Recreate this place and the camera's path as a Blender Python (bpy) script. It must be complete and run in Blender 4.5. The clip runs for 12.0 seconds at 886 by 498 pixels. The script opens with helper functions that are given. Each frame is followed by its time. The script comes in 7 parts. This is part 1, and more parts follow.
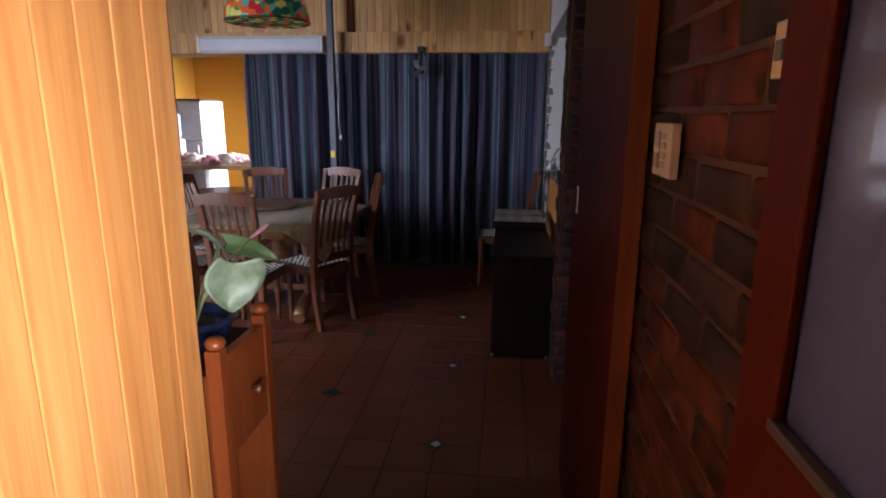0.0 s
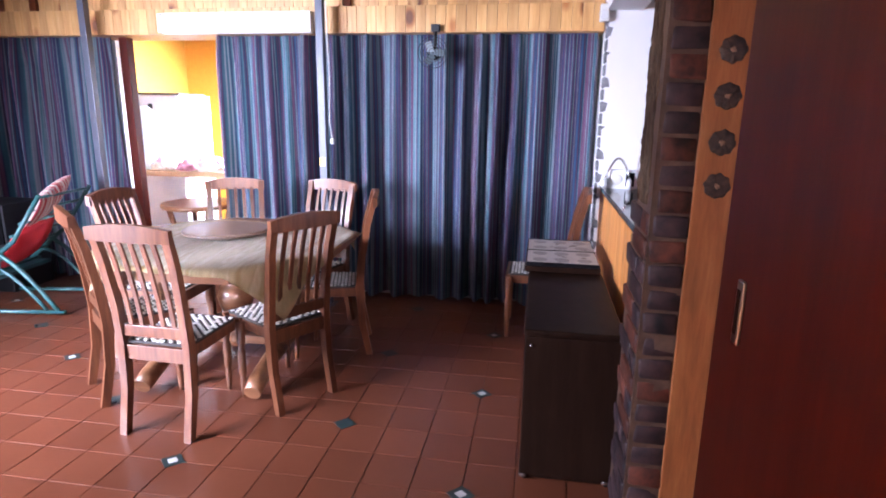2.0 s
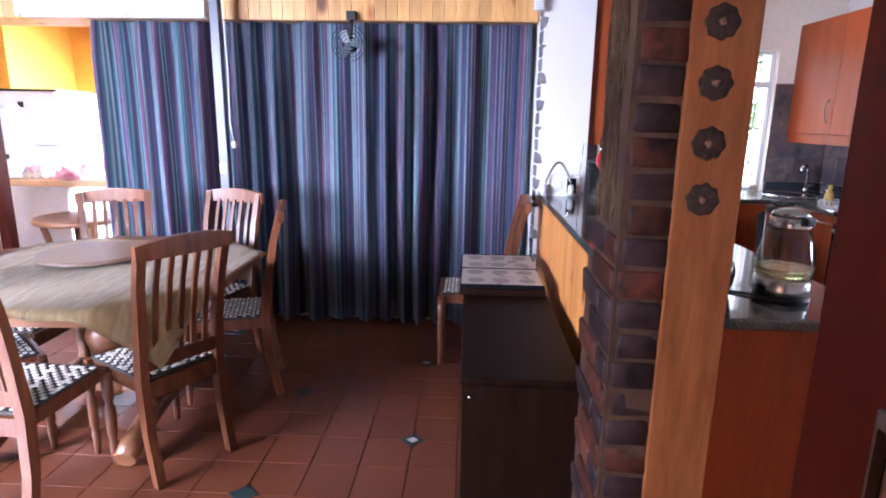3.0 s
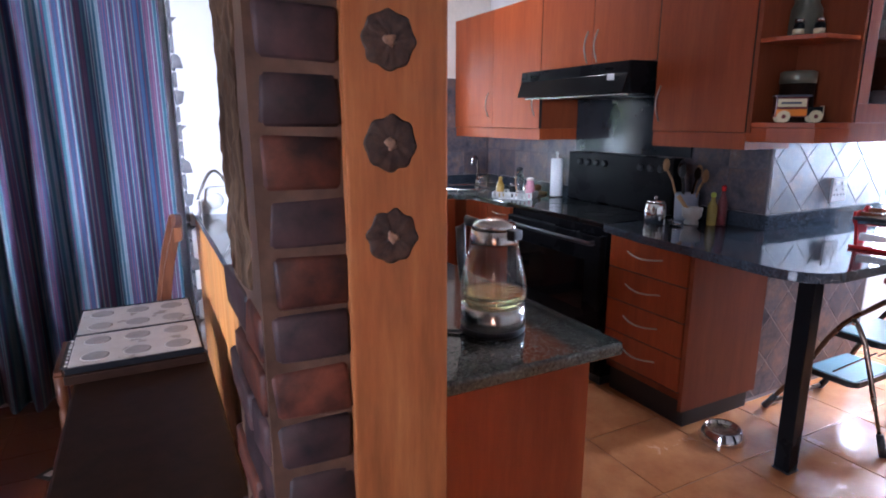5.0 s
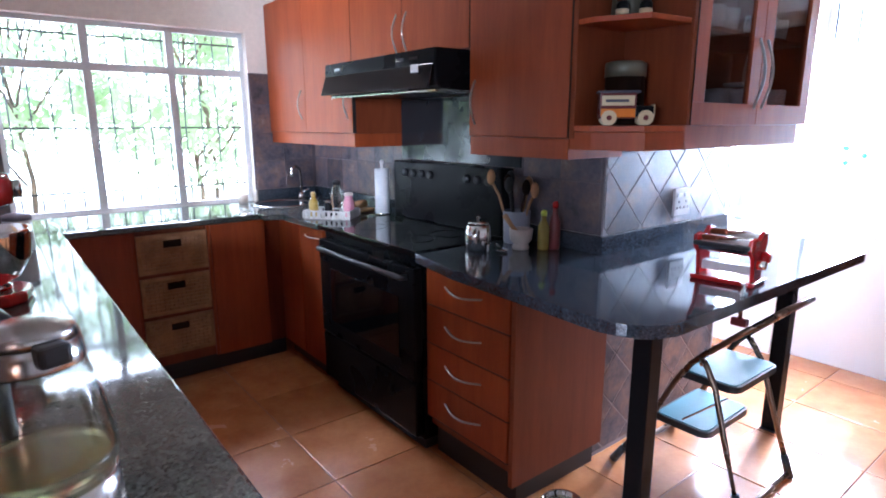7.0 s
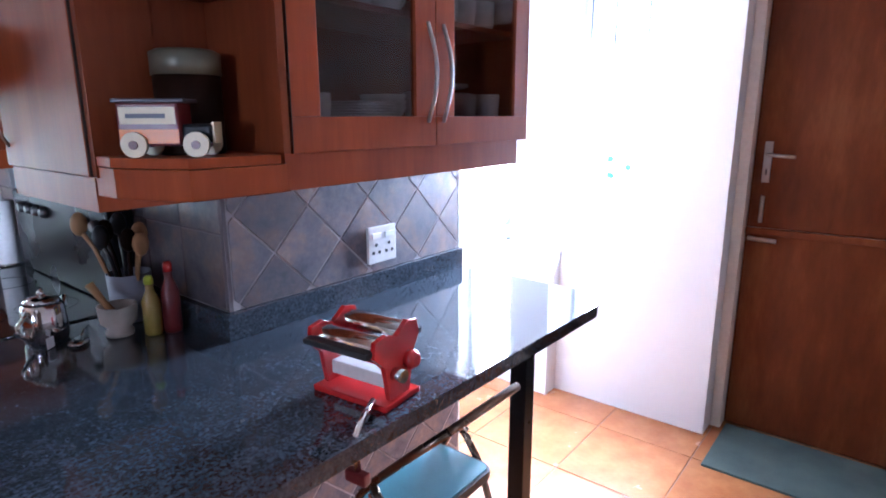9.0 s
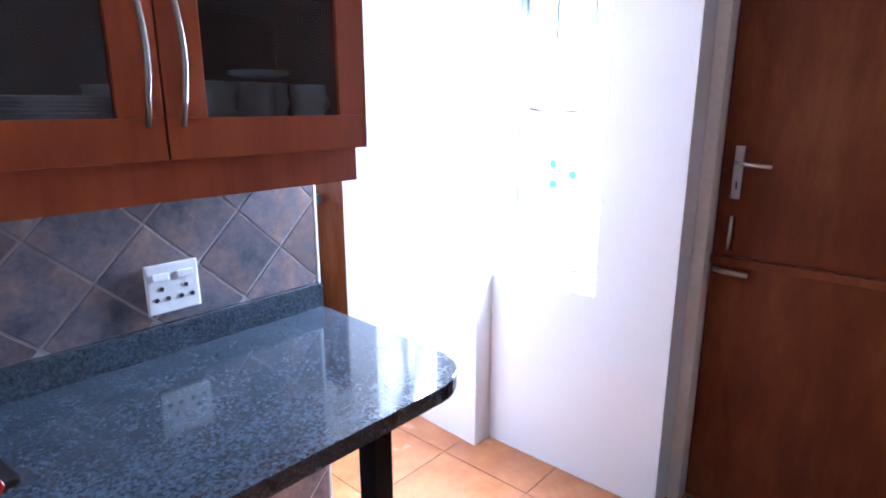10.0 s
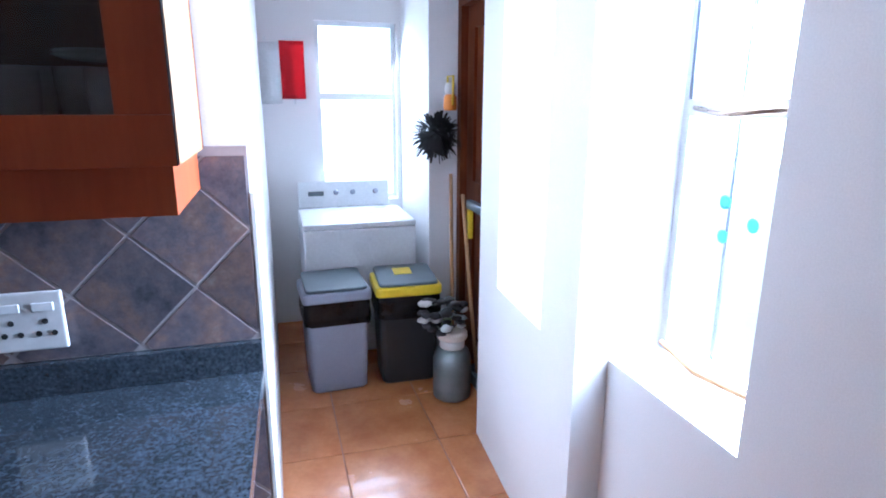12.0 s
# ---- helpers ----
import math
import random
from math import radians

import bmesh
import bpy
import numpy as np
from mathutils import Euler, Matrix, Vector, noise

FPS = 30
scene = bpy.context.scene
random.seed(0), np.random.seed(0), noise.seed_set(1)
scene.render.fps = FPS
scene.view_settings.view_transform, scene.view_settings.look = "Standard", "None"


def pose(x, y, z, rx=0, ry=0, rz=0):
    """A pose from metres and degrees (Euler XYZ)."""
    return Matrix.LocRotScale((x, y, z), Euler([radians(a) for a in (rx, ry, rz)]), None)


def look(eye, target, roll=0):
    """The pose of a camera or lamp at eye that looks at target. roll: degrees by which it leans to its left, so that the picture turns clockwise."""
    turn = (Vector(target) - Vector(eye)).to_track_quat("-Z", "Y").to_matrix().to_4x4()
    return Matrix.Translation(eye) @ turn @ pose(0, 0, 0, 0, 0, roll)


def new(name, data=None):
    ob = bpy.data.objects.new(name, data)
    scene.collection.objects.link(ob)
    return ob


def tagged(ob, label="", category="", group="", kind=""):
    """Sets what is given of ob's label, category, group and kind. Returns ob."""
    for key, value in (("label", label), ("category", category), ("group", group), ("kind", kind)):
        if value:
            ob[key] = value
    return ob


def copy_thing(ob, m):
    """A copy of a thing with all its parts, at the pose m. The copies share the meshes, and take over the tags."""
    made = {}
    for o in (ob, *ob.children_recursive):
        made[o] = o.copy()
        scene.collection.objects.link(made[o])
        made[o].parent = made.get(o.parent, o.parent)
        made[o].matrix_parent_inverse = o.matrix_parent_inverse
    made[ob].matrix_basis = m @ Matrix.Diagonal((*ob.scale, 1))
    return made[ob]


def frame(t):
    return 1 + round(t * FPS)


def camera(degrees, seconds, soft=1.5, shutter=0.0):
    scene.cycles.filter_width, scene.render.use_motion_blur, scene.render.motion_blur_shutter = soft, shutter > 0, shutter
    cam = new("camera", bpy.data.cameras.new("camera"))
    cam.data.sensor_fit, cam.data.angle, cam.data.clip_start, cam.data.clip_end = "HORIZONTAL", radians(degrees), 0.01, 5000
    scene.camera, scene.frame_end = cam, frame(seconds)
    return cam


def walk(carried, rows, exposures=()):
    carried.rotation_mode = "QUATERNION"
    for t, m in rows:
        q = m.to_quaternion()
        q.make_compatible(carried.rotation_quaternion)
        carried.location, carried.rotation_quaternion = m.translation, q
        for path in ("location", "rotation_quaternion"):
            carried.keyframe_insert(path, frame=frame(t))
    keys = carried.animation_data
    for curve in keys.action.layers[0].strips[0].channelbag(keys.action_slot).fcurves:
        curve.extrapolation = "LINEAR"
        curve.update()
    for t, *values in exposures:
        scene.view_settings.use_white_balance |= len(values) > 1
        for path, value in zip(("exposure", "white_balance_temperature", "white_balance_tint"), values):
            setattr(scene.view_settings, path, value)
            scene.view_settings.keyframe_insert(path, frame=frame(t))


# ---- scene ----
cam = camera(75.2, 12.0, soft=1.9)
PATH = [
    (0, (1.176, 1.405, 1.478), (0.967, 3.341, 1.023), 0.4),
    (0.5, (1.177, 1.706, 1.491), (0.923, 3.635, 1.027), 0.6),
    (1, (1.147, 2.038, 1.468), (0.847, 3.962, 1.014), 0.6),
    (1.5, (1.127, 2.336, 1.463), (0.817, 4.259, 1.01), 0.7),
    (2, (1.132, 2.638, 1.462), (0.82, 4.561, 1.007), 0.8),
    (2.5, (1.122, 2.902, 1.459), (0.853, 4.832, 1.008), 0.8),
    (3, (1.121, 3.107, 1.439), (1.038, 5.056, 0.998), 0.9),
    (3.5, (1.173, 3.311, 1.433), (1.351, 5.255, 0.998), 0.7),
    (3.7, (1.187, 3.384, 1.432), (1.485, 5.314, 0.999), 0.6),
    (5.3, (1.434, 3.812, 1.418), (2.42, 5.497, 0.985), 0.1),
    (5.5, (1.492, 3.886, 1.41), (2.527, 5.543, 0.981), 0.2),
    (6, (1.641, 3.988, 1.41), (2.77, 5.582, 0.982), 0.0),
    (6.5, (1.88, 4.028, 1.418), (3.043, 5.598, 0.989), -0.1),
    (6.7, (1.975, 4.031, 1.42), (3.143, 5.597, 0.991), -0.1),
    (8.3, (2.634, 4.137, 1.473), (4.138, 5.379, 1.033), 0.1),
    (8.5, (2.793, 4.13, 1.493), (4.302, 5.361, 1.038), 0.2),
    (9, (3.192, 4.066, 1.489), (4.713, 5.285, 1.042), -0.2),
    (9.5, (3.586, 4.029, 1.497), (5.094, 5.259, 1.033), -0.1),
    (10, (3.960, 3.995, 1.510), (5.410, 5.286, 1.029), -0.1),
    (10.5, (4.267, 4.011, 1.514), (5.624, 5.397, 1.027), -0.1),
    (11, (4.56, 4.048, 1.508), (5.691, 5.623, 1.017), -0.1),
    (11.5, (4.807, 4.095, 1.506), (5.676, 5.828, 1.014), -0.0),
    (12, (5.033, 4.121, 1.509), (5.576, 5.983, 1.017), 0.2),
]
walk(cam, [(t, look(eye, target, roll)) for t, eye, target, roll in PATH],
     exposures=[(0.0, -2.35, 5900, 20), (0.5, -1.0, 5700, 25), (1.0, -0.35, 5650, 27), (1.5, 0.05, 5600, 27), (2.5, 0.25, 5400, 24), (3.5, 0.2, 5450, 24), (5.5, 0.45, 5200, 16), (6.5, 0.55, 5200, 16), (8.5, 0.65, 5150, 18), (9.5, 0.55, 5000, 18), (10.0, 0.25, 4900, 15), (10.5, -0.25, 4850, 12), (11.0, -0.6, 4800, 11), (12.0, -0.55, 4850, 11)])

# ---- world, sun and window light ----
world = bpy.data.worlds.new("sky")
scene.world = world
world.use_nodes = True
wn = world.node_tree.nodes
sky = wn.new("ShaderNodeTexSky")
sky.sky_type = 'NISHITA'
sky.sun_disc = False
sky.sun_elevation = radians(49)
sky.sun_rotation = radians(78)
wn["Background"].inputs[1].default_value = 0.15
world.node_tree.links.new(sky.outputs[0], wn["Background"].inputs[0])

sun = new("sun", bpy.data.lights.new("sun", 'SUN'))
sun.data.energy, sun.data.angle, sun.data.color = 4.0, radians(0.6), (1.0, 0.95, 0.86)
sun.matrix_world = look((12.0, 6.5, 8.6), (4.6, 4.95, 0))


def window_lamp(name, eye, target, w, h, watts, color=(0.93, 0.96, 1.0)):
    la = bpy.data.lights.new(name, 'AREA')
    la.shape, la.size, la.size_y, la.energy, la.color = 'RECTANGLE', w, h, watts, color
    ob = new(name, la)
    ob.matrix_world = look(eye, target)
    return ob


window_lamp("north_window_light", (2.85, 8.95, 2.75), (2.75, 6.2, 0.9), 1.5, 0.9, 210)
window_lamp("east_window_light", (6.3, 5.2, 1.45), (3.6, 4.7, 0.1), 0.48, 1.25, 235, (0.84, 0.92, 1.0))
window_lamp("east_slit_light", (6.3, 5.92, 1.45), (3.9, 5.2, 0.4), 0.42, 1.25, 60)
window_lamp("laundry_window_light", (5.55, 8.3, 1.4), (5.5, 6, 0.3), 0.6, 1.1, 45)
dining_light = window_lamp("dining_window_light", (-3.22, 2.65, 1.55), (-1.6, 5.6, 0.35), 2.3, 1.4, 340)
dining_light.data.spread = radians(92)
door_light = window_lamp("entrance_light", (1.62, 0.60, 1.45), (0.5, 1.95, 1.25), 0.7, 1.4, 96, (1.0, 0.95, 0.90))
door_light.data.spread = radians(46)
# Fill lamp that brightens the far room through an added, unseen opening.
far_fill = window_lamp("far_room_fill", (-1.02, 8.9, 1.6), (-2.6, 8.5, 0.9), 1.2, 1.0, 280)
far_fill.data.spread = radians(95)
# a small ceiling lamp over the sink corner
bulb = new("ceiling_lamp_light", bpy.data.lights.new("ceiling_lamp_light", 'POINT'))
bulb.data.energy, bulb.data.shadow_soft_size, bulb.data.color = 5, 0.05, (1.0, 0.93, 0.82)
bulb.location = (3.27, 7.08, 2.50)

# ---- materials ----


def nodes_of(name):
    m = bpy.data.materials.new(name)
    m.use_nodes = True
    nt = m.node_tree
    return m, nt, nt.nodes, nt.links, nt.nodes["Principled BSDF"]


def ramp(nodes, stops):
    r = nodes.new("ShaderNodeValToRGB")
    while len(r.color_ramp.elements) < len(stops):
        r.color_ramp.elements.new(0.5)
    for e, (p, c) in zip(r.color_ramp.elements, stops):
        e.position, e.color = p, (*c, 1)
    return r


def coords(nodes, links, scale=(1, 1, 1), kind="Object", shift=True):
    tc = nodes.new("ShaderNodeTexCoord")
    mp = nodes.new("ShaderNodeMapping")
    mp.inputs["Scale"].default_value = scale
    links.new(tc.outputs[kind], mp.inputs["Vector"])
    if shift:
        oi = nodes.new("ShaderNodeObjectInfo")
        mu = nodes.new("ShaderNodeMath")
        mu.operation = 'MULTIPLY'
        mu.inputs[1].default_value = 37.0
        links.new(oi.outputs["Random"], mu.inputs[0])
        links.new(mu.outputs[0], mp.inputs["Location"])
    return mp


def noise_node(nodes, links, vec, scale, detail=5, rough=0.6):
    n = nodes.new("ShaderNodeTexNoise")
    n.inputs["Scale"].default_value, n.inputs["Detail"].default_value, n.inputs["Roughness"].default_value = scale, detail, rough
    links.new(vec.outputs[0], n.inputs["Vector"])
    return n


def mixed(nodes, links, a, b, fac, mode='MULTIPLY'):
    m = nodes.new("ShaderNodeMix")
    m.data_type, m.blend_type = 'RGBA', mode
    if isinstance(fac, (int, float)):
        m.inputs[0].default_value = fac
    else:
        links.new(fac, m.inputs[0])
    links.new(a, m.inputs[6])
    links.new(b, m.inputs[7])
    return m.outputs[2]


def relief(nodes, links, height, bsdf, strength=0.2, distance=0.002):
    b = nodes.new("ShaderNodeBump")
    b.inputs["Strength"].default_value, b.inputs["Distance"].default_value = strength, distance
    links.new(height, b.inputs["Height"])
    links.new(b.outputs[0], bsdf.inputs["Normal"])


def vary(nodes, links, color, amount):
    """Shifts the value of a colour from object to object."""
    oi = nodes.new("ShaderNodeObjectInfo")
    mr = nodes.new("ShaderNodeMapRange")
    mr.inputs[3].default_value, mr.inputs[4].default_value = 1 - amount, 1 + amount
    links.new(oi.outputs["Random"], mr.inputs[0])
    hs = nodes.new("ShaderNodeHueSaturation")
    links.new(mr.outputs[0], hs.inputs["Value"])
    links.new(color, hs.inputs["Color"])
    return hs.outputs[0]


def surface(name, dark, light, rough=0.5, metal=0.0, coarse=3.0, fine=60.0, bump=0.15, spread=0.0, coat=0.0, rough_var=0.12, spec=0.5):
    """A surface with soft stains, fine grain and uneven gloss."""
    m, nt, n, l, b = nodes_of(name)
    v = coords(n, l)
    big = noise_node(n, l, v, coarse, 4)
    small = noise_node(n, l, v, fine, 6)
    r = ramp(n, [(0.3, dark), (0.7, light)])
    l.new(big.outputs[0], r.inputs[0])
    g = ramp(n, [(0.25, (0.82, 0.82, 0.82)), (0.75, (1.0, 1.0, 1.0))])
    l.new(small.outputs[0], g.inputs[0])
    c = mixed(n, l, r.outputs[0], g.outputs[0], 0.7)
    if spread:
        c = vary(n, l, c, spread)
    l.new(c, b.inputs["Base Color"])
    mr = n.new("ShaderNodeMapRange")
    mr.inputs[3].default_value, mr.inputs[4].default_value = max(0.02, rough - rough_var), min(1.0, rough + rough_var)
    l.new(big.outputs[0], mr.inputs[0])
    l.new(mr.outputs[0], b.inputs["Roughness"])
    b.inputs["Metallic"].default_value = metal
    b.inputs["Coat Weight"].default_value = coat
    b.inputs["Specular IOR Level"].default_value = spec
    if bump:
        relief(n, l, small.outputs[0], b, bump, 0.001)
    return m


def wood(name, dark, mid, light, axis="z", rough=0.4, stretch=14.0, scale=2.2, spread=0.12, knots=0.0, coat=0.0, bump=0.12, spec=0.5):
    """Grain along one axis, with darker streaks and, where wanted, knots."""
    m, nt, n, l, b = nodes_of(name)
    s = {"x": (1, stretch, stretch), "y": (stretch, 1, stretch), "z": (stretch, stretch, 1)}[axis]
    v = coords(n, l, s)
    g1 = noise_node(n, l, v, scale, 6, 0.65)
    g2 = noise_node(n, l, v, scale * 6, 4, 0.6)
    r = ramp(n, [(0.28, dark), (0.5, mid), (0.72, light)])
    l.new(g1.outputs[0], r.inputs[0])
    f = ramp(n, [(0.3, (0.8, 0.76, 0.72)), (0.65, (1, 1, 1))])
    l.new(g2.outputs[0], f.inputs[0])
    c = mixed(n, l, r.outputs[0], f.outputs[0], 0.6)
    if knots:
        s2 = tuple(1.0 if q == 1 else 1.7 for q in s)
        kv = coords(n, l, s2)
        vo = n.new("ShaderNodeTexVoronoi")
        vo.inputs["Scale"].default_value = knots
        l.new(kv.outputs[0], vo.inputs["Vector"])
        kr = ramp(n, [(0.10, (0.16, 0.06, 0.03)), (0.15, (0.58, 0.36, 0.22)), (0.22, (1, 1, 1))])
        l.new(vo.outputs["Distance"], kr.inputs[0])
        c = mixed(n, l, c, kr.outputs[0], 0.9)
    if spread:
        c = vary(n, l, c, spread)
    l.new(c, b.inputs["Base Color"])
    b.inputs["Roughness"].default_value = rough
    b.inputs["Coat Weight"].default_value = coat
    b.inputs["Coat Roughness"].default_value = 0.15
    b.inputs["Specular IOR Level"].default_value = spec
    relief(n, l, g2.outputs[0], b, bump, 0.001)
    return m


def granite(name, dark, light, fleck, rough=0.08):
    m, nt, n, l, b = nodes_of(name)
    v = coords(n, l, shift=False)
    a = noise_node(n, l, v, 130, 4, 0.7)
    c = noise_node(n, l, v, 18, 5, 0.7)
    r = ramp(n, [(0.35, dark), (0.6, light), (0.75, fleck)])
    l.new(a.outputs[0], r.inputs[0])
    q = ramp(n, [(0.3, (0.50, 0.50, 0.48)), (0.5, (0.80, 0.80, 0.76)), (0.7, (1, 1, 1))])
    l.new(c.outputs[0], q.inputs[0])
    l.new(mixed(n, l, r.outputs[0], q.outputs[0], 0.8), b.inputs["Base Color"])
    b.inputs["Roughness"].default_value = rough
    b.inputs["Specular IOR Level"].default_value = 0.9
    return m


def glass(name, tint=(1, 1, 1), rough=0.02):
    m, nt, n, l, b = nodes_of(name)
    b.inputs["Base Color"].default_value = (*tint, 1)
    b.inputs["Roughness"].default_value = rough
    b.inputs["Transmission Weight"].default_value = 1.0
    b.inputs["IOR"].default_value = 1.45
    return m


def pane_glass(name, tint=(1, 1, 1)):
    """Thin window glass: clear or tinted, with a faint mirror."""
    m, nt, n, l, b = nodes_of(name)
    n.remove(b)
    out = n["Material Output"]
    t = n.new("ShaderNodeBsdfTransparent")
    t.inputs[0].default_value = (*tint, 1)
    g = n.new("ShaderNodeBsdfGlossy")
    g.inputs["Roughness"].default_value = 0.02
    lw = n.new("ShaderNodeLayerWeight")
    lw.inputs[0].default_value = 0.5
    pw = n.new("ShaderNodeMath")
    pw.operation = 'POWER'
    pw.inputs[1].default_value = 4.0
    mr = n.new("ShaderNodeMapRange")
    mr.inputs[3].default_value, mr.inputs[4].default_value = 0.045, 0.8
    mx = n.new("ShaderNodeMixShader")
    l.new(lw.outputs["Facing"], pw.inputs[0])
    l.new(pw.outputs[0], mr.inputs[0])
    l.new(mr.outputs[0], mx.inputs[0])
    l.new(t.outputs[0], mx.inputs[1])
    l.new(g.outputs[0], mx.inputs[2])
    l.new(mx.outputs[0], out.inputs[0])
    return m


def striped(name, stops, scale, axis_scale, rough=0.9, bump=0.3):
    """Cloth woven in uneven stripes."""
    m, nt, n, l, b = nodes_of(name)
    v = coords(n, l, axis_scale, shift=False)
    nn = noise_node(n, l, v, scale, 2, 0.55)
    r = ramp(n, stops)
    r.color_ramp.interpolation = 'LINEAR'
    l.new(nn.outputs[0], r.inputs[0])
    v2 = coords(n, l, (1, 1, 1), shift=False)
    w = noise_node(n, l, v2, 220, 3)
    g = ramp(n, [(0.3, (0.7, 0.7, 0.7)), (0.7, (1, 1, 1))])
    l.new(w.outputs[0], g.inputs[0])
    l.new(mixed(n, l, r.outputs[0], g.outputs[0], 0.6), b.inputs["Base Color"])
    b.inputs["Roughness"].default_value = rough
    b.inputs["Sheen Weight"].default_value = 0.2
    relief(n, l, w.outputs[0], b, bump, 0.001)
    return m


M_QUARRY = surface("quarry_tile", (0.112, 0.032, 0.015), (0.145, 0.043, 0.020), 0.30, 0, 2, 90, 0.08, 0.10, 0, 0.03)
M_TERRA = surface("terracotta_tile", (0.41, 0.145, 0.050), (0.57, 0.24, 0.092), 0.24, 0, 5, 50, 0.10, 0.10, 0.3, 0.1)
M_GROUT = surface("grout", (0.080, 0.025, 0.013), (0.125, 0.038, 0.019), 0.55)
M_GROUT_PALE = surface("pale_grout", (0.26, 0.11, 0.05), (0.36, 0.17, 0.09), 0.8)
M_INSET = surface("dark_inset", (0.012, 0.022, 0.022), (0.03, 0.05, 0.048), 0.3)
M_INSET_PALE = surface("pale_inset", (0.42, 0.40, 0.38), (0.6, 0.58, 0.55), 0.35)
M_PLASTER = surface("white_plaster", (0.775, 0.755, 0.745), (0.82, 0.80, 0.79), 0.75, 0, 0.8, 260, 0.06)
M_CREAM = surface("cream_plaster", (0.70, 0.62, 0.54), (0.78, 0.71, 0.63), 0.8, 0, 1.2, 45, 0.25)
M_YELLOW = surface("yellow_plaster", (0.72, 0.36, 0.03), (0.80, 0.43, 0.05), 0.8, 0, 1.0, 40, 0.2)
M_CEIL = surface("ceiling_board", (0.62, 0.58, 0.52), (0.70, 0.66, 0.60), 0.85)
M_PINE = wood("pine_z", (0.44, 0.155, 0.034), (0.62, 0.26, 0.068), (0.72, 0.355, 0.118), "z", 0.40, 10, 2.0, 0.12, 5.0, 0.05)
M_PINE_DULL = wood("pine_dull", (0.44, 0.21, 0.060), (0.60, 0.33, 0.11), (0.70, 0.42, 0.17), "z", 0.45, 12, 1.8, 0.16, 2.4, 0.1)
M_PLANK = wood("planed_jamb", (0.17, 0.053, 0.015), (0.27, 0.092, 0.027), (0.36, 0.138, 0.044), "z", 0.45, 9, 2.6, 0.0, 2.2, 0.05, 0.25, 0.3)
M_DOORWOOD = wood("red_brown_door", (0.052, 0.0068, 0.0032), (0.066, 0.0092, 0.0044), (0.082, 0.0126, 0.0058), "z", 0.48, 10, 1.6, 0.0, 0, 0.0, 0.12, 0.12)
M_EDGE = wood("door_edge", (0.13, 0.038, 0.010), (0.18, 0.058, 0.017), (0.23, 0.080, 0.024), "z", 0.5, 12, 2, 0)
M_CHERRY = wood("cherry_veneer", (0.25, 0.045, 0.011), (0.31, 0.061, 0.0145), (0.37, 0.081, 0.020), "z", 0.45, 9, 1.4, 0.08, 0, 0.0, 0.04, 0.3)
# Same veneer darkened: shade inside cabinets and on side panels is in the colour.
M_CHERRY_SHADE = wood("cherry_veneer_shaded", (0.15, 0.030, 0.009), (0.19, 0.042, 0.012), (0.23, 0.054, 0.016), "z", 0.5, 9, 1.4, 0.0, 0, 0.0, 0.04, 0.3)
M_EDGING = surface("black_edging", (0.014, 0.01, 0.009), (0.025, 0.02, 0.018), 0.5)
M_CHAIR = wood("chair_wood", (0.070, 0.022, 0.010), (0.125, 0.042, 0.018), (0.20, 0.078, 0.032), "z", 0.34, 10, 3, 0.35, 0, 0.1)
M_TABLE = wood("table_wood", (0.13, 0.05, 0.022), (0.20, 0.085, 0.037), (0.27, 0.12, 0.055), "x", 0.35, 10, 2.5, 0.0, 0, 0.2)
M_CHEST = wood("dark_chest", (0.009, 0.0040, 0.0026), (0.014, 0.0064, 0.0040), (0.020, 0.0096, 0.0060), "z", 0.45, 9, 2, 0, 0, 0.0, 0.12, 0.06)
M_STAND = wood("stand_wood", (0.19, 0.040, 0.009), (0.28, 0.064, 0.014), (0.34, 0.09, 0.021), "z", 0.3, 9, 2.2, 0.05, 0, 0.2)
M_OLDDOOR = wood("stable_door_wood", (0.070, 0.015, 0.005), (0.115, 0.028, 0.008), (0.19, 0.062, 0.020), "z", 0.5, 4, 1.3, 0.1, 0, 0.0, 0.12, 0.12)
M_GRANITE = granite("dark_granite", (0.027, 0.029, 0.025), (0.100, 0.107, 0.095), (0.19, 0.20, 0.18), 0.07)
# Same dark stone with the blue of the window light mixed into its colour.
M_GRANITE_SKYLIT = granite("granite_skylit", (0.019, 0.024, 0.033), (0.062, 0.077, 0.100), (0.13, 0.155, 0.19), 0.07)


def slate(name):
    """Mottled slate: blue-grey, plum and rust patches under a cleft grain."""
    m, nt, n, l, b = nodes_of(name)
    v = coords(n, l)
    big = noise_node(n, l, v, 9, 6, 0.68)
    fine = noise_node(n, l, v, 55, 6, 0.7)
    r = ramp(n, [(0.30, (0.034, 0.033, 0.044)), (0.42, (0.092, 0.083, 0.098)), (0.51, (0.135, 0.104, 0.110)), (0.60, (0.185, 0.118, 0.098)), (0.72, (0.23, 0.195, 0.185))])
    l.new(big.outputs[0], r.inputs[0])
    g = ramp(n, [(0.30, (0.55, 0.55, 0.55)), (0.62, (1, 1, 1))])
    l.new(fine.outputs[0], g.inputs[0])
    l.new(vary(n, l, mixed(n, l, r.outputs[0], g.outputs[0], 0.85), 0.28), b.inputs["Base Color"])
    mr = n.new("ShaderNodeMapRange")
    mr.inputs[3].default_value, mr.inputs[4].default_value = 0.28, 0.55
    l.new(fine.outputs[0], mr.inputs[0])
    l.new(mr.outputs[0], b.inputs["Roughness"])
    relief(n, l, fine.outputs[0], b, 0.5, 0.0015)
    return m


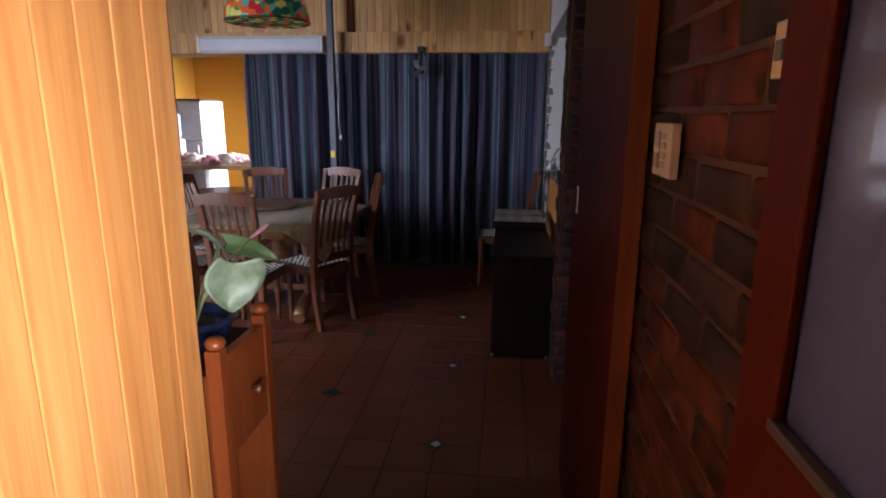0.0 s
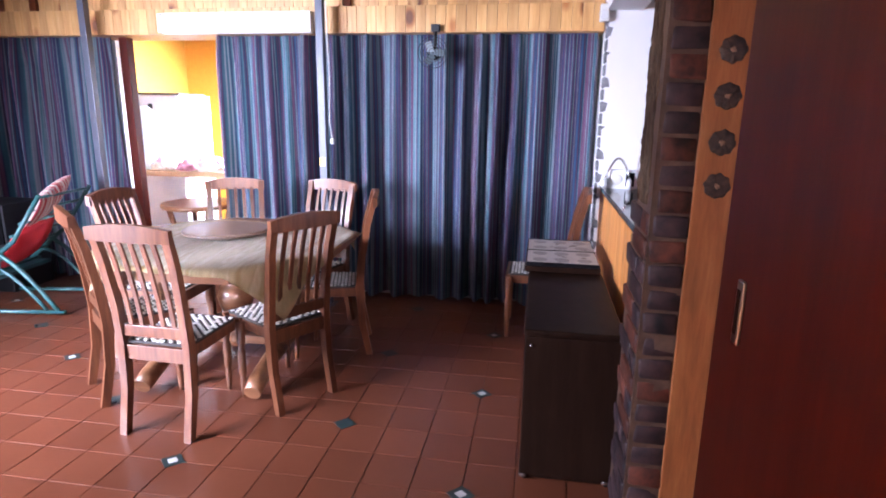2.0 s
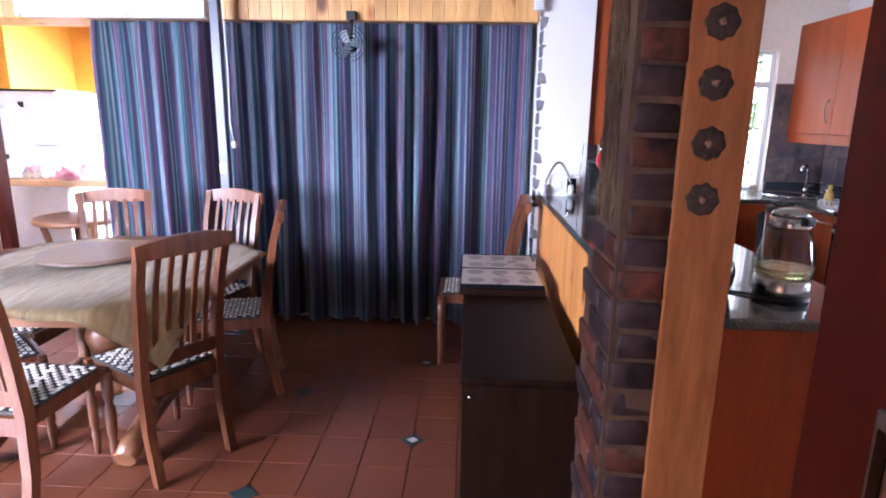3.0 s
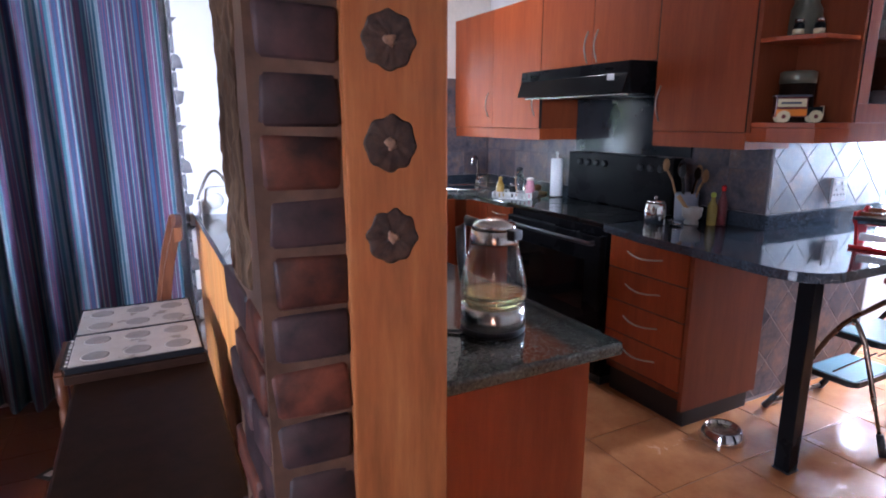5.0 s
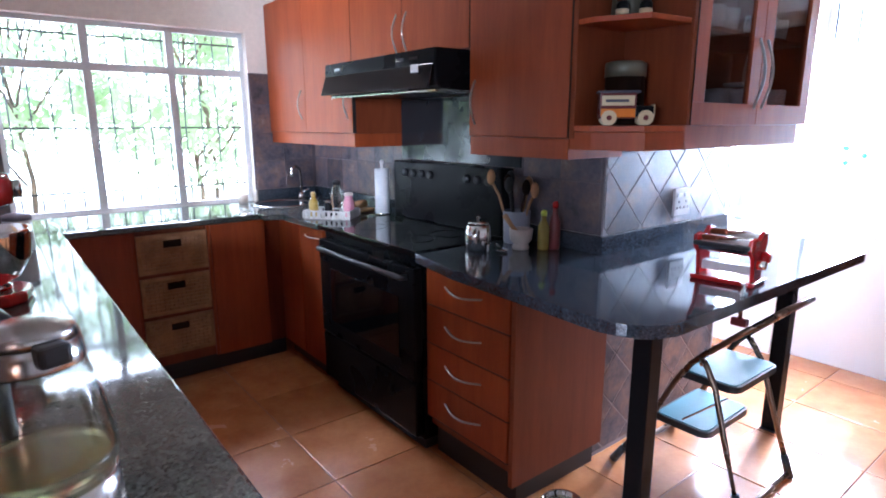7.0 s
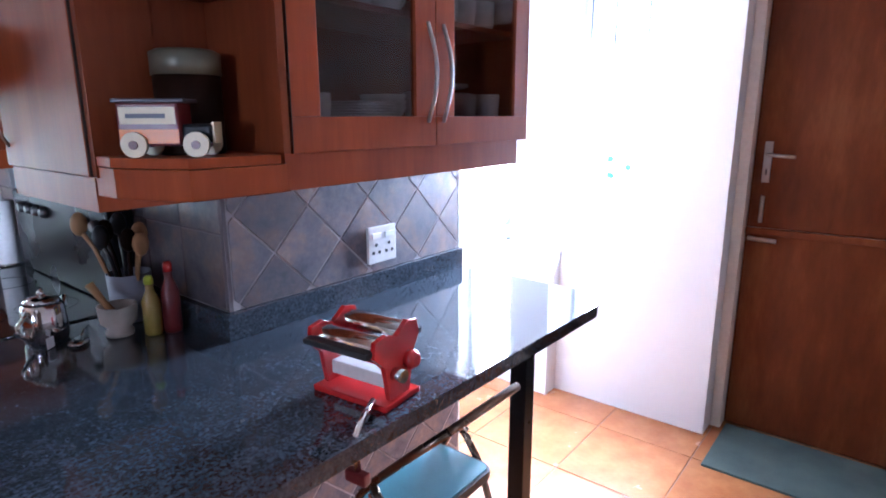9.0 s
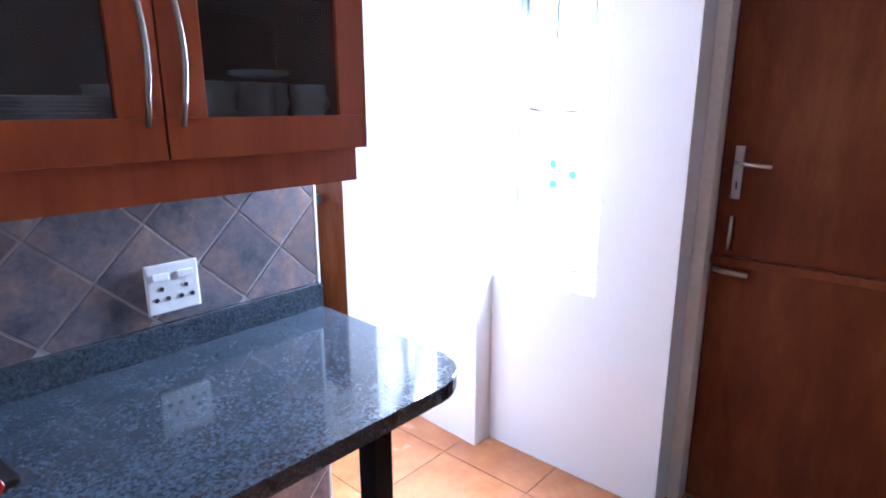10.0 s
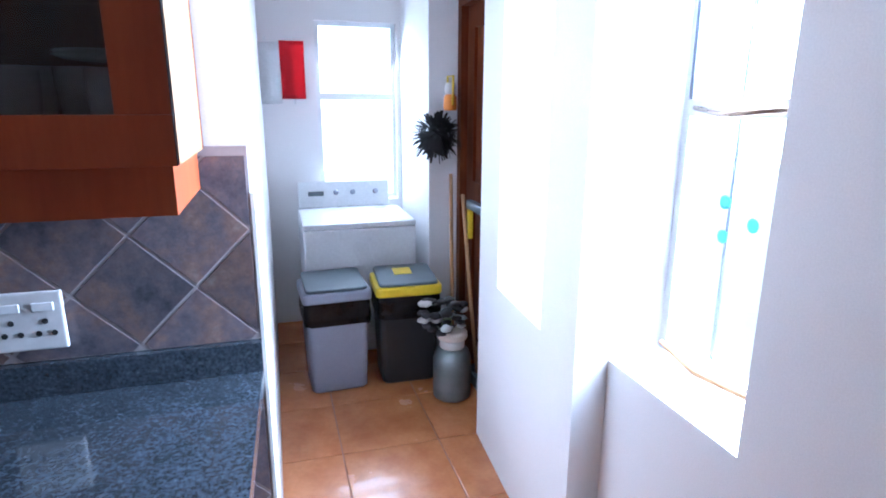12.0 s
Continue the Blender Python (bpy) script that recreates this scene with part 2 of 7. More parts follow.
M_SLATE = slate("slate_tile")
M_JOINT = surface("tile_joint", (0.30, 0.26, 0.26), (0.40, 0.36, 0.36), 0.9)
M_JOINT_GREY = surface("grey_tile_joint", (0.10, 0.08, 0.085), (0.15, 0.125, 0.13), 0.9)
M_BRICK = surface("clinker_brick", (0.019, 0.0095, 0.0095), (0.135, 0.040, 0.022), 0.55, 0, 18, 40, 1.0, 0.3, 0.0, 0.18, 0.22)
M_BRICK_DARK = surface("burnt_clinker_brick", (0.011, 0.010, 0.012), (0.058, 0.029, 0.028), 0.55, 0, 18, 40, 1.0, 0.3, 0.0, 0.18, 0.22)
M_MORTAR = surface("mortar", (0.038, 0.019, 0.012), (0.115, 0.062, 0.038), 0.5, 0, 14, 60, 0.9)
M_CURTAIN = striped("striped_curtain", [(0.26, (0.020, 0.026, 0.077)), (0.35, (0.065, 0.133, 0.266)), (0.39, (0.026, 0.034, 0.099)), (0.42, (0.215, 0.086, 0.155)), (0.45, (0.037, 0.046, 0.126)),
                                        (0.49, (0.098, 0.250, 0.309)), (0.515, (0.42, 0.42, 0.47)), (0.54, (0.035, 0.046, 0.126)), (0.58, (0.259, 0.110, 0.182)), (0.61, (0.043, 0.062, 0.168)), (0.66, (0.065, 0.133, 0.266)), (0.70, (0.230, 0.133, 0.210)), (0.74, (0.115, 0.281, 0.337))], 21, (1, 0.0, 0.0))
M_BLACK = surface("black_enamel", (0.005, 0.005, 0.006), (0.010, 0.010, 0.011), 0.28, 0, 3, 80, 0.02, 0, 0, 0.06, 0.07)
M_SMOKED = surface("smoked_visor", (0.006, 0.006, 0.007), (0.012, 0.012, 0.013), 0.14, 0, 3, 80, 0.0, 0, 0, 0.03, 0.25)
M_NICKEL = surface("satin_nickel", (0.34, 0.30, 0.27), (0.46, 0.42, 0.38), 0.30, 1, 6, 120, 0.03, 0, 0, 0.05)
M_TILEGLASS = surface("black_splashback", (0.010, 0.013, 0.016), (0.020, 0.025, 0.028), 0.10, 0, 4, 60, 0.0, 0, 0, 0.03, 0.4)
M_BLACK_SOFT = surface("black_plastic", (0.010, 0.010, 0.011), (0.020, 0.020, 0.022), 0.45)
M_BLACKGLASS = surface("black_hob_glass", (0.004, 0.004, 0.004), (0.008, 0.008, 0.009), 0.05, 0, 3, 80, 0.0, 0, 0, 0.02)
M_STEEL = surface("brushed_steel", (0.50, 0.49, 0.47), (0.62, 0.61, 0.59), 0.24, 1, 4, 120, 0.05, 0, 0, 0.06)
M_CHROME = surface("chrome", (0.70, 0.69, 0.68), (0.78, 0.77, 0.76), 0.10, 1, 4, 90, 0.0, 0, 0, 0.03)
M_BRONZE = surface("bronze_tube", (0.16, 0.115, 0.085), (0.25, 0.18, 0.13), 0.28, 1, 6, 90, 0.03)
M_GREYPAINT = surface("grey_blue_paint", (0.055, 0.06, 0.085), (0.075, 0.08, 0.11), 0.4)
M_WHITE = surface("white_enamel", (0.74, 0.75, 0.76), (0.80, 0.81, 0.82), 0.3, 0, 2, 60, 0.03)
M_WHITEP = surface("white_plastic", (0.66, 0.64, 0.60), (0.74, 0.72, 0.68), 0.4)
M_CHINA = surface("white_china", (0.66, 0.64, 0.63), (0.74, 0.73, 0.72), 0.15, 0, 3, 60, 0.02)
M_RED = surface("red_enamel", (0.42, 0.012, 0.012), (0.52, 0.02, 0.018), 0.15, 0, 2, 60, 0.02, 0, 0.6, 0.04)
M_REDCLOTH = surface("red_cloth", (0.50, 0.012, 0.022), (0.62, 0.025, 0.04), 0.9, 0, 5, 160, 0.5)
M_GREYBIN = surface("grey_plastic", (0.26, 0.28, 0.34), (0.33, 0.35, 0.42), 0.42, 0, 2, 90, 0.05)
M_GREYDK = surface("slate_grey_plastic", (0.075, 0.10, 0.11), (0.11, 0.14, 0.155), 0.45)
M_YELLOWP = surface("yellow_plastic", (0.70, 0.50, 0.01), (0.80, 0.60, 0.02), 0.38)
M_ORANGEP = surface("orange_plastic", (0.72, 0.20, 0.01), (0.80, 0.27, 0.02), 0.35)
M_BAG = surface("bin_bag", (0.010, 0.010, 0.012), (0.025, 0.025, 0.028), 0.22, 0, 14, 30, 0.9)
M_TEAL = surface("teal_step_mat", (0.05, 0.17, 0.21), (0.08, 0.24, 0.28), 0.45, 0, 6, 150, 0.4)
M_WICKER = surface("wicker", (0.26, 0.12, 0.045), (0.46, 0.25, 0.11), 0.7, 0, 12, 90, 0.5, 0.15)
M_CANE = surface("green_cane", (0.018, 0.075, 0.075), (0.04, 0.13, 0.13), 0.35, 0, 8, 60, 0.1)
M_CUSHION = striped("striped_cushion", [(0.35, (0.62, 0.55, 0.47)), (0.46, (0.62, 0.55, 0.47)), (0.49, (0.40, 0.03, 0.04)), (0.53, (0.40, 0.03, 0.04)), (0.56, (0.66, 0.60, 0.52)), (0.62, (0.20, 0.06, 0.08)), (0.66, (0.6, 0.53, 0.45))], 26, (1, 0, 0))
M_LEAF = surface("leaf", (0.10, 0.19, 0.055), (0.24, 0.36, 0.16), 0.38, 0, 9, 60, 0.2)
M_LEAF_PALE = surface("pale_leaf", (0.17, 0.25, 0.14), (0.36, 0.44, 0.31), 0.42, 0, 22, 50, 0.5)
M_STEM = surface("stem", (0.12, 0.19, 0.06), (0.26, 0.30, 0.12), 0.5)
M_BLUEGLAZE = surface("blue_glaze", (0.004, 0.007, 0.020), (0.020, 0.034, 0.085), 0.12, 0, 10, 40, 0.1, 0, 0.4)
M_SOIL = surface("soil", (0.03, 0.02, 0.012), (0.06, 0.04, 0.025), 0.95, 0, 20, 80, 0.8)
M_RUSTIRON = surface("rosette_wood", (0.012, 0.007, 0.006), (0.058, 0.027, 0.017), 0.45, 0.0, 75, 160, 1.0)
M_PALECORE = surface("rosette_core", (0.06, 0.03, 0.018), (0.34, 0.19, 0.11), 0.6, 0, 90)
M_THONG = surface("white_thong", (0.58, 0.54, 0.48), (0.70, 0.66, 0.60), 0.7, 0, 10, 90, 0.4)
M_SEATDARK = surface("seat_gap_shadow", (0.02, 0.016, 0.014), (0.05, 0.04, 0.034), 0.8)
M_MAT = surface("green_door_mat", (0.055, 0.08, 0.075), (0.085, 0.12, 0.11), 0.95, 0, 6, 200, 0.8)
M_GLASS = glass("clear_glass", (0.97, 0.98, 0.98))
# Opaque tinted pane; its blue also carries a painted sky reflection.
M_TINT = surface("door_glass_sky_reflection", (0.055, 0.080, 0.26), (0.10, 0.15, 0.42), 0.12, 0, 1.5, 50, 0.0, 0, 0.5)
M_PANE = pane_glass("window_pane")
M_CABGLASS = pane_glass("cabinet_pane", (0.62, 0.60, 0.60))
M_JUGGLASS = pane_glass("jug_glass", (0.96, 0.97, 0.96))
M_WATER = glass("water", (0.93, 0.94, 0.80))
M_LEMON = glass("lemon_water", (0.93, 0.86, 0.50), 0.18)
M_PAPER = surface("paper", (0.70, 0.70, 0.70), (0.78, 0.78, 0.78), 0.9, 0, 3, 60, 0.3)
M_LIME = surface("lime_cap", (0.42, 0.50, 0.03), (0.52, 0.60, 0.06), 0.35)
M_OIL = surface("oil_bottle", (0.22, 0.16, 0.035), (0.32, 0.24, 0.06), 0.15)
M_MUSTARD = surface("mustard_bottle", (0.50, 0.33, 0.06), (0.60, 0.42, 0.10), 0.3)
M_TAN = surface("tan_wood", (0.36, 0.19, 0.08), (0.48, 0.27, 0.12), 0.6)
M_PINK = surface("pink_bag", (0.62, 0.22, 0.30), (0.78, 0.42, 0.46), 0.5, 0, 16, 60, 0.3)
M_SALMON = surface("pale_things", (0.68, 0.55, 0.45), (0.80, 0.72, 0.64), 0.5, 0, 14, 60, 0.3)
M_GALV = surface("galvanised_can", (0.16, 0.19, 0.19), (0.26, 0.29, 0.28), 0.45, 0.5, 7, 70, 0.2)
M_FEATHER = surface("black_feathers", (0.010, 0.009, 0.010), (0.03, 0.026, 0.026), 0.8)
M_FLOWER = surface("dried_white_flower", (0.45, 0.46, 0.44), (0.62, 0.62, 0.60), 0.8)
M_FOLIAGE, fnt, fn, fl_, fb = nodes_of("garden_foliage")
fv = coords(fn, fl_, shift=False)
f1 = noise_node(fn, fl_, fv, 2.5, 4)
fr_ = ramp(fn, [(0.3, (0.20, 0.33, 0.15)), (0.7, (0.42, 0.54, 0.32))])
fl_.new(f1.outputs[0], fr_.inputs[0])
fl_.new(fr_.outputs[0], fb.inputs["Base Color"])
fb.inputs["Roughness"].default_value = 0.45
ft = fn.new("ShaderNodeBsdfTranslucent")
ft.inputs[0].default_value = (0.58, 0.72, 0.42, 1)
fm = fn.new("ShaderNodeMixShader")
fm.inputs[0].default_value = 0.62
fl_.new(fb.outputs[0], fm.inputs[1])
fl_.new(ft.outputs[0], fm.inputs[2])
fl_.new(fm.outputs[0], fn["Material Output"].inputs[0])
# Self-glowing backdrop: blown-out daylight outside is put into its emission.
M_BACKGLOW, hnt, hn, hl, hb = nodes_of("glowing_backdrop")
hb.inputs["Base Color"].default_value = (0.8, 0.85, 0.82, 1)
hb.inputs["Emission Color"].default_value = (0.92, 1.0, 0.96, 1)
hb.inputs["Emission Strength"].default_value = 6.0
M_BARK = surface("bark", (0.10, 0.07, 0.05), (0.2, 0.15, 0.1), 0.9)
M_PAVING = surface("sunny_paving", (0.70, 0.67, 0.61), (0.80, 0.77, 0.71), 0.9, 0, 1, 20, 0.2)
M_GREYSTONE = surface("grey_edge_stone", (0.09, 0.09, 0.10), (0.22, 0.21, 0.22), 0.8, 0, 14, 60, 0.8, 0.2)
M_DECOR = surface("decor_tile", (0.40, 0.36, 0.32), (0.52, 0.48, 0.43), 0.3, 0, 12, 60, 0.05, 0.05)
M_DECOR_DK = surface("decor_print", (0.20, 0.18, 0.16), (0.32, 0.29, 0.26), 0.4, 0, 30, 60, 0.05)
M_TUBE = surface("light_diffuser", (0.52, 0.53, 0.58), (0.60, 0.61, 0.66), 0.4)
M_TINGREEN = surface("green_tin", (0.10, 0.10, 0.07), (0.18, 0.17, 0.12), 0.35, 0.3)
M_MAROON = surface("maroon_enamel", (0.10, 0.012, 0.014), (0.16, 0.02, 0.02), 0.3)
M_CREAMPAINT = surface("cream_enamel", (0.62, 0.52, 0.30), (0.72, 0.62, 0.40), 0.35)


def stained_glass():
    m, nt, n, l, b = nodes_of("stained_glass")
    v = coords(n, l)
    vo = n.new("ShaderNodeTexVoronoi")
    vo.inputs["Scale"].default_value = 22
    l.new(v.outputs[0], vo.inputs["Vector"])
    r = ramp(n, [(0.0, (0.02, 0.10, 0.05)), (0.25, (0.05, 0.25, 0.10)), (0.42, (0.55, 0.5, 0.12)), (0.58, (0.10, 0.35, 0.30)), (0.72, (0.6, 0.12, 0.03)), (0.86, (0.45, 0.03, 0.04)), (1.0, (0.12, 0.3, 0.4))])
    r.color_ramp.interpolation = 'CONSTANT'
    sp = n.new("ShaderNodeSeparateColor")
    l.new(vo.outputs["Color"], sp.inputs[0])
    l.new(sp.outputs[0], r.inputs[0])
    l.new(r.outputs[0], b.inputs["Base Color"])
    l.new(r.outputs[0], b.inputs["Emission Color"])
    b.inputs["Emission Strength"].default_value = 0.5
    b.inputs["Roughness"].default_value = 0.12
    return m


M_STAINED = stained_glass()

# ---- builders ----


def box(x0, x1, y0, y1, z0, z1, bev=0.0, bm=None):
    own = bm is None
    t = bmesh.new()
    vs = [t.verts.new((x, y, z)) for x in (x0, x1) for y in (y0, y1) for z in (z0, z1)]
    for f in ((0, 1, 3, 2), (4, 6, 7, 5), (0, 4, 5, 1), (2, 3, 7, 6), (0, 2, 6, 4), (1, 5, 7, 3)):
        t.faces.new([vs[i] for i in f])
    if bev:
        bmesh.ops.bevel(t, geom=t.edges[:], offset=bev, segments=2, affect='EDGES', profile=0.6)
    if own:
        return t
    me = bpy.data.meshes.new("tmp")
    t.to_mesh(me)
    t.free()
    bm.from_mesh(me)
    bpy.data.meshes.remove(me)
    return bm


def lathe(profile, seg=32, bm=None, at=(0, 0, 0), axis="z"):
    """Turns a list of (radius, height) round an axis."""
    bm = bm or bmesh.new()
    rings = []
    for r, z in profile:
        ring = []
        for i in range(seg):
            a = 2 * math.pi * i / seg
            p = Vector((r * math.cos(a), r * math.sin(a), z))
            if axis == "y":
                p = Vector((p.x, p.z, p.y))
            elif axis == "x":
                p = Vector((p.z, p.y, p.x))
            ring.append(bm.verts.new(p + Vector(at)))
        rings.append(ring)
    for a, b in zip(rings, rings[1:]):
        for i in range(seg):
            j = (i + 1) % seg
            f = bm.faces.new((a[i], a[j], b[j], b[i]))
            f.smooth = True
    bm.faces.new(rings[0][::-1])
    bm.faces.new(rings[-1])
    bmesh.ops.recalc_face_normals(bm, faces=bm.faces[:])
    return bm


def tube(points, radius, seg=8, bm=None, closed=False):
    """A round bar along points; radius is one number or one per point."""
    bm = bm or bmesh.new()
    pts = [Vector(p) for p in points]
    n = len(pts)
    rad = radius if isinstance(radius, (list, tuple)) else [radius] * n
    rings, up = [], Vector((0, 0, 1))
    for i, p in enumerate(pts):
        d = (pts[(i + 1) % n] - pts[i - 1]) if closed else (pts[min(i + 1, n - 1)] - pts[max(i - 1, 0)])
        d.normalize()
        if abs(d.dot(up)) > 0.95:
            up = Vector((1, 0, 0)) if abs(d.x) < 0.9 else Vector((0, 1, 0))
        s = d.cross(up).normalized()
        u = s.cross(d).normalized()
        rings.append([bm.verts.new(p + rad[i] * (math.cos(2 * math.pi * k / seg) * s + math.sin(2 * math.pi * k / seg) * u)) for k in range(seg)])
    pairs = list(zip(rings, rings[1:])) + ([(rings[-1], rings[0])] if closed else [])
    for a, b in pairs:
        for k in range(seg):
            f = bm.faces.new((a[k], a[(k + 1) % seg], b[(k + 1) % seg], b[k]))
            f.smooth = True
    if not closed:
        bm.faces.new(rings[0][::-1])
        bm.faces.new(rings[-1])
    bmesh.ops.recalc_face_normals(bm, faces=bm.faces[:])
    return bm


def arc(p0, p1, rise, n=9):
    """Points from p0 to p1, bowed out by the vector rise."""
    p0, p1, rise = Vector(p0), Vector(p1), Vector(rise)
    return [p0.lerp(p1, i / (n - 1)) + rise * math.sin(math.pi * i / (n - 1)) for i in range(n)]


def slab(outline, z0, z1, bev=0.004, bm=None):
    """A plate of any outline, counter-clockwise, with eased edges."""
    t = bmesh.new()
    lo = [t.verts.new((x, y, z0)) for x, y in outline]
    hi = [t.verts.new((x, y, z1)) for x, y in outline]
    t.faces.new(lo[::-1])
    t.faces.new(hi)
    n = len(outline)
    for i in range(n):
        t.faces.new((lo[i], lo[(i + 1) % n], hi[(i + 1) % n], hi[i]))
    if bev:
        es = [e for e in t.edges if abs(e.verts[0].co.z - e.verts[1].co.z) < 1e-6]
        bmesh.ops.bevel(t, geom=es, offset=bev, segments=3, affect='EDGES', profile=0.5)
    if bm is None:
        return t
    me = bpy.data.meshes.new("tmp")
    t.to_mesh(me)
    t.free()
    bm.from_mesh(me)
    bpy.data.meshes.remove(me)
    return bm


def rounded(x0, x1, y0, y1, radii, n=7):
    """Outline of a rectangle; radii for the corners (x0,y0), (x1,y0), (x1,y1), (x0,y1)."""
    out = []
    for (cx, cy, a0), r in zip(((x0, y0, 180), (x1, y0, 270), (x1, y1, 0), (x0, y1, 90)), radii):
        if r <= 0:
            out.append((cx, cy))
            continue
        ox = cx + (r if cx == x0 else -r)
        oy = cy + (r if cy == y0 else -r)
        for i in range(n):
            a = radians(a0 + 90 * i / (n - 1))
            out.append((ox + r * math.cos(a), oy + r * math.sin(a)))
    return out


def blob(radius, scale=(1, 1, 1), at=(0, 0, 0), sub=2, rough=0.0, bm=None, freq=6.0):
    t = bmesh.new()
    bmesh.ops.create_icosphere(t, subdivisions=sub, radius=1)
    for v in t.verts:
        k = 1 + rough * noise.noise(v.co * freq + Vector(at) * 9)
        v.co = Vector((v.co.x * scale[0], v.co.y * scale[1], v.co.z * scale[2])) * radius * k + Vector(at)
    for f in t.faces:
        f.smooth = True
    if bm is None:
        return t
    me = bpy.data.meshes.new("tmp")
    t.to_mesh(me)
    t.free()
    bm.from_mesh(me)
    bpy.data.meshes.remove(me)
    return bm


def mesh_ob(name, bm, material, smooth=False):
    me = bpy.data.meshes.new(name)
    bm.to_mesh(me)
    bm.free()
    me.materials.append(material)
    if smooth:
        for p in me.polygons:
            p.use_smooth = True
    return new(name, me)


def part(name, bm, material, parent, label=""):
    ob = mesh_ob(name, bm, material)
    ob.parent = parent
    return tagged(ob, label) if label else ob


def thing(name, label, category, at=(0, 0, 0), turn=0.0, group=""):
    ob = new(name)
    ob.empty_display_size = 0.1
    ob.matrix_basis = pose(*at, 0, 0, turn)
    return tagged(ob, label, category, group)


def single(name, bm, material, label, category, at=(0, 0, 0), turn=0.0, group=""):
    ob = mesh_ob(name, bm, material)
    ob.matrix_basis = pose(*at, 0, 0, turn)
    return tagged(ob, label, category, group)


def built(name, bm, material, label=""):
    """A piece of the setting."""
    return tagged(mesh_ob(name, bm, material), label, "", "", "structure")


def boxes(*rows):
    bm = bmesh.new()
    for r in rows:
        box(*r, bm=bm)
    return bm


def piece(name, me, parent, at, turn=0.0, tilt=(0, 0)):
    """One of many alike pieces, on shared mesh data."""
    ob = new(name, me)
    ob.parent = parent
    ob.matrix_basis = pose(*at, tilt[0], tilt[1], turn)
    return ob


def mesh_of(name, bm, material):
    me = bpy.data.meshes.new(name)
    bm.to_mesh(me)
    bm.free()
    me.materials.append(material)
    return me


rng = random.Random(7)
M_STICKER = surface("cyan_sticker", (0.10, 0.50, 0.56), (0.14, 0.60, 0.66), 0.5)

# ---- the setting ----
H_DIN, H_KIT = 3.0, 2.6
floor_dining = built("floor_dining", box(-4.6, 1.62, -0.4, 7.3, -0.12, -0.003), M_GROUT, "dark grouted bed of the quarry-tiled floor")
floor_kitchen = built("floor_kitchen", box(1.62, 6.3, 2.0, 8.3, -0.12, -0.004), M_GROUT_PALE, "pale grouted bed of the terracotta kitchen floor")
built("ground", box(-60, 70, -60, 70, -0.4, -0.16), M_PAVING, "sunlit pale paving outside")
built("backdrop", boxes((-14, 22, 19.0, 19.2, -0.4, 7.0), (19.0, 19.2, -4, 19.0, -0.4, 7.0)), M_BACKGLOW, "self-glowing backdrop standing in for bright daylight behind the garden")
built("ceiling", boxes((-4.75, 1.55, -0.5, 7.05, H_DIN, H_DIN + 0.1), (1.55, 6.5, 2.0, 8.4, H_KIT, H_KIT + 0.1)), M_CEIL, "plain off-white ceiling")

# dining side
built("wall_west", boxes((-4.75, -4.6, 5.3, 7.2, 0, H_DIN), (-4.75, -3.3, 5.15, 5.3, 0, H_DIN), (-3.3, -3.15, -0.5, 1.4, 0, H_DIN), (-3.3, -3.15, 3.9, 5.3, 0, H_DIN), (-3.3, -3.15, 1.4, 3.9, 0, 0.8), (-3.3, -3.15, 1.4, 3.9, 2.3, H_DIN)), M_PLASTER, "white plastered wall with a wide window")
built("wall_south", boxes((-4.75, 0.5, -0.5, -0.35, 0, H_DIN), (0.5, 1.75, -0.2, -0.05, 0, H_DIN), (0.4, 0.55, -0.35, -0.05, 0, H_DIN)), M_PLASTER, "white plastered wall behind the entrance")
wall_pine = built("wall_pine", box(0.36, 0.49, -0.05, 2.53, 0, H_DIN), M_PINE_DULL, "backing of the pine-boarded wall")
built("trim_jamb", box(0.31, 0.475, 2.535, 2.60, 0, H_DIN, 0.006), M_DOORWOOD, "dark red-brown wooden jamb")

wall_brick = built("wall_brick", boxes((1.493, 1.74, 1.18, 3.57, 0, H_DIN), (1.493, 1.74, -0.2, 1.18, 2.4, H_DIN), (1.493, 1.74, -0.2, 1.18, 0, 0.45)), M_MORTAR, "mortar core of the clinker brick wall")
pillar = built("pillar", boxes((1.476, 1.735, 4.447, 4.76, 0, 1.055), (1.476, 1.735, 4.447, 4.70, 1.055, H_DIN)), M_MORTAR, "mortar core of the clinker brick pillar")
built("wall_bar", box(1.572, 1.72, 4.765, 6.66, 0, 0.978), M_PLASTER, "low wall under the breakfast bar")
nib = built("wall_nib", box(1.535, 1.83, 6.66, 7.93, 0, H_KIT), M_PLASTER, "white plastered end of the dividing wall")
built("lintel", boxes((1.515, 1.735, 4.70, 6.66, 2.12, H_DIN), (1.515, 1.735, 3.57, 4.462, 2.12, H_DIN)), M_PLASTER, "white plastered lintel")

# curtain wall: an opening to the yellow room beyond
built("wall_north", boxes((-4.6, -2.35, 7.12, 7.25, 0, 2.02), (-1.3, 1.53, 7.12, 7.25, 0, 2.02), (-4.6, 1.53, 7.0, 7.25, 2.22, H_DIN)), M_PLASTER, "wall behind the striped curtains")
beam = built("beam", box(-4.6, 1.53, 6.91, 7.25, 2.03, 2.215), M_PINE_DULL, "pine-clad beam over the curtains")
upper = built("wall_upper", box(-4.6, 1.53, 6.98, 7.0, 2.217, H_DIN), M_PINE_DULL, "pine boards above the beam")
built("trim_post", box(-2.24, -2.17, 7.02, 7.10, 0, 2.03, 0.004), M_DOORWOOD, "dark wooden post of the room divider")
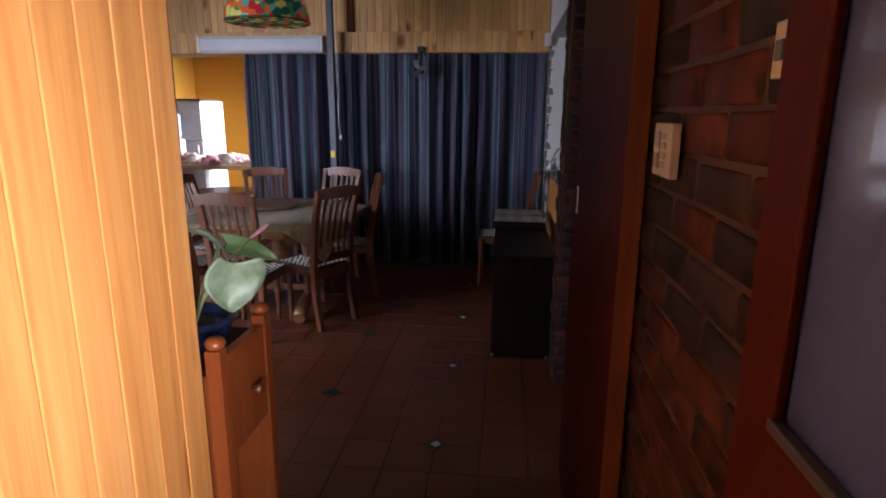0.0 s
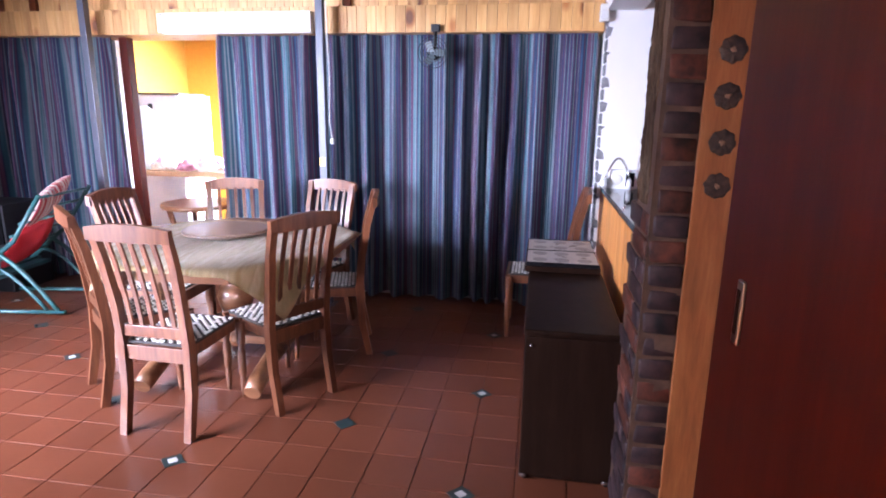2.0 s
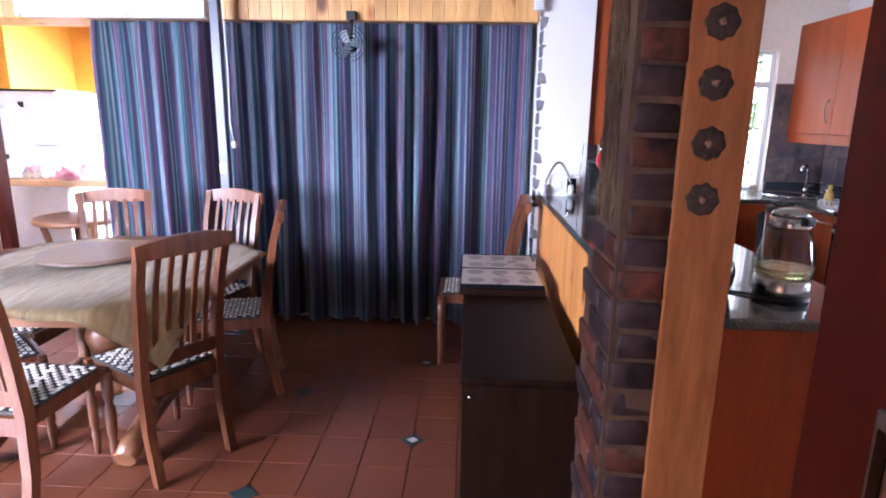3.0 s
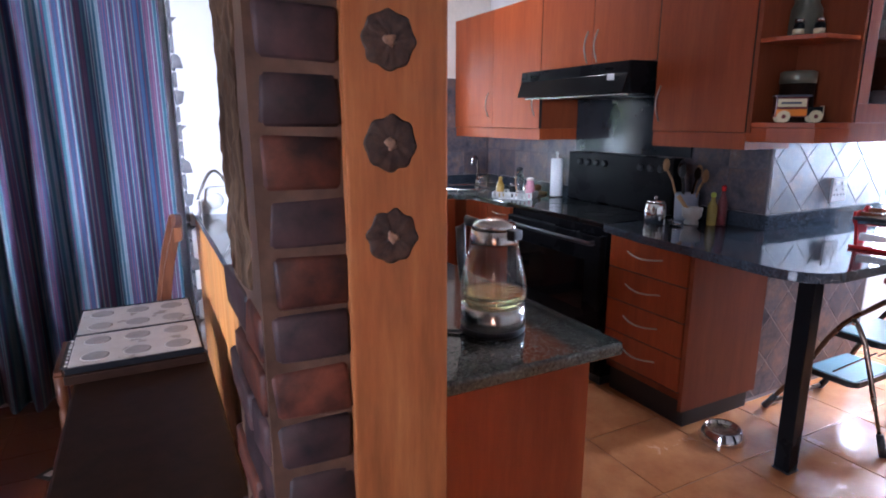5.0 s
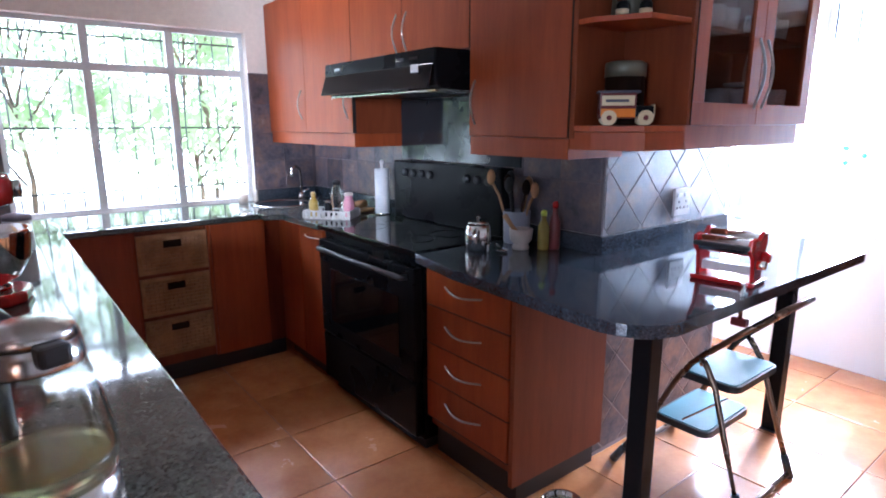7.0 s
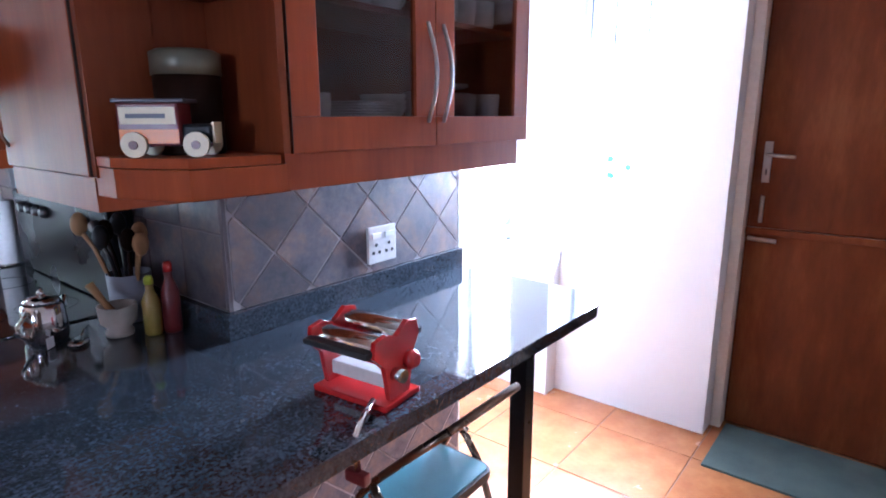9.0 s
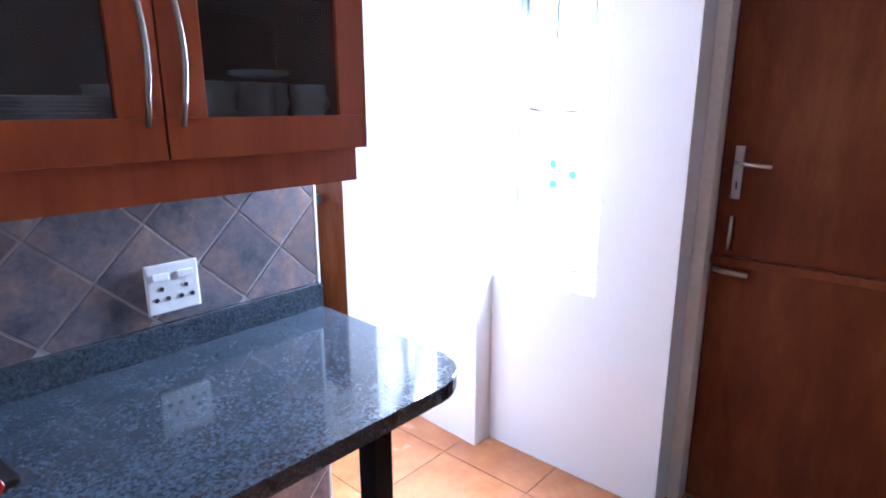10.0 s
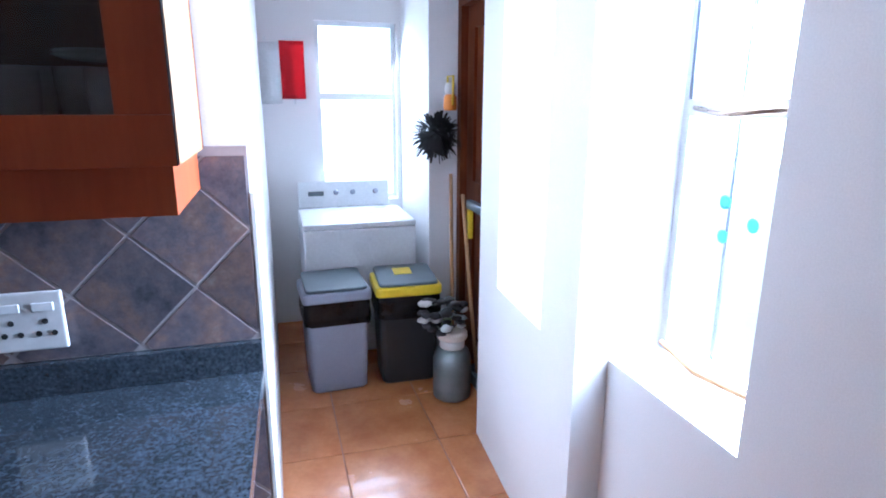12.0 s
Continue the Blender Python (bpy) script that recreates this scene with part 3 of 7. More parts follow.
# The opening in the right-hand wall is added to let the fill lamp in.
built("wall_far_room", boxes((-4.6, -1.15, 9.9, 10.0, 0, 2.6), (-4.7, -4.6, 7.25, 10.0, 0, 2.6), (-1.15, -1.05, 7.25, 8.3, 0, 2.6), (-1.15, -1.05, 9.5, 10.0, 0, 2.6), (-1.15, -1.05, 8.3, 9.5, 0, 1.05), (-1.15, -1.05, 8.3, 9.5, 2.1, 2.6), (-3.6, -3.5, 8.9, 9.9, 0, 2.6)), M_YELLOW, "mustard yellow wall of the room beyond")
built("floor_far_room", box(-4.6, -1.05, 7.3, 10.0, -0.12, 0), M_QUARRY, "red tiled floor of the room beyond")
built("ceiling_far_room", box(-4.7, -1.05, 7.25, 10.0, 2.45, 2.55), M_OLDDOOR, "dark boarded ceiling of the room beyond")

# kitchen side
WX0, WX1, WZ0, WZ1 = 2.165, 3.52, 0.90, 2.0
built("wall_kitchen_north", boxes((1.83, WX0, 7.93, 8.15, 0, H_KIT), (WX1, 3.975, 7.93, 8.15, 0, H_KIT), (WX0, WX1, 7.93, 8.15, 0, WZ0 - 0.02), (WX0, WX1, 7.93, 8.15, WZ1, H_KIT)), M_CREAM, "cream plastered wall round the kitchen window")
built("wall_column", box(3.985, 4.98, 5.43, 8.3, 0, H_KIT), M_PLASTER, "white plastered wall between kitchen and laundry")
built("wall_laundry_north", boxes((4.98, 5.33, 8.1, 8.3, 0, H_KIT), (5.86, 6.3, 8.1, 8.3, 0, H_KIT), (5.33, 5.86, 8.1, 8.3, 0, 0.85), (5.33, 5.86, 8.1, 8.3, 2.02, H_KIT)), M_PLASTER, "white plastered laundry wall with a window")
built("wall_east", boxes((5.912, 6.22, 4.655, 5.445, 0, 0.80), (5.912, 6.22, 4.655, 4.957, 0.80, H_KIT), (5.912, 6.22, 4.957, 5.445, 2.15, H_KIT),
                         (5.89, 6.22, 7.36, 8.1, 0, H_KIT), (5.89, 6.22, 6.40, 7.36, 2.08, H_KIT), (6.17, 6.22, 6.40, 7.36, 0, 2.08),
                         (5.92, 6.22, 2.0, 3.70, 0, H_KIT), (5.92, 6.22, 3.70, 4.655, 2.06, H_KIT), (6.20, 6.24, 3.70, 4.655, 0, 2.06)), M_PLASTER, "white plastered outer wall with deep window reveals")
skew = boxes((5.82, 6.22, 5.445, 6.40, 0, 0.80), (5.82, 6.22, 5.445, 5.70, 0.80, H_KIT), (5.82, 6.22, 6.15, 6.40, 0.80, H_KIT), (5.82, 6.22, 5.70, 6.15, 2.15, H_KIT))
for v in skew.verts:
    if v.co.x < 6:
        v.co.x = 5.805 + (v.co.y - 5.445) * 0.063
built("wall_east_pier", skew, M_PLASTER, "white plastered pier with a narrow deep window")
# Unseen closing wall, added; its white bounces light onto the cabinets.
built("wall_kitchen_south", box(1.74, 6.3, 2.0, 2.15, 0, H_KIT), M_PLASTER, "added unseen wall closing the kitchen, white to bounce light")
built("trim_wall_end", box(4.978, 4.986, 5.418, 5.432, 0, 1.32), M_WHITEP, "white tile edge strip")


def steel_window(name, x0, x1, z0, z1, cols, rail, label, depth=0.035):
    """A painted steel window in local x and z, with its panes."""
    w = tagged(new(name), label, "", "", "structure")
    f = 0.028
    bars = boxes((x0, x1, 0, depth, z0, z0 + f), (x0, x1, 0, depth, z1 - f, z1), (x0, x0 + f, 0, depth, z0 + f, z1 - f), (x1 - f, x1, 0, depth, z0 + f, z1 - f))
    part("window_frame", bars, M_WHITE, w)
    step = (x1 - x0) / cols
    for i in range(1, cols):
        part("mullion", box(x0 + i * step - 0.022, x0 + i * step + 0.022, -0.004, depth, z0 + f, z1 - f, 0.003), M_WHITE, w)
    part("transom", box(x0 + f, x1 - f, -0.006, depth + 0.002, rail - 0.022, rail + 0.022, 0.003), M_WHITE, w)
    for i in range(cols):
        for a, b in ((z0 + f, rail - 0.022), (rail + 0.022, z1 - f)):
            p = part("pane", box(x0 + i * step + 0.024, x0 + (i + 1) * step - 0.024, 0.014, 0.018, a, b), M_PANE, w)
            p.visible_shadow = False
    for i in range(1, cols):
        part("window_catch", tube([(x0 + i * step + 0.01, -0.012, (z0 + rail) / 2 - 0.05), (x0 + i * step + 0.012, -0.02, (z0 + rail) / 2), (x0 + i * step + 0.035, -0.03, (z0 + rail) / 2 + 0.03)], 0.006), M_CHROME, w)
    return w


w1 = steel_window("window_1", WX0, WX1, WZ0, WZ1, 3, 1.745, "white steel kitchen window with three lights and top hoppers")
w1.matrix_basis = pose(0, 7.99, 0)
bars = thing("burglar_bars", "thin dark burglar bars fixed outside the kitchen window", "burglar bars", (0, 8.10, 0))
for i in range(13):
    x = WX0 + 0.06 + i * 0.103
    part("bar", tube([(x, 0, WZ0 - 0.02), (x, 0, WZ1)], 0.0045, 6), M_GREYPAINT, bars)
for z in (1.02, 1.40, 1.93):
    part("rail", tube([(WX0 - 0.01, 0.008, z), (WX1 + 0.01, 0.008, z)], 0.0065, 6), M_BLACK_SOFT, bars)
w2 = steel_window("window_2", 0, 0.485, 0.82, 2.15, 1, 1.50, "white steel window beside the stable door")
w2.matrix_basis = pose(6.08, 5.445, 0, 0, 0, -90)
w3 = steel_window("window_3", 0, 0.45, 0.82, 2.15, 1, 1.50, "narrow white steel window")
w3.matrix_basis = pose(6.06, 6.15, 0, 0, 0, -90)
w4 = steel_window("window_4", 5.33, 5.86, 0.86, 2.02, 1, 1.55, "white steel laundry window")
w4.matrix_basis = pose(0, 8.14, 0)
for ob, y in ((w2, 0.14), (w2, 0.31), (w3, 0.22)):
    part("guard_bar", tube([(y, 0.06, 0.82), (y, 0.06, 2.15)], 0.006, 6), M_GREYPAINT, ob)
part("window_stay", tube([(0.08, -0.03, 1.50), (0.2, -0.05, 1.485), (0.38, -0.03, 1.50)], 0.007, 6), M_BRONZE, w2)
part("handle_bar", tube([(0.05, -0.02, 1.52), (0.05, -0.025, 2.1)], 0.006, 6), M_GREYPAINT, w2)
part("stay", tube([(0.03, -0.02, 0.85), (0.2, -0.045, 0.838), (0.42, -0.02, 0.85)], 0.008, 6), M_TAN, w2)
for k, (y, z) in enumerate(((0.175, 1.275), (0.27, 1.235), (0.18, 1.19))):
    part("sticker", lathe([(0.012, 0), (0.018, 0.001), (0.010, 0.002)], 12, axis="y", at=(y, 0.008, z)), M_STICKER, w2, "small teal sticker")

# sliding door, plank and rosettes
door_1 = tagged(new("door_1"), "dark red-brown sliding door standing half open", "", "", "structure")
part("leaf", box(1.437, 1.481, 2.72, 3.61, 0.012, 2.10, 0.002), M_DOORWOOD, door_1)
part("edge", box(1.4375, 1.4805, 2.714, 2.72, 0.012, 2.10), M_EDGE, door_1, "pale raw wooden edge")
pull = part("door_handle", box(1.432, 1.438, 3.492, 3.518, 1.135, 1.232, 0.003), M_NICKEL, door_1, "flush steel pull")
part("recess", box(1.4308, 1.4322, 3.499, 3.511, 1.15, 1.218), M_CHEST, pull)
part("track", box(1.49, 1.513, 2.6, 4.45, 2.13, 2.17), M_DOORWOOD, door_1)
jamb = built("door_jamb_plank", box(1.590, 1.738, 4.432, 4.460, 0, 2.12, 0.004), M_PLANK, "planed orange-brown timber jamb plank")


def rosette(z, k):
    """A low carved flower with eight round petals, dark and worn."""
    bm = bmesh.new()
    n, fr = 96, (0.16, 0.34, 0.55, 0.78, 0.93, 1.0)
    turn = 0.35 * k
    rows = []
    for f in fr:
        row = []
        for i in range(n):
            a = 2 * math.pi * i / n
            lobe = 0.5 + 0.5 * math.cos(8 * a + turn)
            worn = noise.noise(Vector((math.cos(a) * 3, math.sin(a) * 3, z * 7)))
            r = (0.0350 + 0.0036 * lobe + 0.0020 * worn) * f
            lift = 0.0034 * (1 - f ** 5) * (0.90 + 0.10 * lobe) - 0.0006 * math.exp(-((f - 0.34) / 0.12) ** 2)
            lift += 0.0016 * noise.noise(Vector((math.cos(a) * f * 6, math.sin(a) * f * 6, z * 31)))
            row.append(bm.verts.new((r * math.cos(a), -max(0.0004, lift), r * math.sin(a))))
        rows.append(row)
    cv = bm.verts.new((0, -0.0040, 0))
    for i in range(n):
        j = (i + 1) % n
        bm.faces.new((cv, rows[0][i], rows[0][j])).smooth = True
        for p, q in zip(rows, rows[1:]):
            bm.faces.new((p[i], q[i], q[j], p[j])).smooth = True
    bm.faces.new(rows[-1])
    bmesh.ops.recalc_face_normals(bm, faces=bm.faces[:])
    ob = thing("rosette", "dark carved wooden flower rosette on the timber jamb", "rosette", (1.652, 4.432, z), 0, "rosettes on the jamb")
    part("petals", bm, M_RUSTIRON, ob)
    core = lathe([(0.0080, -0.0036), (0.0068, -0.0050), (0.003, -0.0046)], 15, axis="y")
    for v in core.verts:
        w = 1 + 0.7 * noise.noise(Vector((v.co.x * 160, k * 3.1, v.co.z * 160)))
        v.co.x *= w
        v.co.z *= w
    part("core", core, M_PALECORE, ob, "pale worn centre")


for k, z in enumerate((1.650, 1.524, 1.394, 1.269)):
    rosette(z, k)

# ---- dining room ----


def chair(label):
    c = thing("dining_chair", label, "chair", group="chairs round the table")
    for sx in (-1, 1):
        x = 0.165 * sx
        bm = bmesh.new()
        pts = [(x, -0.055, 0), (x, -0.012, 0.22), (x, 0.0, 0.44), (x, -0.02, 0.62), (x * 1.04, -0.055, 0.82), (x * 1.06, -0.10, 0.985)]
        prev = None
        for i, (px, py, pz) in enumerate(pts):
            wy = (0.019, 0.022, 0.025, 0.021, 0.018, 0.016)[i]
            ring = [bm.verts.new((px + a * 0.0175, py + b * wy, pz)) for a, b in ((-1, -1), (1, -1), (1, 1), (-1, 1))]
            if prev:
                for k in range(4):
                    bm.faces.new((prev[k], prev[(k + 1) % 4], ring[(k + 1) % 4], ring[k]))
            else:
                bm.faces.new(ring[::-1])
            prev = ring
        bm.faces.new(prev)
        part("leg", bm, M_CHAIR, c)
        fl = lathe([(0.012, 0), (0.014, 0.03), (0.019, 0.10), (0.014, 0.115), (0.020, 0.14), (0.021, 0.26), (0.014, 0.28), (0.022, 0.31), (0.022, 0.42)], 12, at=(0.185 * sx, 0.385, 0))
        part("leg", fl, M_CHAIR, c, "turned front leg")
        part("seat_rail", box(x - 0.013 * sx - 0.012, x - 0.013 * sx + 0.012, 0.02, 0.40, 0.375, 0.435, 0.003), M_CHAIR, c)
    part("seat_rail", box(-0.19, 0.19, 0.375, 0.405, 0.37, 0.435, 0.003), M_CHAIR, c)
    part("seat_rail", box(-0.15, 0.15, -0.014, 0.014, 0.355, 0.425, 0.003), M_CHAIR, c)
    part("back_rail", box(-0.152, 0.152, -0.018, 0.006, 0.47, 0.525, 0.003), M_CHAIR, c)
    bm = bmesh.new()
    n, prev = 14, None
    for i in range(n + 1):
        u = -1 + 2 * i / n
        top = 0.985 + 0.022 * (1 - u * u)
        yy = -0.098 - 0.016 * (1 - u * u)
        ring = [bm.verts.new((u * 0.20, yy + dy, zz)) for dy, zz in ((-0.015, 0.93), (0.013, 0.925), (0.010, top), (-0.016, top))]
        if prev:
            for k in range(4):
                bm.faces.new((prev[k], prev[(k + 1) % 4], ring[(k + 1) % 4], ring[k]))
        else:
            bm.faces.new(ring[::-1])
        prev = ring
    bm.faces.new(prev)
    bmesh.ops.recalc_face_normals(bm, faces=bm.faces[:])
    part("top_rail", bm, M_CHAIR, c)
    for i in range(5):
        x = -0.108 + 0.054 * i
        bm = bmesh.new()
        prev = None
        for y, z in ((-0.006, 0.52), (-0.025, 0.65), (-0.062, 0.82), (-0.098, 0.94)):
            ring = [bm.verts.new((x + a * 0.010, y + b * 0.006, z)) for a, b in ((-1, -1), (1, -1), (1, 1), (-1, 1))]
            if prev:
                for k in range(4):
                    bm.faces.new((prev[k], prev[(k + 1) % 4], ring[(k + 1) % 4], ring[k]))
            else:
                bm.faces.new(ring[::-1])
            prev = ring
        bm.faces.new(prev)
        part("slat", bm, M_CHAIR, c)
    # Plain dark sheet: the shade in the gaps of the weave, put into colour.
    seat = part("seat", box(-0.165, 0.165, 0.0, 0.385, 0.428, 0.442, 0.004), M_SEATDARK, c, "dark sheet for the shade between the seat thongs")
    bm = bmesh.new()
    for i in range(15):
        for j in range(17):
            if (i + j) % 2 == 0 or (i * 3 + j) % 7 == 0:
                x, y = -0.150 + i * 0.0214, 0.018 + j * 0.0215
                box(x - 0.0085, x + 0.0085, y - 0.0075, y + 0.0075, 0.441, 0.446, bm=bm)
    part("thong", bm, M_THONG, seat, "interlaced white thongs")
    return c


c0 = chair("wooden slat-back dining chair with a woven thong seat")
chair_places = [(-0.53, 4.83, -2), (-0.03, 5.24, 59), (0.05, 6.02, 107), (-1.06, 5.13, -40), (-1.28, 5.70, -88), (-0.94, 6.34, -152), (-0.33, 6.44, 164)]
c0.matrix_basis = pose(chair_places[0][0], chair_places[0][1], 0, 0, 0, chair_places[0][2])
for x, y, a in chair_places[1:]:
    copy_thing(c0, pose(x, y, 0, 0, 0, a))
c8 = copy_thing(c0, pose(1.36, 6.52, 0, 0, 0, 90))
tagged(c8, "wooden slat-back chair standing against the bar wall", "chair", "chairs round the table")

TC = Vector((-0.60, 5.66, 0))
table = thing("dining_table", "large octagonal wooden dining table on a turned trestle base", "table", TC, 4)
octa = [(0.73 * math.cos(radians(a)), 0.70 * math.sin(radians(a))) for a in (-112, -68, -22, 22, 68, 112, 158, 202)]
part("tabletop", slab(octa, 0.715, 0.748, 0.006), M_TABLE, table)
part("apron", slab([(x * 0.86, y * 0.86) for x, y in octa], 0.64, 0.715, 0.0), M_TABLE, table)
part("column", lathe([(0.05, 0.10), (0.06, 0.14), (0.04, 0.18), (0.045, 0.26), (0.09, 0.34), (0.105, 0.40), (0.09, 0.46), (0.05, 0.49), (0.07, 0.52), (0.07, 0.56), (0.045, 0.58), (0.08, 0.64)], 24), M_TABLE, table, "fat turned bulb column")
for sx in (-1, 1):
    foot = tube([(sx * 0.30, -0.52, 0.05), (sx * 0.30, -0.45, 0.08), (sx * 0.30, -0.25, 0.13), (sx * 0.30, 0, 0.14), (sx * 0.30, 0.25, 0.13), (sx * 0.30, 0.45, 0.08), (sx * 0.30, 0.52, 0.05)], [0.045, 0.05, 0.045, 0.04, 0.045, 0.05, 0.045], 10)
    part("trestle_foot", foot, M_TABLE, table)
    for y in (-0.26, 0.26):
        part("spindle", lathe([(0.02, 0.12), (0.028, 0.16), (0.018, 0.20), (0.03, 0.30), (0.026, 0.42), (0.017, 0.46), (0.03, 0.50), (0.03, 0.66)], 12, at=(sx * 0.30, y, 0)), M_TABLE, table)
part("stretcher", box(-0.30, 0.30, -0.03, 0.03, 0.11, 0.16, 0.006), M_TABLE, table)


def tablecloth():
    bm = bmesh.new()
    n, half, turn = 44, 0.62, radians(-2)
    grid = []
    for i in range(n + 1):
        row = []
        for j in range(n + 1):
            u, v = -half + 2 * half * i / n + 0.06, -half + 2 * half * j / n - 0.09
            x, y = u * math.cos(turn) - v * math.sin(turn), u * math.sin(turn) + v * math.cos(turn)
            a = math.atan2(y, x)
            edge = min(0.70 * math.cos(radians(22)) / max(0.05, math.cos((a - radians(k)) % (2 * math.pi))) for k in range(0, 360, 45) if math.cos((a - radians(k)) % (2 * math.pi)) > 0.9)
            r = math.hypot(x, y)
            over = r - edge - 0.035
            z = 0.751 + 0.0015 * noise.noise(Vector((x * 6, y * 6, 0)))
            if over > 0:
                k = (edge + 0.045 + 0.25 * over + 0.012 * math.sin(a * 22)) / r
                x, y, z = x * k, y * k, z - 0.92 * over
            row.append(bm.verts.new((x, y, z)))
        grid.append(row)
    for i in range(n):
        for j in range(n):
            f = bm.faces.new((grid[i][j], grid[i + 1][j], grid[i + 1][j + 1], grid[i][j + 1]))
            f.smooth = True
    ret = bmesh.ops.solidify(bm, geom=bm.faces[:], thickness=-0.002)
    return bm


M_CLOTH = striped("table_cloth", [(0.3, (0.34, 0.22, 0.08)), (0.42, (0.50, 0.37, 0.19)), (0.5, (0.42, 0.31, 0.15)), (0.58, (0.56, 0.43, 0.26)), (0.7, (0.36, 0.22, 0.07))], 16, (1, 0.15, 0.15))
single("tablecloth", tablecloth(), M_CLOTH, "mustard and gold woven cloth draped over the dining table", "tablecloth", TC, 4)
lazy = thing("lazy_susan", "round wooden turntable on the dining table", "lazy susan", (-0.69, 5.76, 0.753))
part("base", lathe([(0.09, 0), (0.09, 0.012)], 24), M_TABLE, lazy)
part("disc", lathe([(0.24, 0.012), (0.248, 0.018), (0.248, 0.026), (0.24, 0.032)], 48), surface("turntable_wood", (0.15, 0.095, 0.065), (0.24, 0.16, 0.115), 0.35), lazy)


def curtain(x0, x1, label, seed):
    bm = bmesh.new()
    r = random.Random(seed)
    nx, nz, prev = int((x1 - x0) / 0.011), 9, None
    ph = r.random() * 6
    for i in range(nx + 1):
        x = x0 + (x1 - x0) * i / nx
        col = []
        for k in range(nz + 1):
            s = k / nz
            z = 0.03 + s * 2.0
            amp = (0.062 + 0.02 * math.sin(x * 6.3 + seed)) * (1 - 0.4 * s)
            y = amp * math.sin(x * 40 + ph + 2.2 * math.sin(x * 5.1 + seed) + 0.5 * math.sin(4 * s + x)) + 0.026 * math.sin(x * 19 + seed) + 0.006 * math.sin(x * 96 + 2 * s)
            dx = 0.014 * math.sin(x * 9 + 3 * s + seed) * (1 - s)
            col.append(bm.verts.new((x + dx, 7.0 + y * (1.0 if s < 0.97 else 0.6), z)))
        if prev:
            for k in range(nz):
                f = bm.faces.new((prev[k], col[k], col[k + 1], prev[k + 1]))
                f.smooth = True
        prev = col
    bmesh.ops.solidify(bm, geom=bm.faces[:], thickness=0.004)
    ob = thing("curtain", label, "curtain", group="striped curtains")
    part("cloth", bm, M_CURTAIN, ob)
    part("curtain_rail", box(x0, x1, 6.985, 7.015, 2.03, 2.045), M_WHITEP, ob)


curtain(-4.55, -2.27, "floor-length navy striped curtain drawn to one side", 3)
curtain(-1.37, -0.46, "floor-length navy, teal and plum striped curtain", 5)
curtain(-0.46, 1.50, "wide floor-length navy, teal and plum striped curtain", 9)

for x, lab in ((-0.44, "slim grey-blue steel pole in front of the curtains"), (-2.31, "slim grey-blue steel pole beside the curtain gap")):
    pole = thing("pole", lab, "pole", (x, 6.76, 0), 0, "steel poles")
    part("shaft", box(-0.028, 0.028, -0.028, 0.028, 0.006, H_DIN, 0.004), M_GREYPAINT, pole)
    part("foot_plate", box(-0.06, 0.06, -0.06, 0.06, 0, 0.006), M_GREYPAINT, pole)
    if x > -1:
        part("tag", box(-0.026, 0.014, -0.0295, -0.028, 1.08, 1.14), M_YELLOWP, pole, "small yellow sticker")
cord = thing("pull_cord", "white pull cord with a round knob hanging by the pole", "cord", (-0.385, 6.73, 0))
part("string", tube([(-0.01, 0, H_DIN), (0.0, 0, 2.2), (0.012, 0, 1.7), (0.005, 0, 1.40), (0.02, 0, 1.29)], 0.004, 6), M_WHITEP, cord)
part("knob", blob(0.020, (0.8, 0.8, 1.3), (0.022, 0, 1.262)), M_WHITEP, cord)

fix = thing("fluorescent_light", "long grey-white fluorescent light fitting on the pine beam", "light fitting", (-1.14, 6.905, 2.02))
part("housing", box(-0.60, 0.60, -0.055, 0.004, 0.01, 0.16, 0.01), M_WHITEP, fix)
part("diffuser", box(-0.585, 0.585, -0.085, -0.05, 0.02, 0.145, 0.016), M_TUBE, fix)
for s in (-1, 1):
    part("end_cap", box(s * 0.593 - 0.012, s * 0.593 + 0.012, -0.088, -0.045, 0.015, 0.15, 0.004), M_WHITEP, fix)

fan = thing("wall_fan", "small black caged fan hanging before the curtains", "fan", (0.37, 6.80, 1.88))
for k in range(5):
    r = 0.025 + 0.02 * k
    part("cage_ring", tube([(r * math.cos(a * math.pi / 12), -0.05 + 0.03 * (k / 5) ** 2, r * math.sin(a * math.pi / 12)) for a in range(24)], 0.0025, 5, closed=True), M_BLACK_SOFT, fan)
for k in range(3):
    bm = slab([(0.0, -0.012), (0.075, -0.03), (0.085, 0.02), (0.02, 0.03)], -0.003, 0.003, 0)
    bm.transform(Matrix.Rotation(radians(120 * k), 4, 'Y') @ pose(0, -0.02, 0, 78, 0, 0))
    part("blade", bm, M_GREYDK, fan)
part("motor", lathe([(0.02, -0.02), (0.045, 0.0), (0.045, 0.05), (0.02, 0.07)], 16, axis="y"), M_BLACK, fan)
part("bracket", tube([(0, 0.04, 0.02), (0, 0.06, 0.10), (0, 0.08, 0.155)], 0.012), M_BLACK_SOFT, fan)
part("clip", box(-0.03, 0.03, 0.05, 0.11, 0.15, 0.20, 0.005), M_BLACK_SOFT, fan)

lamp = thing("pendant_lamp", "hanging stained-glass lamp shade with coloured flowers", "lamp", (-0.50, 5.50, 2.09))
part("shade", lathe([(0.285, 0.0), (0.287, 0.012), (0.283, 0.06), (0.25, 0.15), (0.17, 0.24), (0.06, 0.29), (0.05, 0.285), (0.16, 0.23), (0.24, 0.14), (0.275, 0.05), (0.279, 0.0)], 48), M_STAINED, lamp, "leaded stained glass in red, green and yellow")
part("rim", tube([(0.286 * math.cos(a * math.pi / 24), 0.286 * math.sin(a * math.pi / 24), 0.004) for a in range(48)], 0.005, 6, closed=True), M_RUSTIRON, lamp)
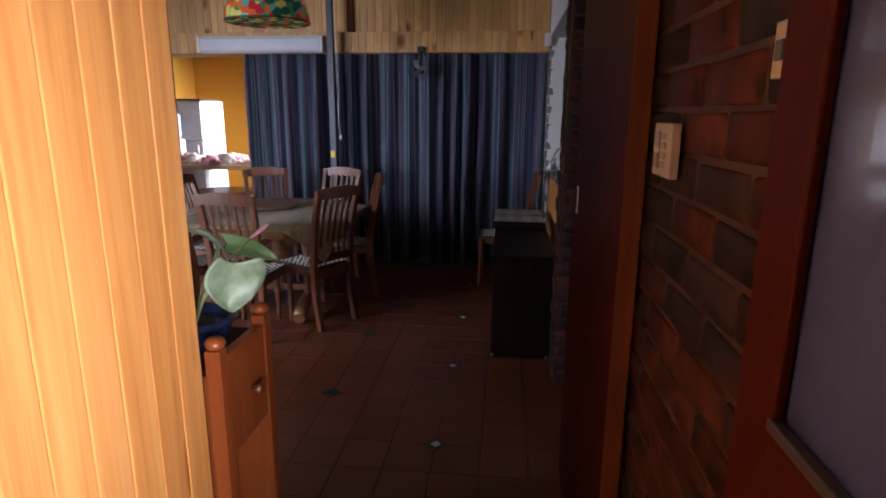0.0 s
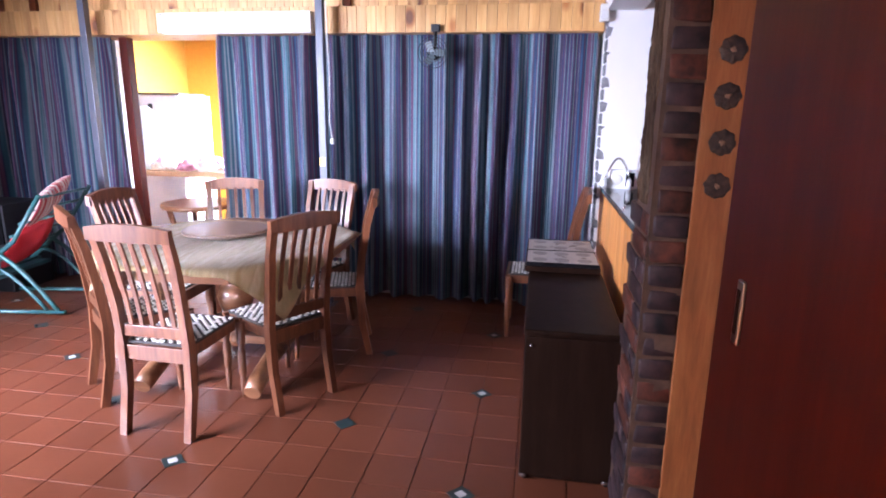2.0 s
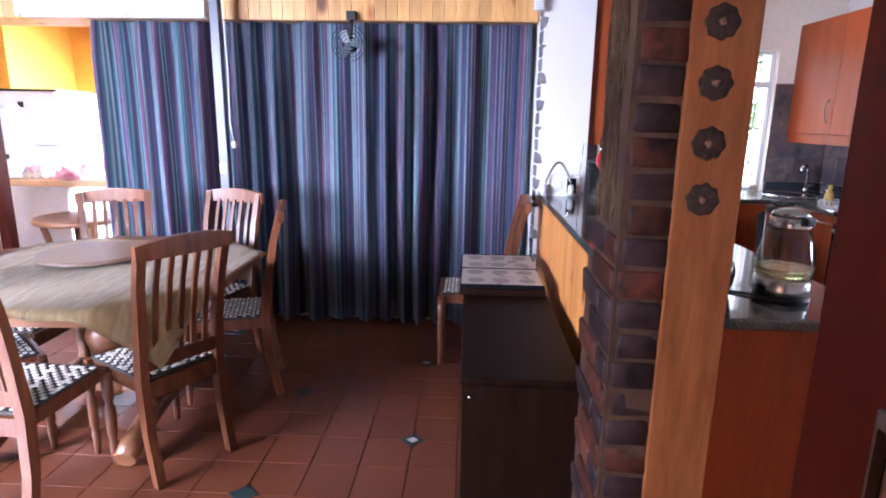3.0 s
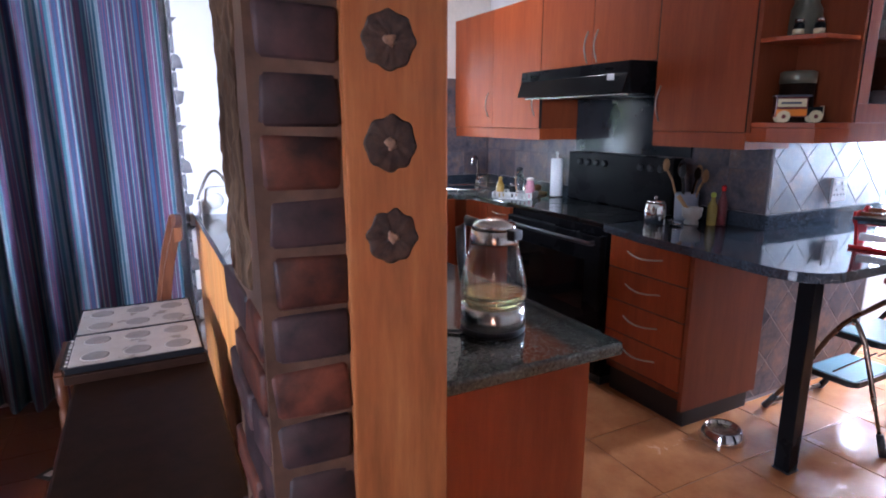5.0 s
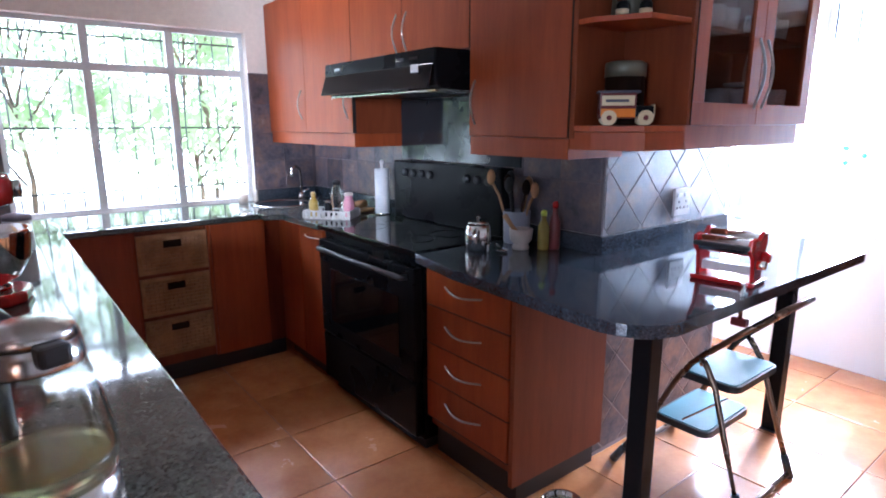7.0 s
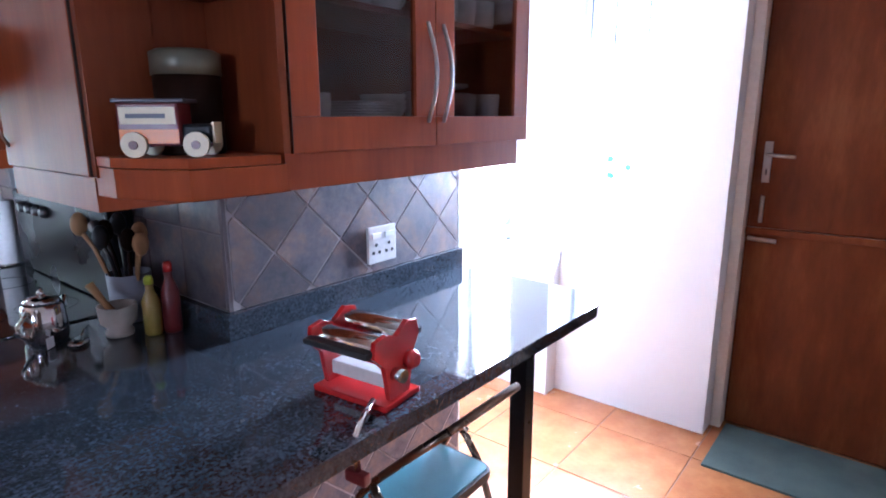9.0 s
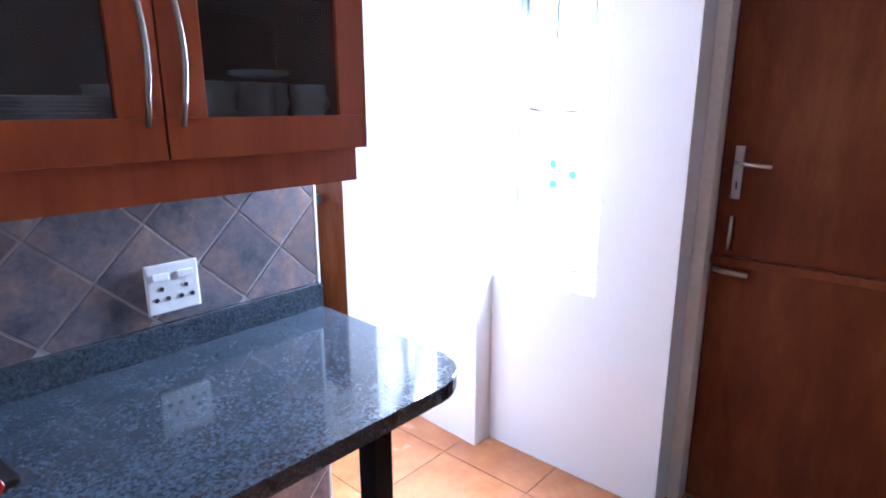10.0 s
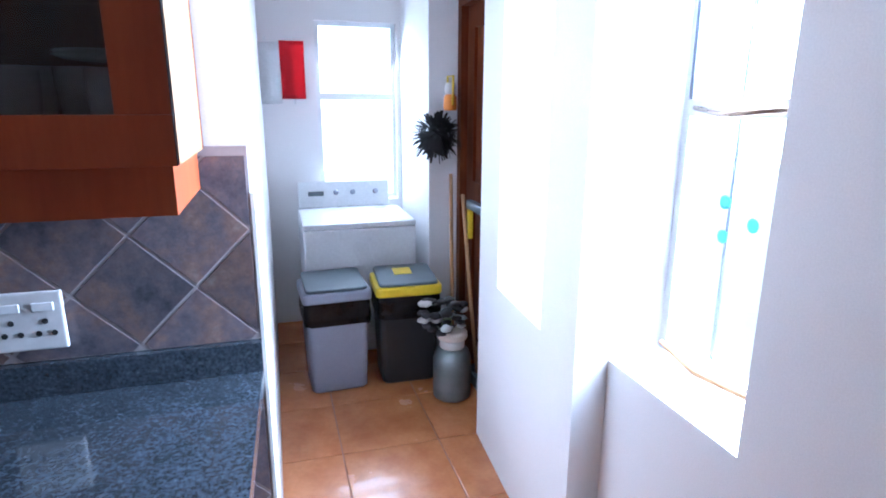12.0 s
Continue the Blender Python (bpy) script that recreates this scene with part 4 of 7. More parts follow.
part("cap", lathe([(0.06, 0.285), (0.05, 0.31), (0.015, 0.33)], 24), M_RUSTIRON, lamp)
part("chain", tube([(0, 0, 0.32), (0, 0, H_DIN - 2.09)], 0.006, 6), M_RUSTIRON, lamp)

pir = thing("motion_sensor", "small white wall motion sensor", "sensor", (1.50, 6.655, 2.10))
part("body", box(-0.03, 0.03, -0.045, 0.0, -0.05, 0.055, 0.008), M_WHITEP, pir)
part("lens", box(-0.022, 0.022, -0.050, -0.044, -0.035, 0.015, 0.004), M_CHINA, pir)

# chest by the bar, with two decorated plates on it
chest = thing("chest", "tall dark brown lacquered chest beside the bar", "chest", (1.30, 4.75, 0))
part("body", box(-0.185, 0.185, 0.0, 0.95, 0.035, 0.635, 0.006), M_CHEST, chest)
part("lid", box(-0.190, 0.190, -0.006, 0.955, 0.637, 0.662, 0.008), M_CHEST, chest, "glossy dark lid")
part("plinth", box(-0.17, 0.17, 0.02, 0.93, 0.012, 0.035), M_CHEST, chest)
for sx in (-1, 1):
    for y in (0.03, 0.92):
        part("foot", blob(0.022, (1, 1, 0.8), (sx * 0.165, y, 0.018)), M_RUSTIRON, chest)
part("hinge_pin", blob(0.006, (1, 1, 1), (-0.16, -0.006, 0.60)), M_STEEL, chest)
hold = thing("hot_tray", "dark framed tray of two pale printed tiles on the chest", "tray", (1.285, 5.62, 0.664))
part("base", box(-0.195, 0.195, -0.02, 0.62, 0, 0.030, 0.005), M_CHEST, hold)
for y0 in (-0.004, 0.294, 0.592):
    part("rim", box(-0.191, 0.191, y0 - 0.005, y0 + 0.005, 0.030, 0.049, 0.002), M_BLACK, hold)
for k in range(2):
    t = part("plate", box(-0.185, 0.185, 0.0 + 0.30 * k, 0.29 + 0.30 * k, 0.036, 0.046, 0.003), M_DECOR, hold, "pale tile with rows of faded oval prints")
    for i in range(3):
        for j in range(2):
            o = lathe([(0.040, 0.0462), (0.036, 0.0468)], 16, at=(-0.118 + 0.118 * i, 0.075 + 0.145 * j + 0.30 * k, 0))
            bmesh.ops.scale(o, vec=(1, 1, 1), verts=o.verts[:])
            part("print", o, M_DECOR_DK, t)

# bar top with radio
bar = built("bar_top", slab(rounded(1.546, 1.86, 4.765, 6.655, (0.01, 0.01, 0.0, 0.0)), 0.982, 1.015, 0.008), M_GRANITE, "polished dark granite bar top")
radio = thing("radio", "white portable radio with a dark display on the bar", "radio", (1.672, 6.47, 1.0155), -6)
part("body", slab(rounded(-0.098, 0.098, -0.035, 0.035, (0.03, 0.03, 0.03, 0.03)), 0.0, 0.118, 0.010), M_WHITE, radio)
part("speaker_grille", lathe([(0.036, -0.0365), (0.033, -0.039), (0.004, -0.038)], 24, axis="y", at=(-0.040, 0, 0.060)), M_WHITEP, radio)
part("display", box(0.016, 0.068, -0.041, -0.0345, 0.018, 0.104, 0.003), M_BLACK, radio, "dark display")
part("antenna", tube([(0.085, 0.02, 0.115), (0.10, 0.02, 0.30)], 0.0025, 6), M_CHROME, radio)
phones = thing("headphones", "silver over-ear headphones leaning on the radio", "headphones", (1.625, 6.405, 1.0155), -10)
part("headband", tube(arc((-0.078, 0, 0.045), (0.078, 0.012, 0.07), (0, 0.02, 0.135), 17), 0.007, 8), M_STEEL, phones)
for q in (-1, 1):
    part("ear_cup", lathe([(0.018, -0.016), (0.034, -0.012), (0.034, 0.012), (0.018, 0.016)], 20, axis="x", at=(q * 0.076, 0.004, 0.036)), M_WHITE, phones)

# pine wall stand with plant
stand = thing("plant_stand", "small red-brown wooden cabinet with one drawer", "cabinet", (0.315, 2.765, 0))
SX0, SX1, SY0, SY1, SZ = -0.20, 0.20, -0.155, 0.145, 0.895
for x in (SX0 + 0.02, SX1 - 0.02):
    for y in (SY0 + 0.02, SY1 - 0.02):
        part("post", box(x - 0.02, x + 0.02, y - 0.02, y + 0.02, 0, SZ + 0.03, 0.004), M_STAND, stand)
        part("finial", blob(0.026, (1, 1, 0.7), (x, y, SZ + 0.045)), M_STAND, stand)
part("top", box(SX0 + 0.01, SX1 - 0.01, SY0 + 0.01, SY1 - 0.01, SZ - 0.04, SZ - 0.018, 0.003), M_CHEST, stand)
part("side_panel", box(SX0 + 0.03, SX1 - 0.03, SY0 + 0.008, SY0 + 0.022, 0.18, SZ - 0.04), M_STAND, stand)
part("side_panel", box(SX0 + 0.03, SX1 - 0.03, SY1 - 0.022, SY1 - 0.008, 0.18, SZ - 0.04), M_STAND, stand)
part("back_panel", box(SX0 + 0.008, SX0 + 0.02, SY0 + 0.03, SY1 - 0.03, 0.18, SZ), M_CHEST, stand)
dr = part("drawer", box(SX1 - 0.025, SX1 - 0.006, SY0 + 0.04, SY1 - 0.04, SZ - 0.27, SZ - 0.02, 0.004), M_STAND, stand, "orange-brown drawer front")
part("knob", lathe([(0.008, 0), (0.008, 0.012), (0.018, 0.02), (0.012, 0.03)], 14, axis="x", at=(SX1 - 0.006, 0.015, SZ - 0.145)), M_CHAIR, dr)
part("shelf", box(SX0 + 0.03, SX1 - 0.02, SY0 + 0.03, SY1 - 0.03, 0.20, 0.22), M_STAND, stand)
part("rail", box(SX1 - 0.03, SX1 - 0.005, SY0 + 0.04, SY1 - 0.04, SZ - 0.02, SZ + 0.005, 0.002), M_STAND, stand)


pot = thing("flamingo_plant", "potted plant with broad pale leaves in a dark blue glazed pot", "potted plant", (0.37, 2.745, SZ - 0.018))
part("pot", lathe([(0.065, 0), (0.075, 0.008), (0.098, 0.045), (0.106, 0.070), (0.112, 0.076), (0.110, 0.088), (0.097, 0.086), (0.092, 0.066)], 40), M_BLUEGLAZE, pot, "dark blue glazed pot")
part("soil", lathe([(0.095, 0.060), (0.05, 0.068), (0.01, 0.072)], 24), M_SOIL, pot)


def broad_leaf(base, tip, across, width, curl, fold, m, name="leaf"):
    """A heart-shaped leaf from its stalk at base to its tip, its blade spread along across."""
    b, t = Vector(base), Vector(tip)
    along = t - b
    side = (Vector(across) - along * (Vector(across).dot(along) / along.length_squared)).normalized()
    up = side.cross(along).normalized()
    bm = bmesh.new()
    rows = []
    for i in range(13):
        u = i / 12
        w = width * (math.sin(math.pi * (0.13 + 0.87 * u) ** 0.8) ** 0.75 if u < 1 else 0.0)
        row = []
        for j in range(-6, 7):
            q = j / 6
            back = -0.20 * along.length * abs(q) ** 1.5 * (1 - u) ** 2
            rib = 0.018 * width * math.cos(14 * u - 7 * abs(q))
            row.append(bm.verts.new(b + along * u + along.normalized() * back + side * (w * q) + up * (curl * math.sin(math.pi * u) * along.length + fold * width * abs(q) ** 1.4 + rib)))
        rows.append(row)
    for a, c in zip(rows, rows[1:]):
        for j in range(12):
            bm.faces.new((a[j], a[j + 1], c[j + 1], c[j])).smooth = True
    bmesh.ops.remove_doubles(bm, verts=bm.verts[:], dist=1e-5)
    bmesh.ops.solidify(bm, geom=bm.faces[:], thickness=0.0012)
    st = tube([(0.0 + b.x * 0.1, b.y * 0.1, 0.066), (b.x * 0.35, b.y * 0.35, b.z * 0.62), (b.x * 0.8, b.y * 0.8, b.z * 0.97), tuple(b)], 0.0042, 7)
    part("stem", st, M_STEM, pot)
    part(name, bm, m, pot)


# blades, about the pot's foot
broad_leaf((0.155, -0.045, 0.245), (0.132, -0.052, 0.128), (0.09, 0.11, 0.01), 0.078, 0.10, -0.35, M_LEAF_PALE)
broad_leaf((0.035, 0.155, 0.245), (0.165, 0.195, 0.190), (0.35, -0.6, -0.6), 0.034, 0.06, 0.20, M_LEAF)
broad_leaf((-0.060, 0.060, 0.300), (0.050, 0.120, 0.245), (0.3, -0.8, 0.35), 0.045, 0.20, -0.25, M_LEAF_PALE)
broad_leaf((-0.085, 0.070, 0.290), (-0.135, 0.090, 0.225), (0.5, -0.7, 0.3), 0.045, 0.12, -0.25, M_LEAF_PALE)
broad_leaf((-0.120, -0.050, 0.120), (-0.060, -0.100, 0.085), (0.5, 0.5, 0.3), 0.03, 0.10, 0.15, M_LEAF)
part("flower", tube([(-0.075, 0.10, 0.285), (-0.066, 0.10, 0.315), (-0.050, 0.105, 0.345), (-0.045, 0.105, 0.355)], [0.005, 0.012, 0.010, 0.003], 10), M_PINK, pot, "furled pink bud")
part("stem", tube([(0, 0, 0.066), (-0.05, 0.06, 0.18), (-0.075, 0.10, 0.285)], 0.004, 7), M_STEM, pot)
part("flower", tube([(0.105, 0.155, 0.262), (0.135, 0.155, 0.285), (0.160, 0.155, 0.305)], [0.003, 0.006, 0.003], 8), M_PINK, pot, "slim pink flower spike")
part("stem", tube([(0, 0, 0.066), (0.05, 0.10, 0.20), (0.105, 0.155, 0.262)], 0.0035, 7), M_STEM, pot)

# switches on the brick wall, framed glass door
sw = thing("light_switch", "cream plastic four-gang light switch on the brick wall", "switch", (1.474, 2.537, 1.416), 0, "switches")
part("plate", box(-0.009, 0.008, -0.061, 0.061, -0.049, 0.049, 0.003), M_WHITEP, sw)
for ky, kz in ((0.030, 0.020), (0.030, -0.020), (-0.018, 0.026), (-0.018, 0.009), (-0.018, -0.009), (-0.018, -0.026)):
    big = ky > 0
    part("rocker", box(-0.0135, -0.0085, ky - 0.012, ky + 0.012, kz - (0.014 if big else 0.006), kz + (0.014 if big else 0.006), 0.002), M_CHINA, sw)
part("gap", box(-0.0096, -0.0088, 0.012, 0.016, -0.036, 0.036), M_BLACK_SOFT, sw)
sw = thing("light_switch", "small cream bell switch beside the glazed door", "switch", (1.474, 2.078, 1.548), 0, "switches")
part("plate", box(-0.012, 0.008, -0.024, 0.024, -0.030, 0.030, 0.003), M_WHITEP, sw)
part("rocker", box(-0.016, -0.0115, -0.006, 0.012, -0.012, 0.010, 0.002), M_GREYDK, sw)
door_2 = tagged(new("door_2"), "red-brown wooden glazed door standing beside the brick wall", "", "", "structure")
for r in ((1.448, 1.478, 1.960, 2.045, 0.01, 2.1), (1.448, 1.478, 1.22, 1.30, 0.01, 2.1), (1.448, 1.478, 1.30, 1.960, 0.01, 1.172), (1.448, 1.478, 1.30, 1.960, 2.0, 2.1)):
    part("stile", box(*r, 0.003), M_DOORWOOD, door_2)
part("bead", box(1.443, 1.456, 1.30, 1.960, 1.172, 1.186, 0.003), M_GREYPAINT, door_2, "grey-blue glazing bead")
part("bead", box(1.445, 1.456, 1.950, 1.960, 1.186, 2.0, 0.003), M_DOORWOOD, door_2)
part("pane", box(1.458, 1.468, 1.30, 1.960, 1.172, 2.0), M_TINT, door_2, "tinted door glass with the sky's reflection put into its blue")

# cane recliner, cushions, boxes by the far curtain
rec = thing("cane_chair", "low green-painted cane lounge chair", "chair", (-2.95, 6.35, 0), -20)
for s in (-0.28, 0.28):
    part("runner", tube([(s, -0.55, 0.03), (s, 0.0, 0.025), (s, 0.55, 0.03)], 0.016), M_CANE, rec)
    part("arm_hoop", tube(arc((s, -0.52, 0.04), (s, 0.50, 0.04), (0, 0, 0.45), 15), 0.016), M_CANE, rec)
    part("arm_hoop", tube(arc((s, -0.40, 0.04), (s, 0.42, 0.04), (0, 0, 0.33), 15), 0.013), M_CANE, rec)
    part("back_post", tube([(s, -0.15, 0.22), (s, 0.25, 0.55), (s, 0.48, 0.88)], 0.016), M_CANE, rec)
part("seat", box(-0.27, 0.27, -0.45, 0.1, 0.26, 0.29, 0.01), M_CANE, rec)
for k in range(7):
    u = k / 6
    part("back_slat", tube([(-0.28, 0.0 + 0.46 * u, 0.30 + 0.56 * u), (0.28, 0.0 + 0.46 * u, 0.30 + 0.56 * u)], 0.011, 6), M_CANE, rec)
rec.matrix_basis = pose(-2.78, 6.30, 0, 0, 0, -82)


def pillow(w, h, d):
    bm = bmesh.new()
    n = 14
    for side in (1, -1):
        g = []
        for i in range(n + 1):
            row = []
            for j in range(n + 1):
                u, v = -1 + 2 * i / n, -1 + 2 * j / n
                e = max(0.0, (1 - u * u) * (1 - v * v)) ** 0.45
                pin = 1 - 0.06 * (abs(u * v)) ** 2
                row.append(bm.verts.new((u * w / 2 * (pin + 0.05 * (1 - v * v) * 0), side * d / 2 * e, v * h / 2 * pin)))
            g.append(row)
        for i in range(n):
            for j in range(n):
                q = (g[i][j], g[i + 1][j], g[i + 1][j + 1], g[i][j + 1])
                f = bm.faces.new(q if side < 0 else q[::-1])
                f.smooth = True
    bmesh.ops.remove_doubles(bm, verts=bm.verts[:], dist=1e-4)
    return bm


p = single("cushion", pillow(0.42, 0.40, 0.13), M_REDCLOTH, "plump red cushion on the cane chair", "cushion", group="cushions on the cane chair")
p.matrix_basis = pose(-2.62, 6.30, 0.50, -38, 12, -84)
p = single("cushion", pillow(0.42, 0.36, 0.12), M_CUSHION, "cream cushion with red stripes propped on the cane chair", "cushion", group="cushions on the cane chair")
p.matrix_basis = pose(-2.44, 6.33, 0.80, -42, 20, -80)
hifi = thing("speaker_cabinet", "black music cabinet with stacked units", "hi-fi", (-3.32, 6.70, 0))
part("body", box(-0.30, 0.30, -0.2, 0.2, 0.0, 0.72, 0.01), M_BLACK_SOFT, hifi)
part("front", box(-0.28, 0.28, -0.212, -0.2, 0.40, 0.68, 0.005), M_BLACK, hifi)
part("panel", box(-0.12, 0.20, -0.21, -0.2, 0.16, 0.36, 0.003), M_GREYBIN, hifi, "pale grey panel")
pot2 = single("lidded_pot", blob(0.12, (1, 1, 0.75), (0, 0, 0.09), 3), M_CANE, "round dark teal pot on the music cabinet", "pot", (-3.50, 6.68, 0.722))

# room beyond the curtains
fr = thing("refrigerator", "white upright refrigerator in the yellow room", "refrigerator", (-2.76, 8.35, 0))
part("body", box(-0.32, 0.32, -0.25, 0.27, 0.02, 1.62, 0.015), M_WHITE, fr)
part("door", box(-0.32, 0.32, -0.30, -0.255, 0.06, 1.15, 0.012), M_WHITE, fr)
part("door", box(-0.32, 0.32, -0.30, -0.255, 1.16, 1.61, 0.012), M_WHITE, fr)
part("handle", box(0.24, 0.27, -0.33, -0.30, 0.8, 1.1, 0.006), M_WHITEP, fr)
part("magnet", box(-0.02, 0.03, -0.304, -0.30, 1.48, 1.53), M_BLACK_SOFT, fr)
part("lid", box(-0.30, 0.28, -0.22, 0.25, 1.62, 1.64, 0.004), M_BLACK_SOFT, fr)
ct = thing("kitchen_counter", "wooden counter in the yellow room piled with things", "counter", (-2.0, 7.95, 0))
part("worktop", box(-0.85, 0.85, -0.3, 0.3, 0.85, 0.90, 0.006), M_TAN, ct)
for x in (-0.8, 0.8):
    for y in (-0.25, 0.25):
        part("leg", box(x - 0.03, x + 0.03, y - 0.03, y + 0.03, 0, 0.85, 0.003), M_CHAIR, ct)
r2 = random.Random(4)
for k in range(34):
    x, y = -2.55 + 1.15 * r2.random(), 7.76 + 0.38 * r2.random()
    q = 0.030 + 0.030 * r2.random()
    pink = k % 4 == 0
    single("grocery_bag" if pink else "parcel", blob(q, (1.5, 1.1, 0.7 + 0.7 * r2.random()), (0, 0, q * 0.7), 3, 0.75, None, 2.2), M_PINK if pink else M_SALMON,
           "crumpled pink grocery bag on the counter" if pink else "pale cloth parcel on the counter", "bag" if pink else "parcel", (x, y, 0.898), r2.random() * 90, "things on the far counter")
disp = thing("water_dispenser", "white water dispenser on the counter", "dispenser", (-2.70, 7.85, 0.901))
part("tank", lathe([(0.09, 0.28), (0.10, 0.32), (0.10, 0.55), (0.05, 0.60)], 20), M_WHITE, disp)
part("base", box(-0.10, 0.10, -0.10, 0.10, 0.0, 0.28, 0.012), M_WHITE, disp)
part("tap", box(-0.02, 0.02, -0.13, -0.10, 0.16, 0.2), M_BLACK_SOFT, disp)
dresser = thing("side_table", "dark carved wooden side table under the counter", "table", (-1.95, 7.50, 0))
part("top", lathe([(0.33, 0.60), (0.34, 0.62), (0.33, 0.64)], 24), M_TABLE, dresser)
for k in range(4):
    a = radians(45 + 90 * k)
    part("leg", tube([(0.25 * math.cos(a), 0.25 * math.sin(a), 0), (0.2 * math.cos(a), 0.2 * math.sin(a), 0.3), (0.27 * math.cos(a), 0.27 * math.sin(a), 0.6)], 0.025), M_TABLE, dresser)
built("door_far_room", boxes((-1.95, -1.88, 9.86, 9.9, 0, 1.65), (-1.42, -1.35, 9.86, 9.9, 0, 1.65), (-1.95, -1.35, 9.86, 9.9, 1.65, 1.72)), M_WHITE, "white frame of an opening in the yellow wall")
shf = thing("pantry_shelf", "dark pantry shelves stocked with jars", "shelf", (-1.65, 9.80, 0))
part("back", box(-0.23, 0.23, 0.06, 0.08, 0, 1.65), M_BLACK_SOFT, shf)
for k in range(6):
    part("board", box(-0.23, 0.23, -0.06, 0.06, 0.25 + 0.24 * k, 0.265 + 0.24 * k), M_GREYBIN, shf)
for k in range(15):
    z = 0.505 + 0.24 * (k % 5)
    x = -0.16 + 0.16 * (k // 5)
    single("jar", lathe([(0.035, 0), (0.038, 0.06), (0.036, 0.10), (0.028, 0.12)], 12), (M_MAROON, M_SALMON, M_GREYBIN)[k % 3], "small storage jar on the pantry shelf", "jar", (-1.65 + x, 9.80, z), 0, "pantry jars")

# ---- kitchen ----


def bow_handle(parent, a, b, out, r=0.0042):
    part("handle", tube(arc(a, b, out, 11), r, 8), M_NICKEL, parent, "bowed satin nickel handle")


# peninsula beside the bar
pen = thing("peninsula_cabinet", "cherry-veneered base cabinet of the kitchen peninsula", "cabinet", (0, 0, 0))
part("end_panel", box(1.76, 2.285, 4.72, 4.74, 0.09, 0.875), M_CHERRY, pen)
part("side_panel", box(2.265, 2.285, 4.742, 7.30, 0.09, 0.875), M_CHERRY, pen)
part("body", box(1.755, 2.262, 4.742, 7.90, 0.09, 0.87), M_CHERRY_SHADE, pen)
part("plinth", box(1.78, 2.23, 4.76, 7.90, 0.0, 0.09), M_EDGING, pen)
built("counter_peninsula", slab([(1.75, 4.655), (2.325, 4.655), (2.335, 4.665), (2.335, 7.31), (2.335, 7.925), (1.83, 7.925), (1.83, 6.655), (1.75, 6.655)], 0.877, 0.91, 0.008), M_GRANITE, "polished dark green granite counter of the peninsula")
built("counter_north", slab([(2.337, 7.31), (3.30, 7.31), (3.30, 7.928), (2.337, 7.928)], 0.877, 0.9098, 0.008), M_GRANITE, "polished dark granite counter under the window")
nb = thing("north_base_cabinet", "cherry base cabinet with wicker basket drawers under the window", "cabinet", (0, 0, 0))
part("door", box(2.345, 2.63, 7.345, 7.365, 0.10, 0.87, 0.002), M_CHERRY, nb)
part("door", box(3.03, 3.34, 7.345, 7.365, 0.10, 0.87, 0.002), M_CHERRY, nb)
part("body", box(2.29, 3.975, 7.372, 7.92, 0.10, 0.87), M_CHERRY_SHADE, nb)
part("stile", box(2.63, 2.645, 7.35, 7.372, 0.10, 0.87), M_CHERRY, nb)
part("stile", box(3.012, 3.028, 7.35, 7.372, 0.10, 0.87), M_CHERRY, nb)
part("plinth", box(2.30, 3.45, 7.39, 7.92, 0, 0.10), M_EDGING, nb)
for k in range(3):
    z0 = 0.635 - 0.235 * k
    bk = thing("wicker_basket", "woven wicker basket drawer with a cut-out grip", "basket", (2.828, 7.372, z0), 0, "basket drawers")
    part("frame", boxes((-0.178, 0.178, -0.03, -0.012, 0.195, 0.213), (-0.178, 0.178, -0.03, -0.012, 0.0, 0.018), (-0.178, -0.16, -0.03, -0.012, 0.018, 0.195), (0.16, 0.178, -0.03, -0.012, 0.018, 0.195)), M_WICKER, bk)
    bm = bmesh.new()
    for i in range(14):
        for j in range(9):
            if 6 <= j <= 7 and 5 <= i <= 8:
                continue
            x, z = -0.150 + i * 0.0231, 0.028 + j * 0.0198
            d = 0.004 if (i + j) % 2 else 0.0
            box(x - 0.0105, x + 0.0105, -0.026 - d, -0.016, z - 0.0085, z + 0.0085, bm=bm)
    part("weave", bm, M_WICKER, bk)
    part("liner", box(-0.16, 0.16, -0.016, -0.002, 0.02, 0.195), M_CHEST, bk)

# east run: corner door, stove, drawers, counter
eb = thing("east_base_cabinet", "cherry base cabinet between the sink and the stove", "cabinet", (0, 0, 0))
part("door", box(3.44, 3.46, 7.07, 7.36, 0.10, 0.87, 0.002), M_CHERRY, eb)
d2 = part("door", box(3.44, 3.46, 6.79, 7.066, 0.10, 0.87, 0.002), M_CHERRY, eb)
bow_handle(d2, (3.44, 6.83, 0.82), (3.44, 7.0, 0.82), (-0.025, 0, 0))
part("body", box(3.465, 3.97, 6.79, 7.36, 0.10, 0.87), M_CHERRY_SHADE, eb)
part("plinth", box(3.50, 3.97, 6.79, 7.385, 0, 0.10), M_EDGING, eb)
built("counter_sink", slab([(3.302, 7.25), (3.41, 7.22), (3.41, 6.785), (3.972, 6.785), (3.972, 7.926), (3.302, 7.926)], 0.877, 0.9096, 0.006), M_GRANITE, "polished dark granite counter in the sink corner")

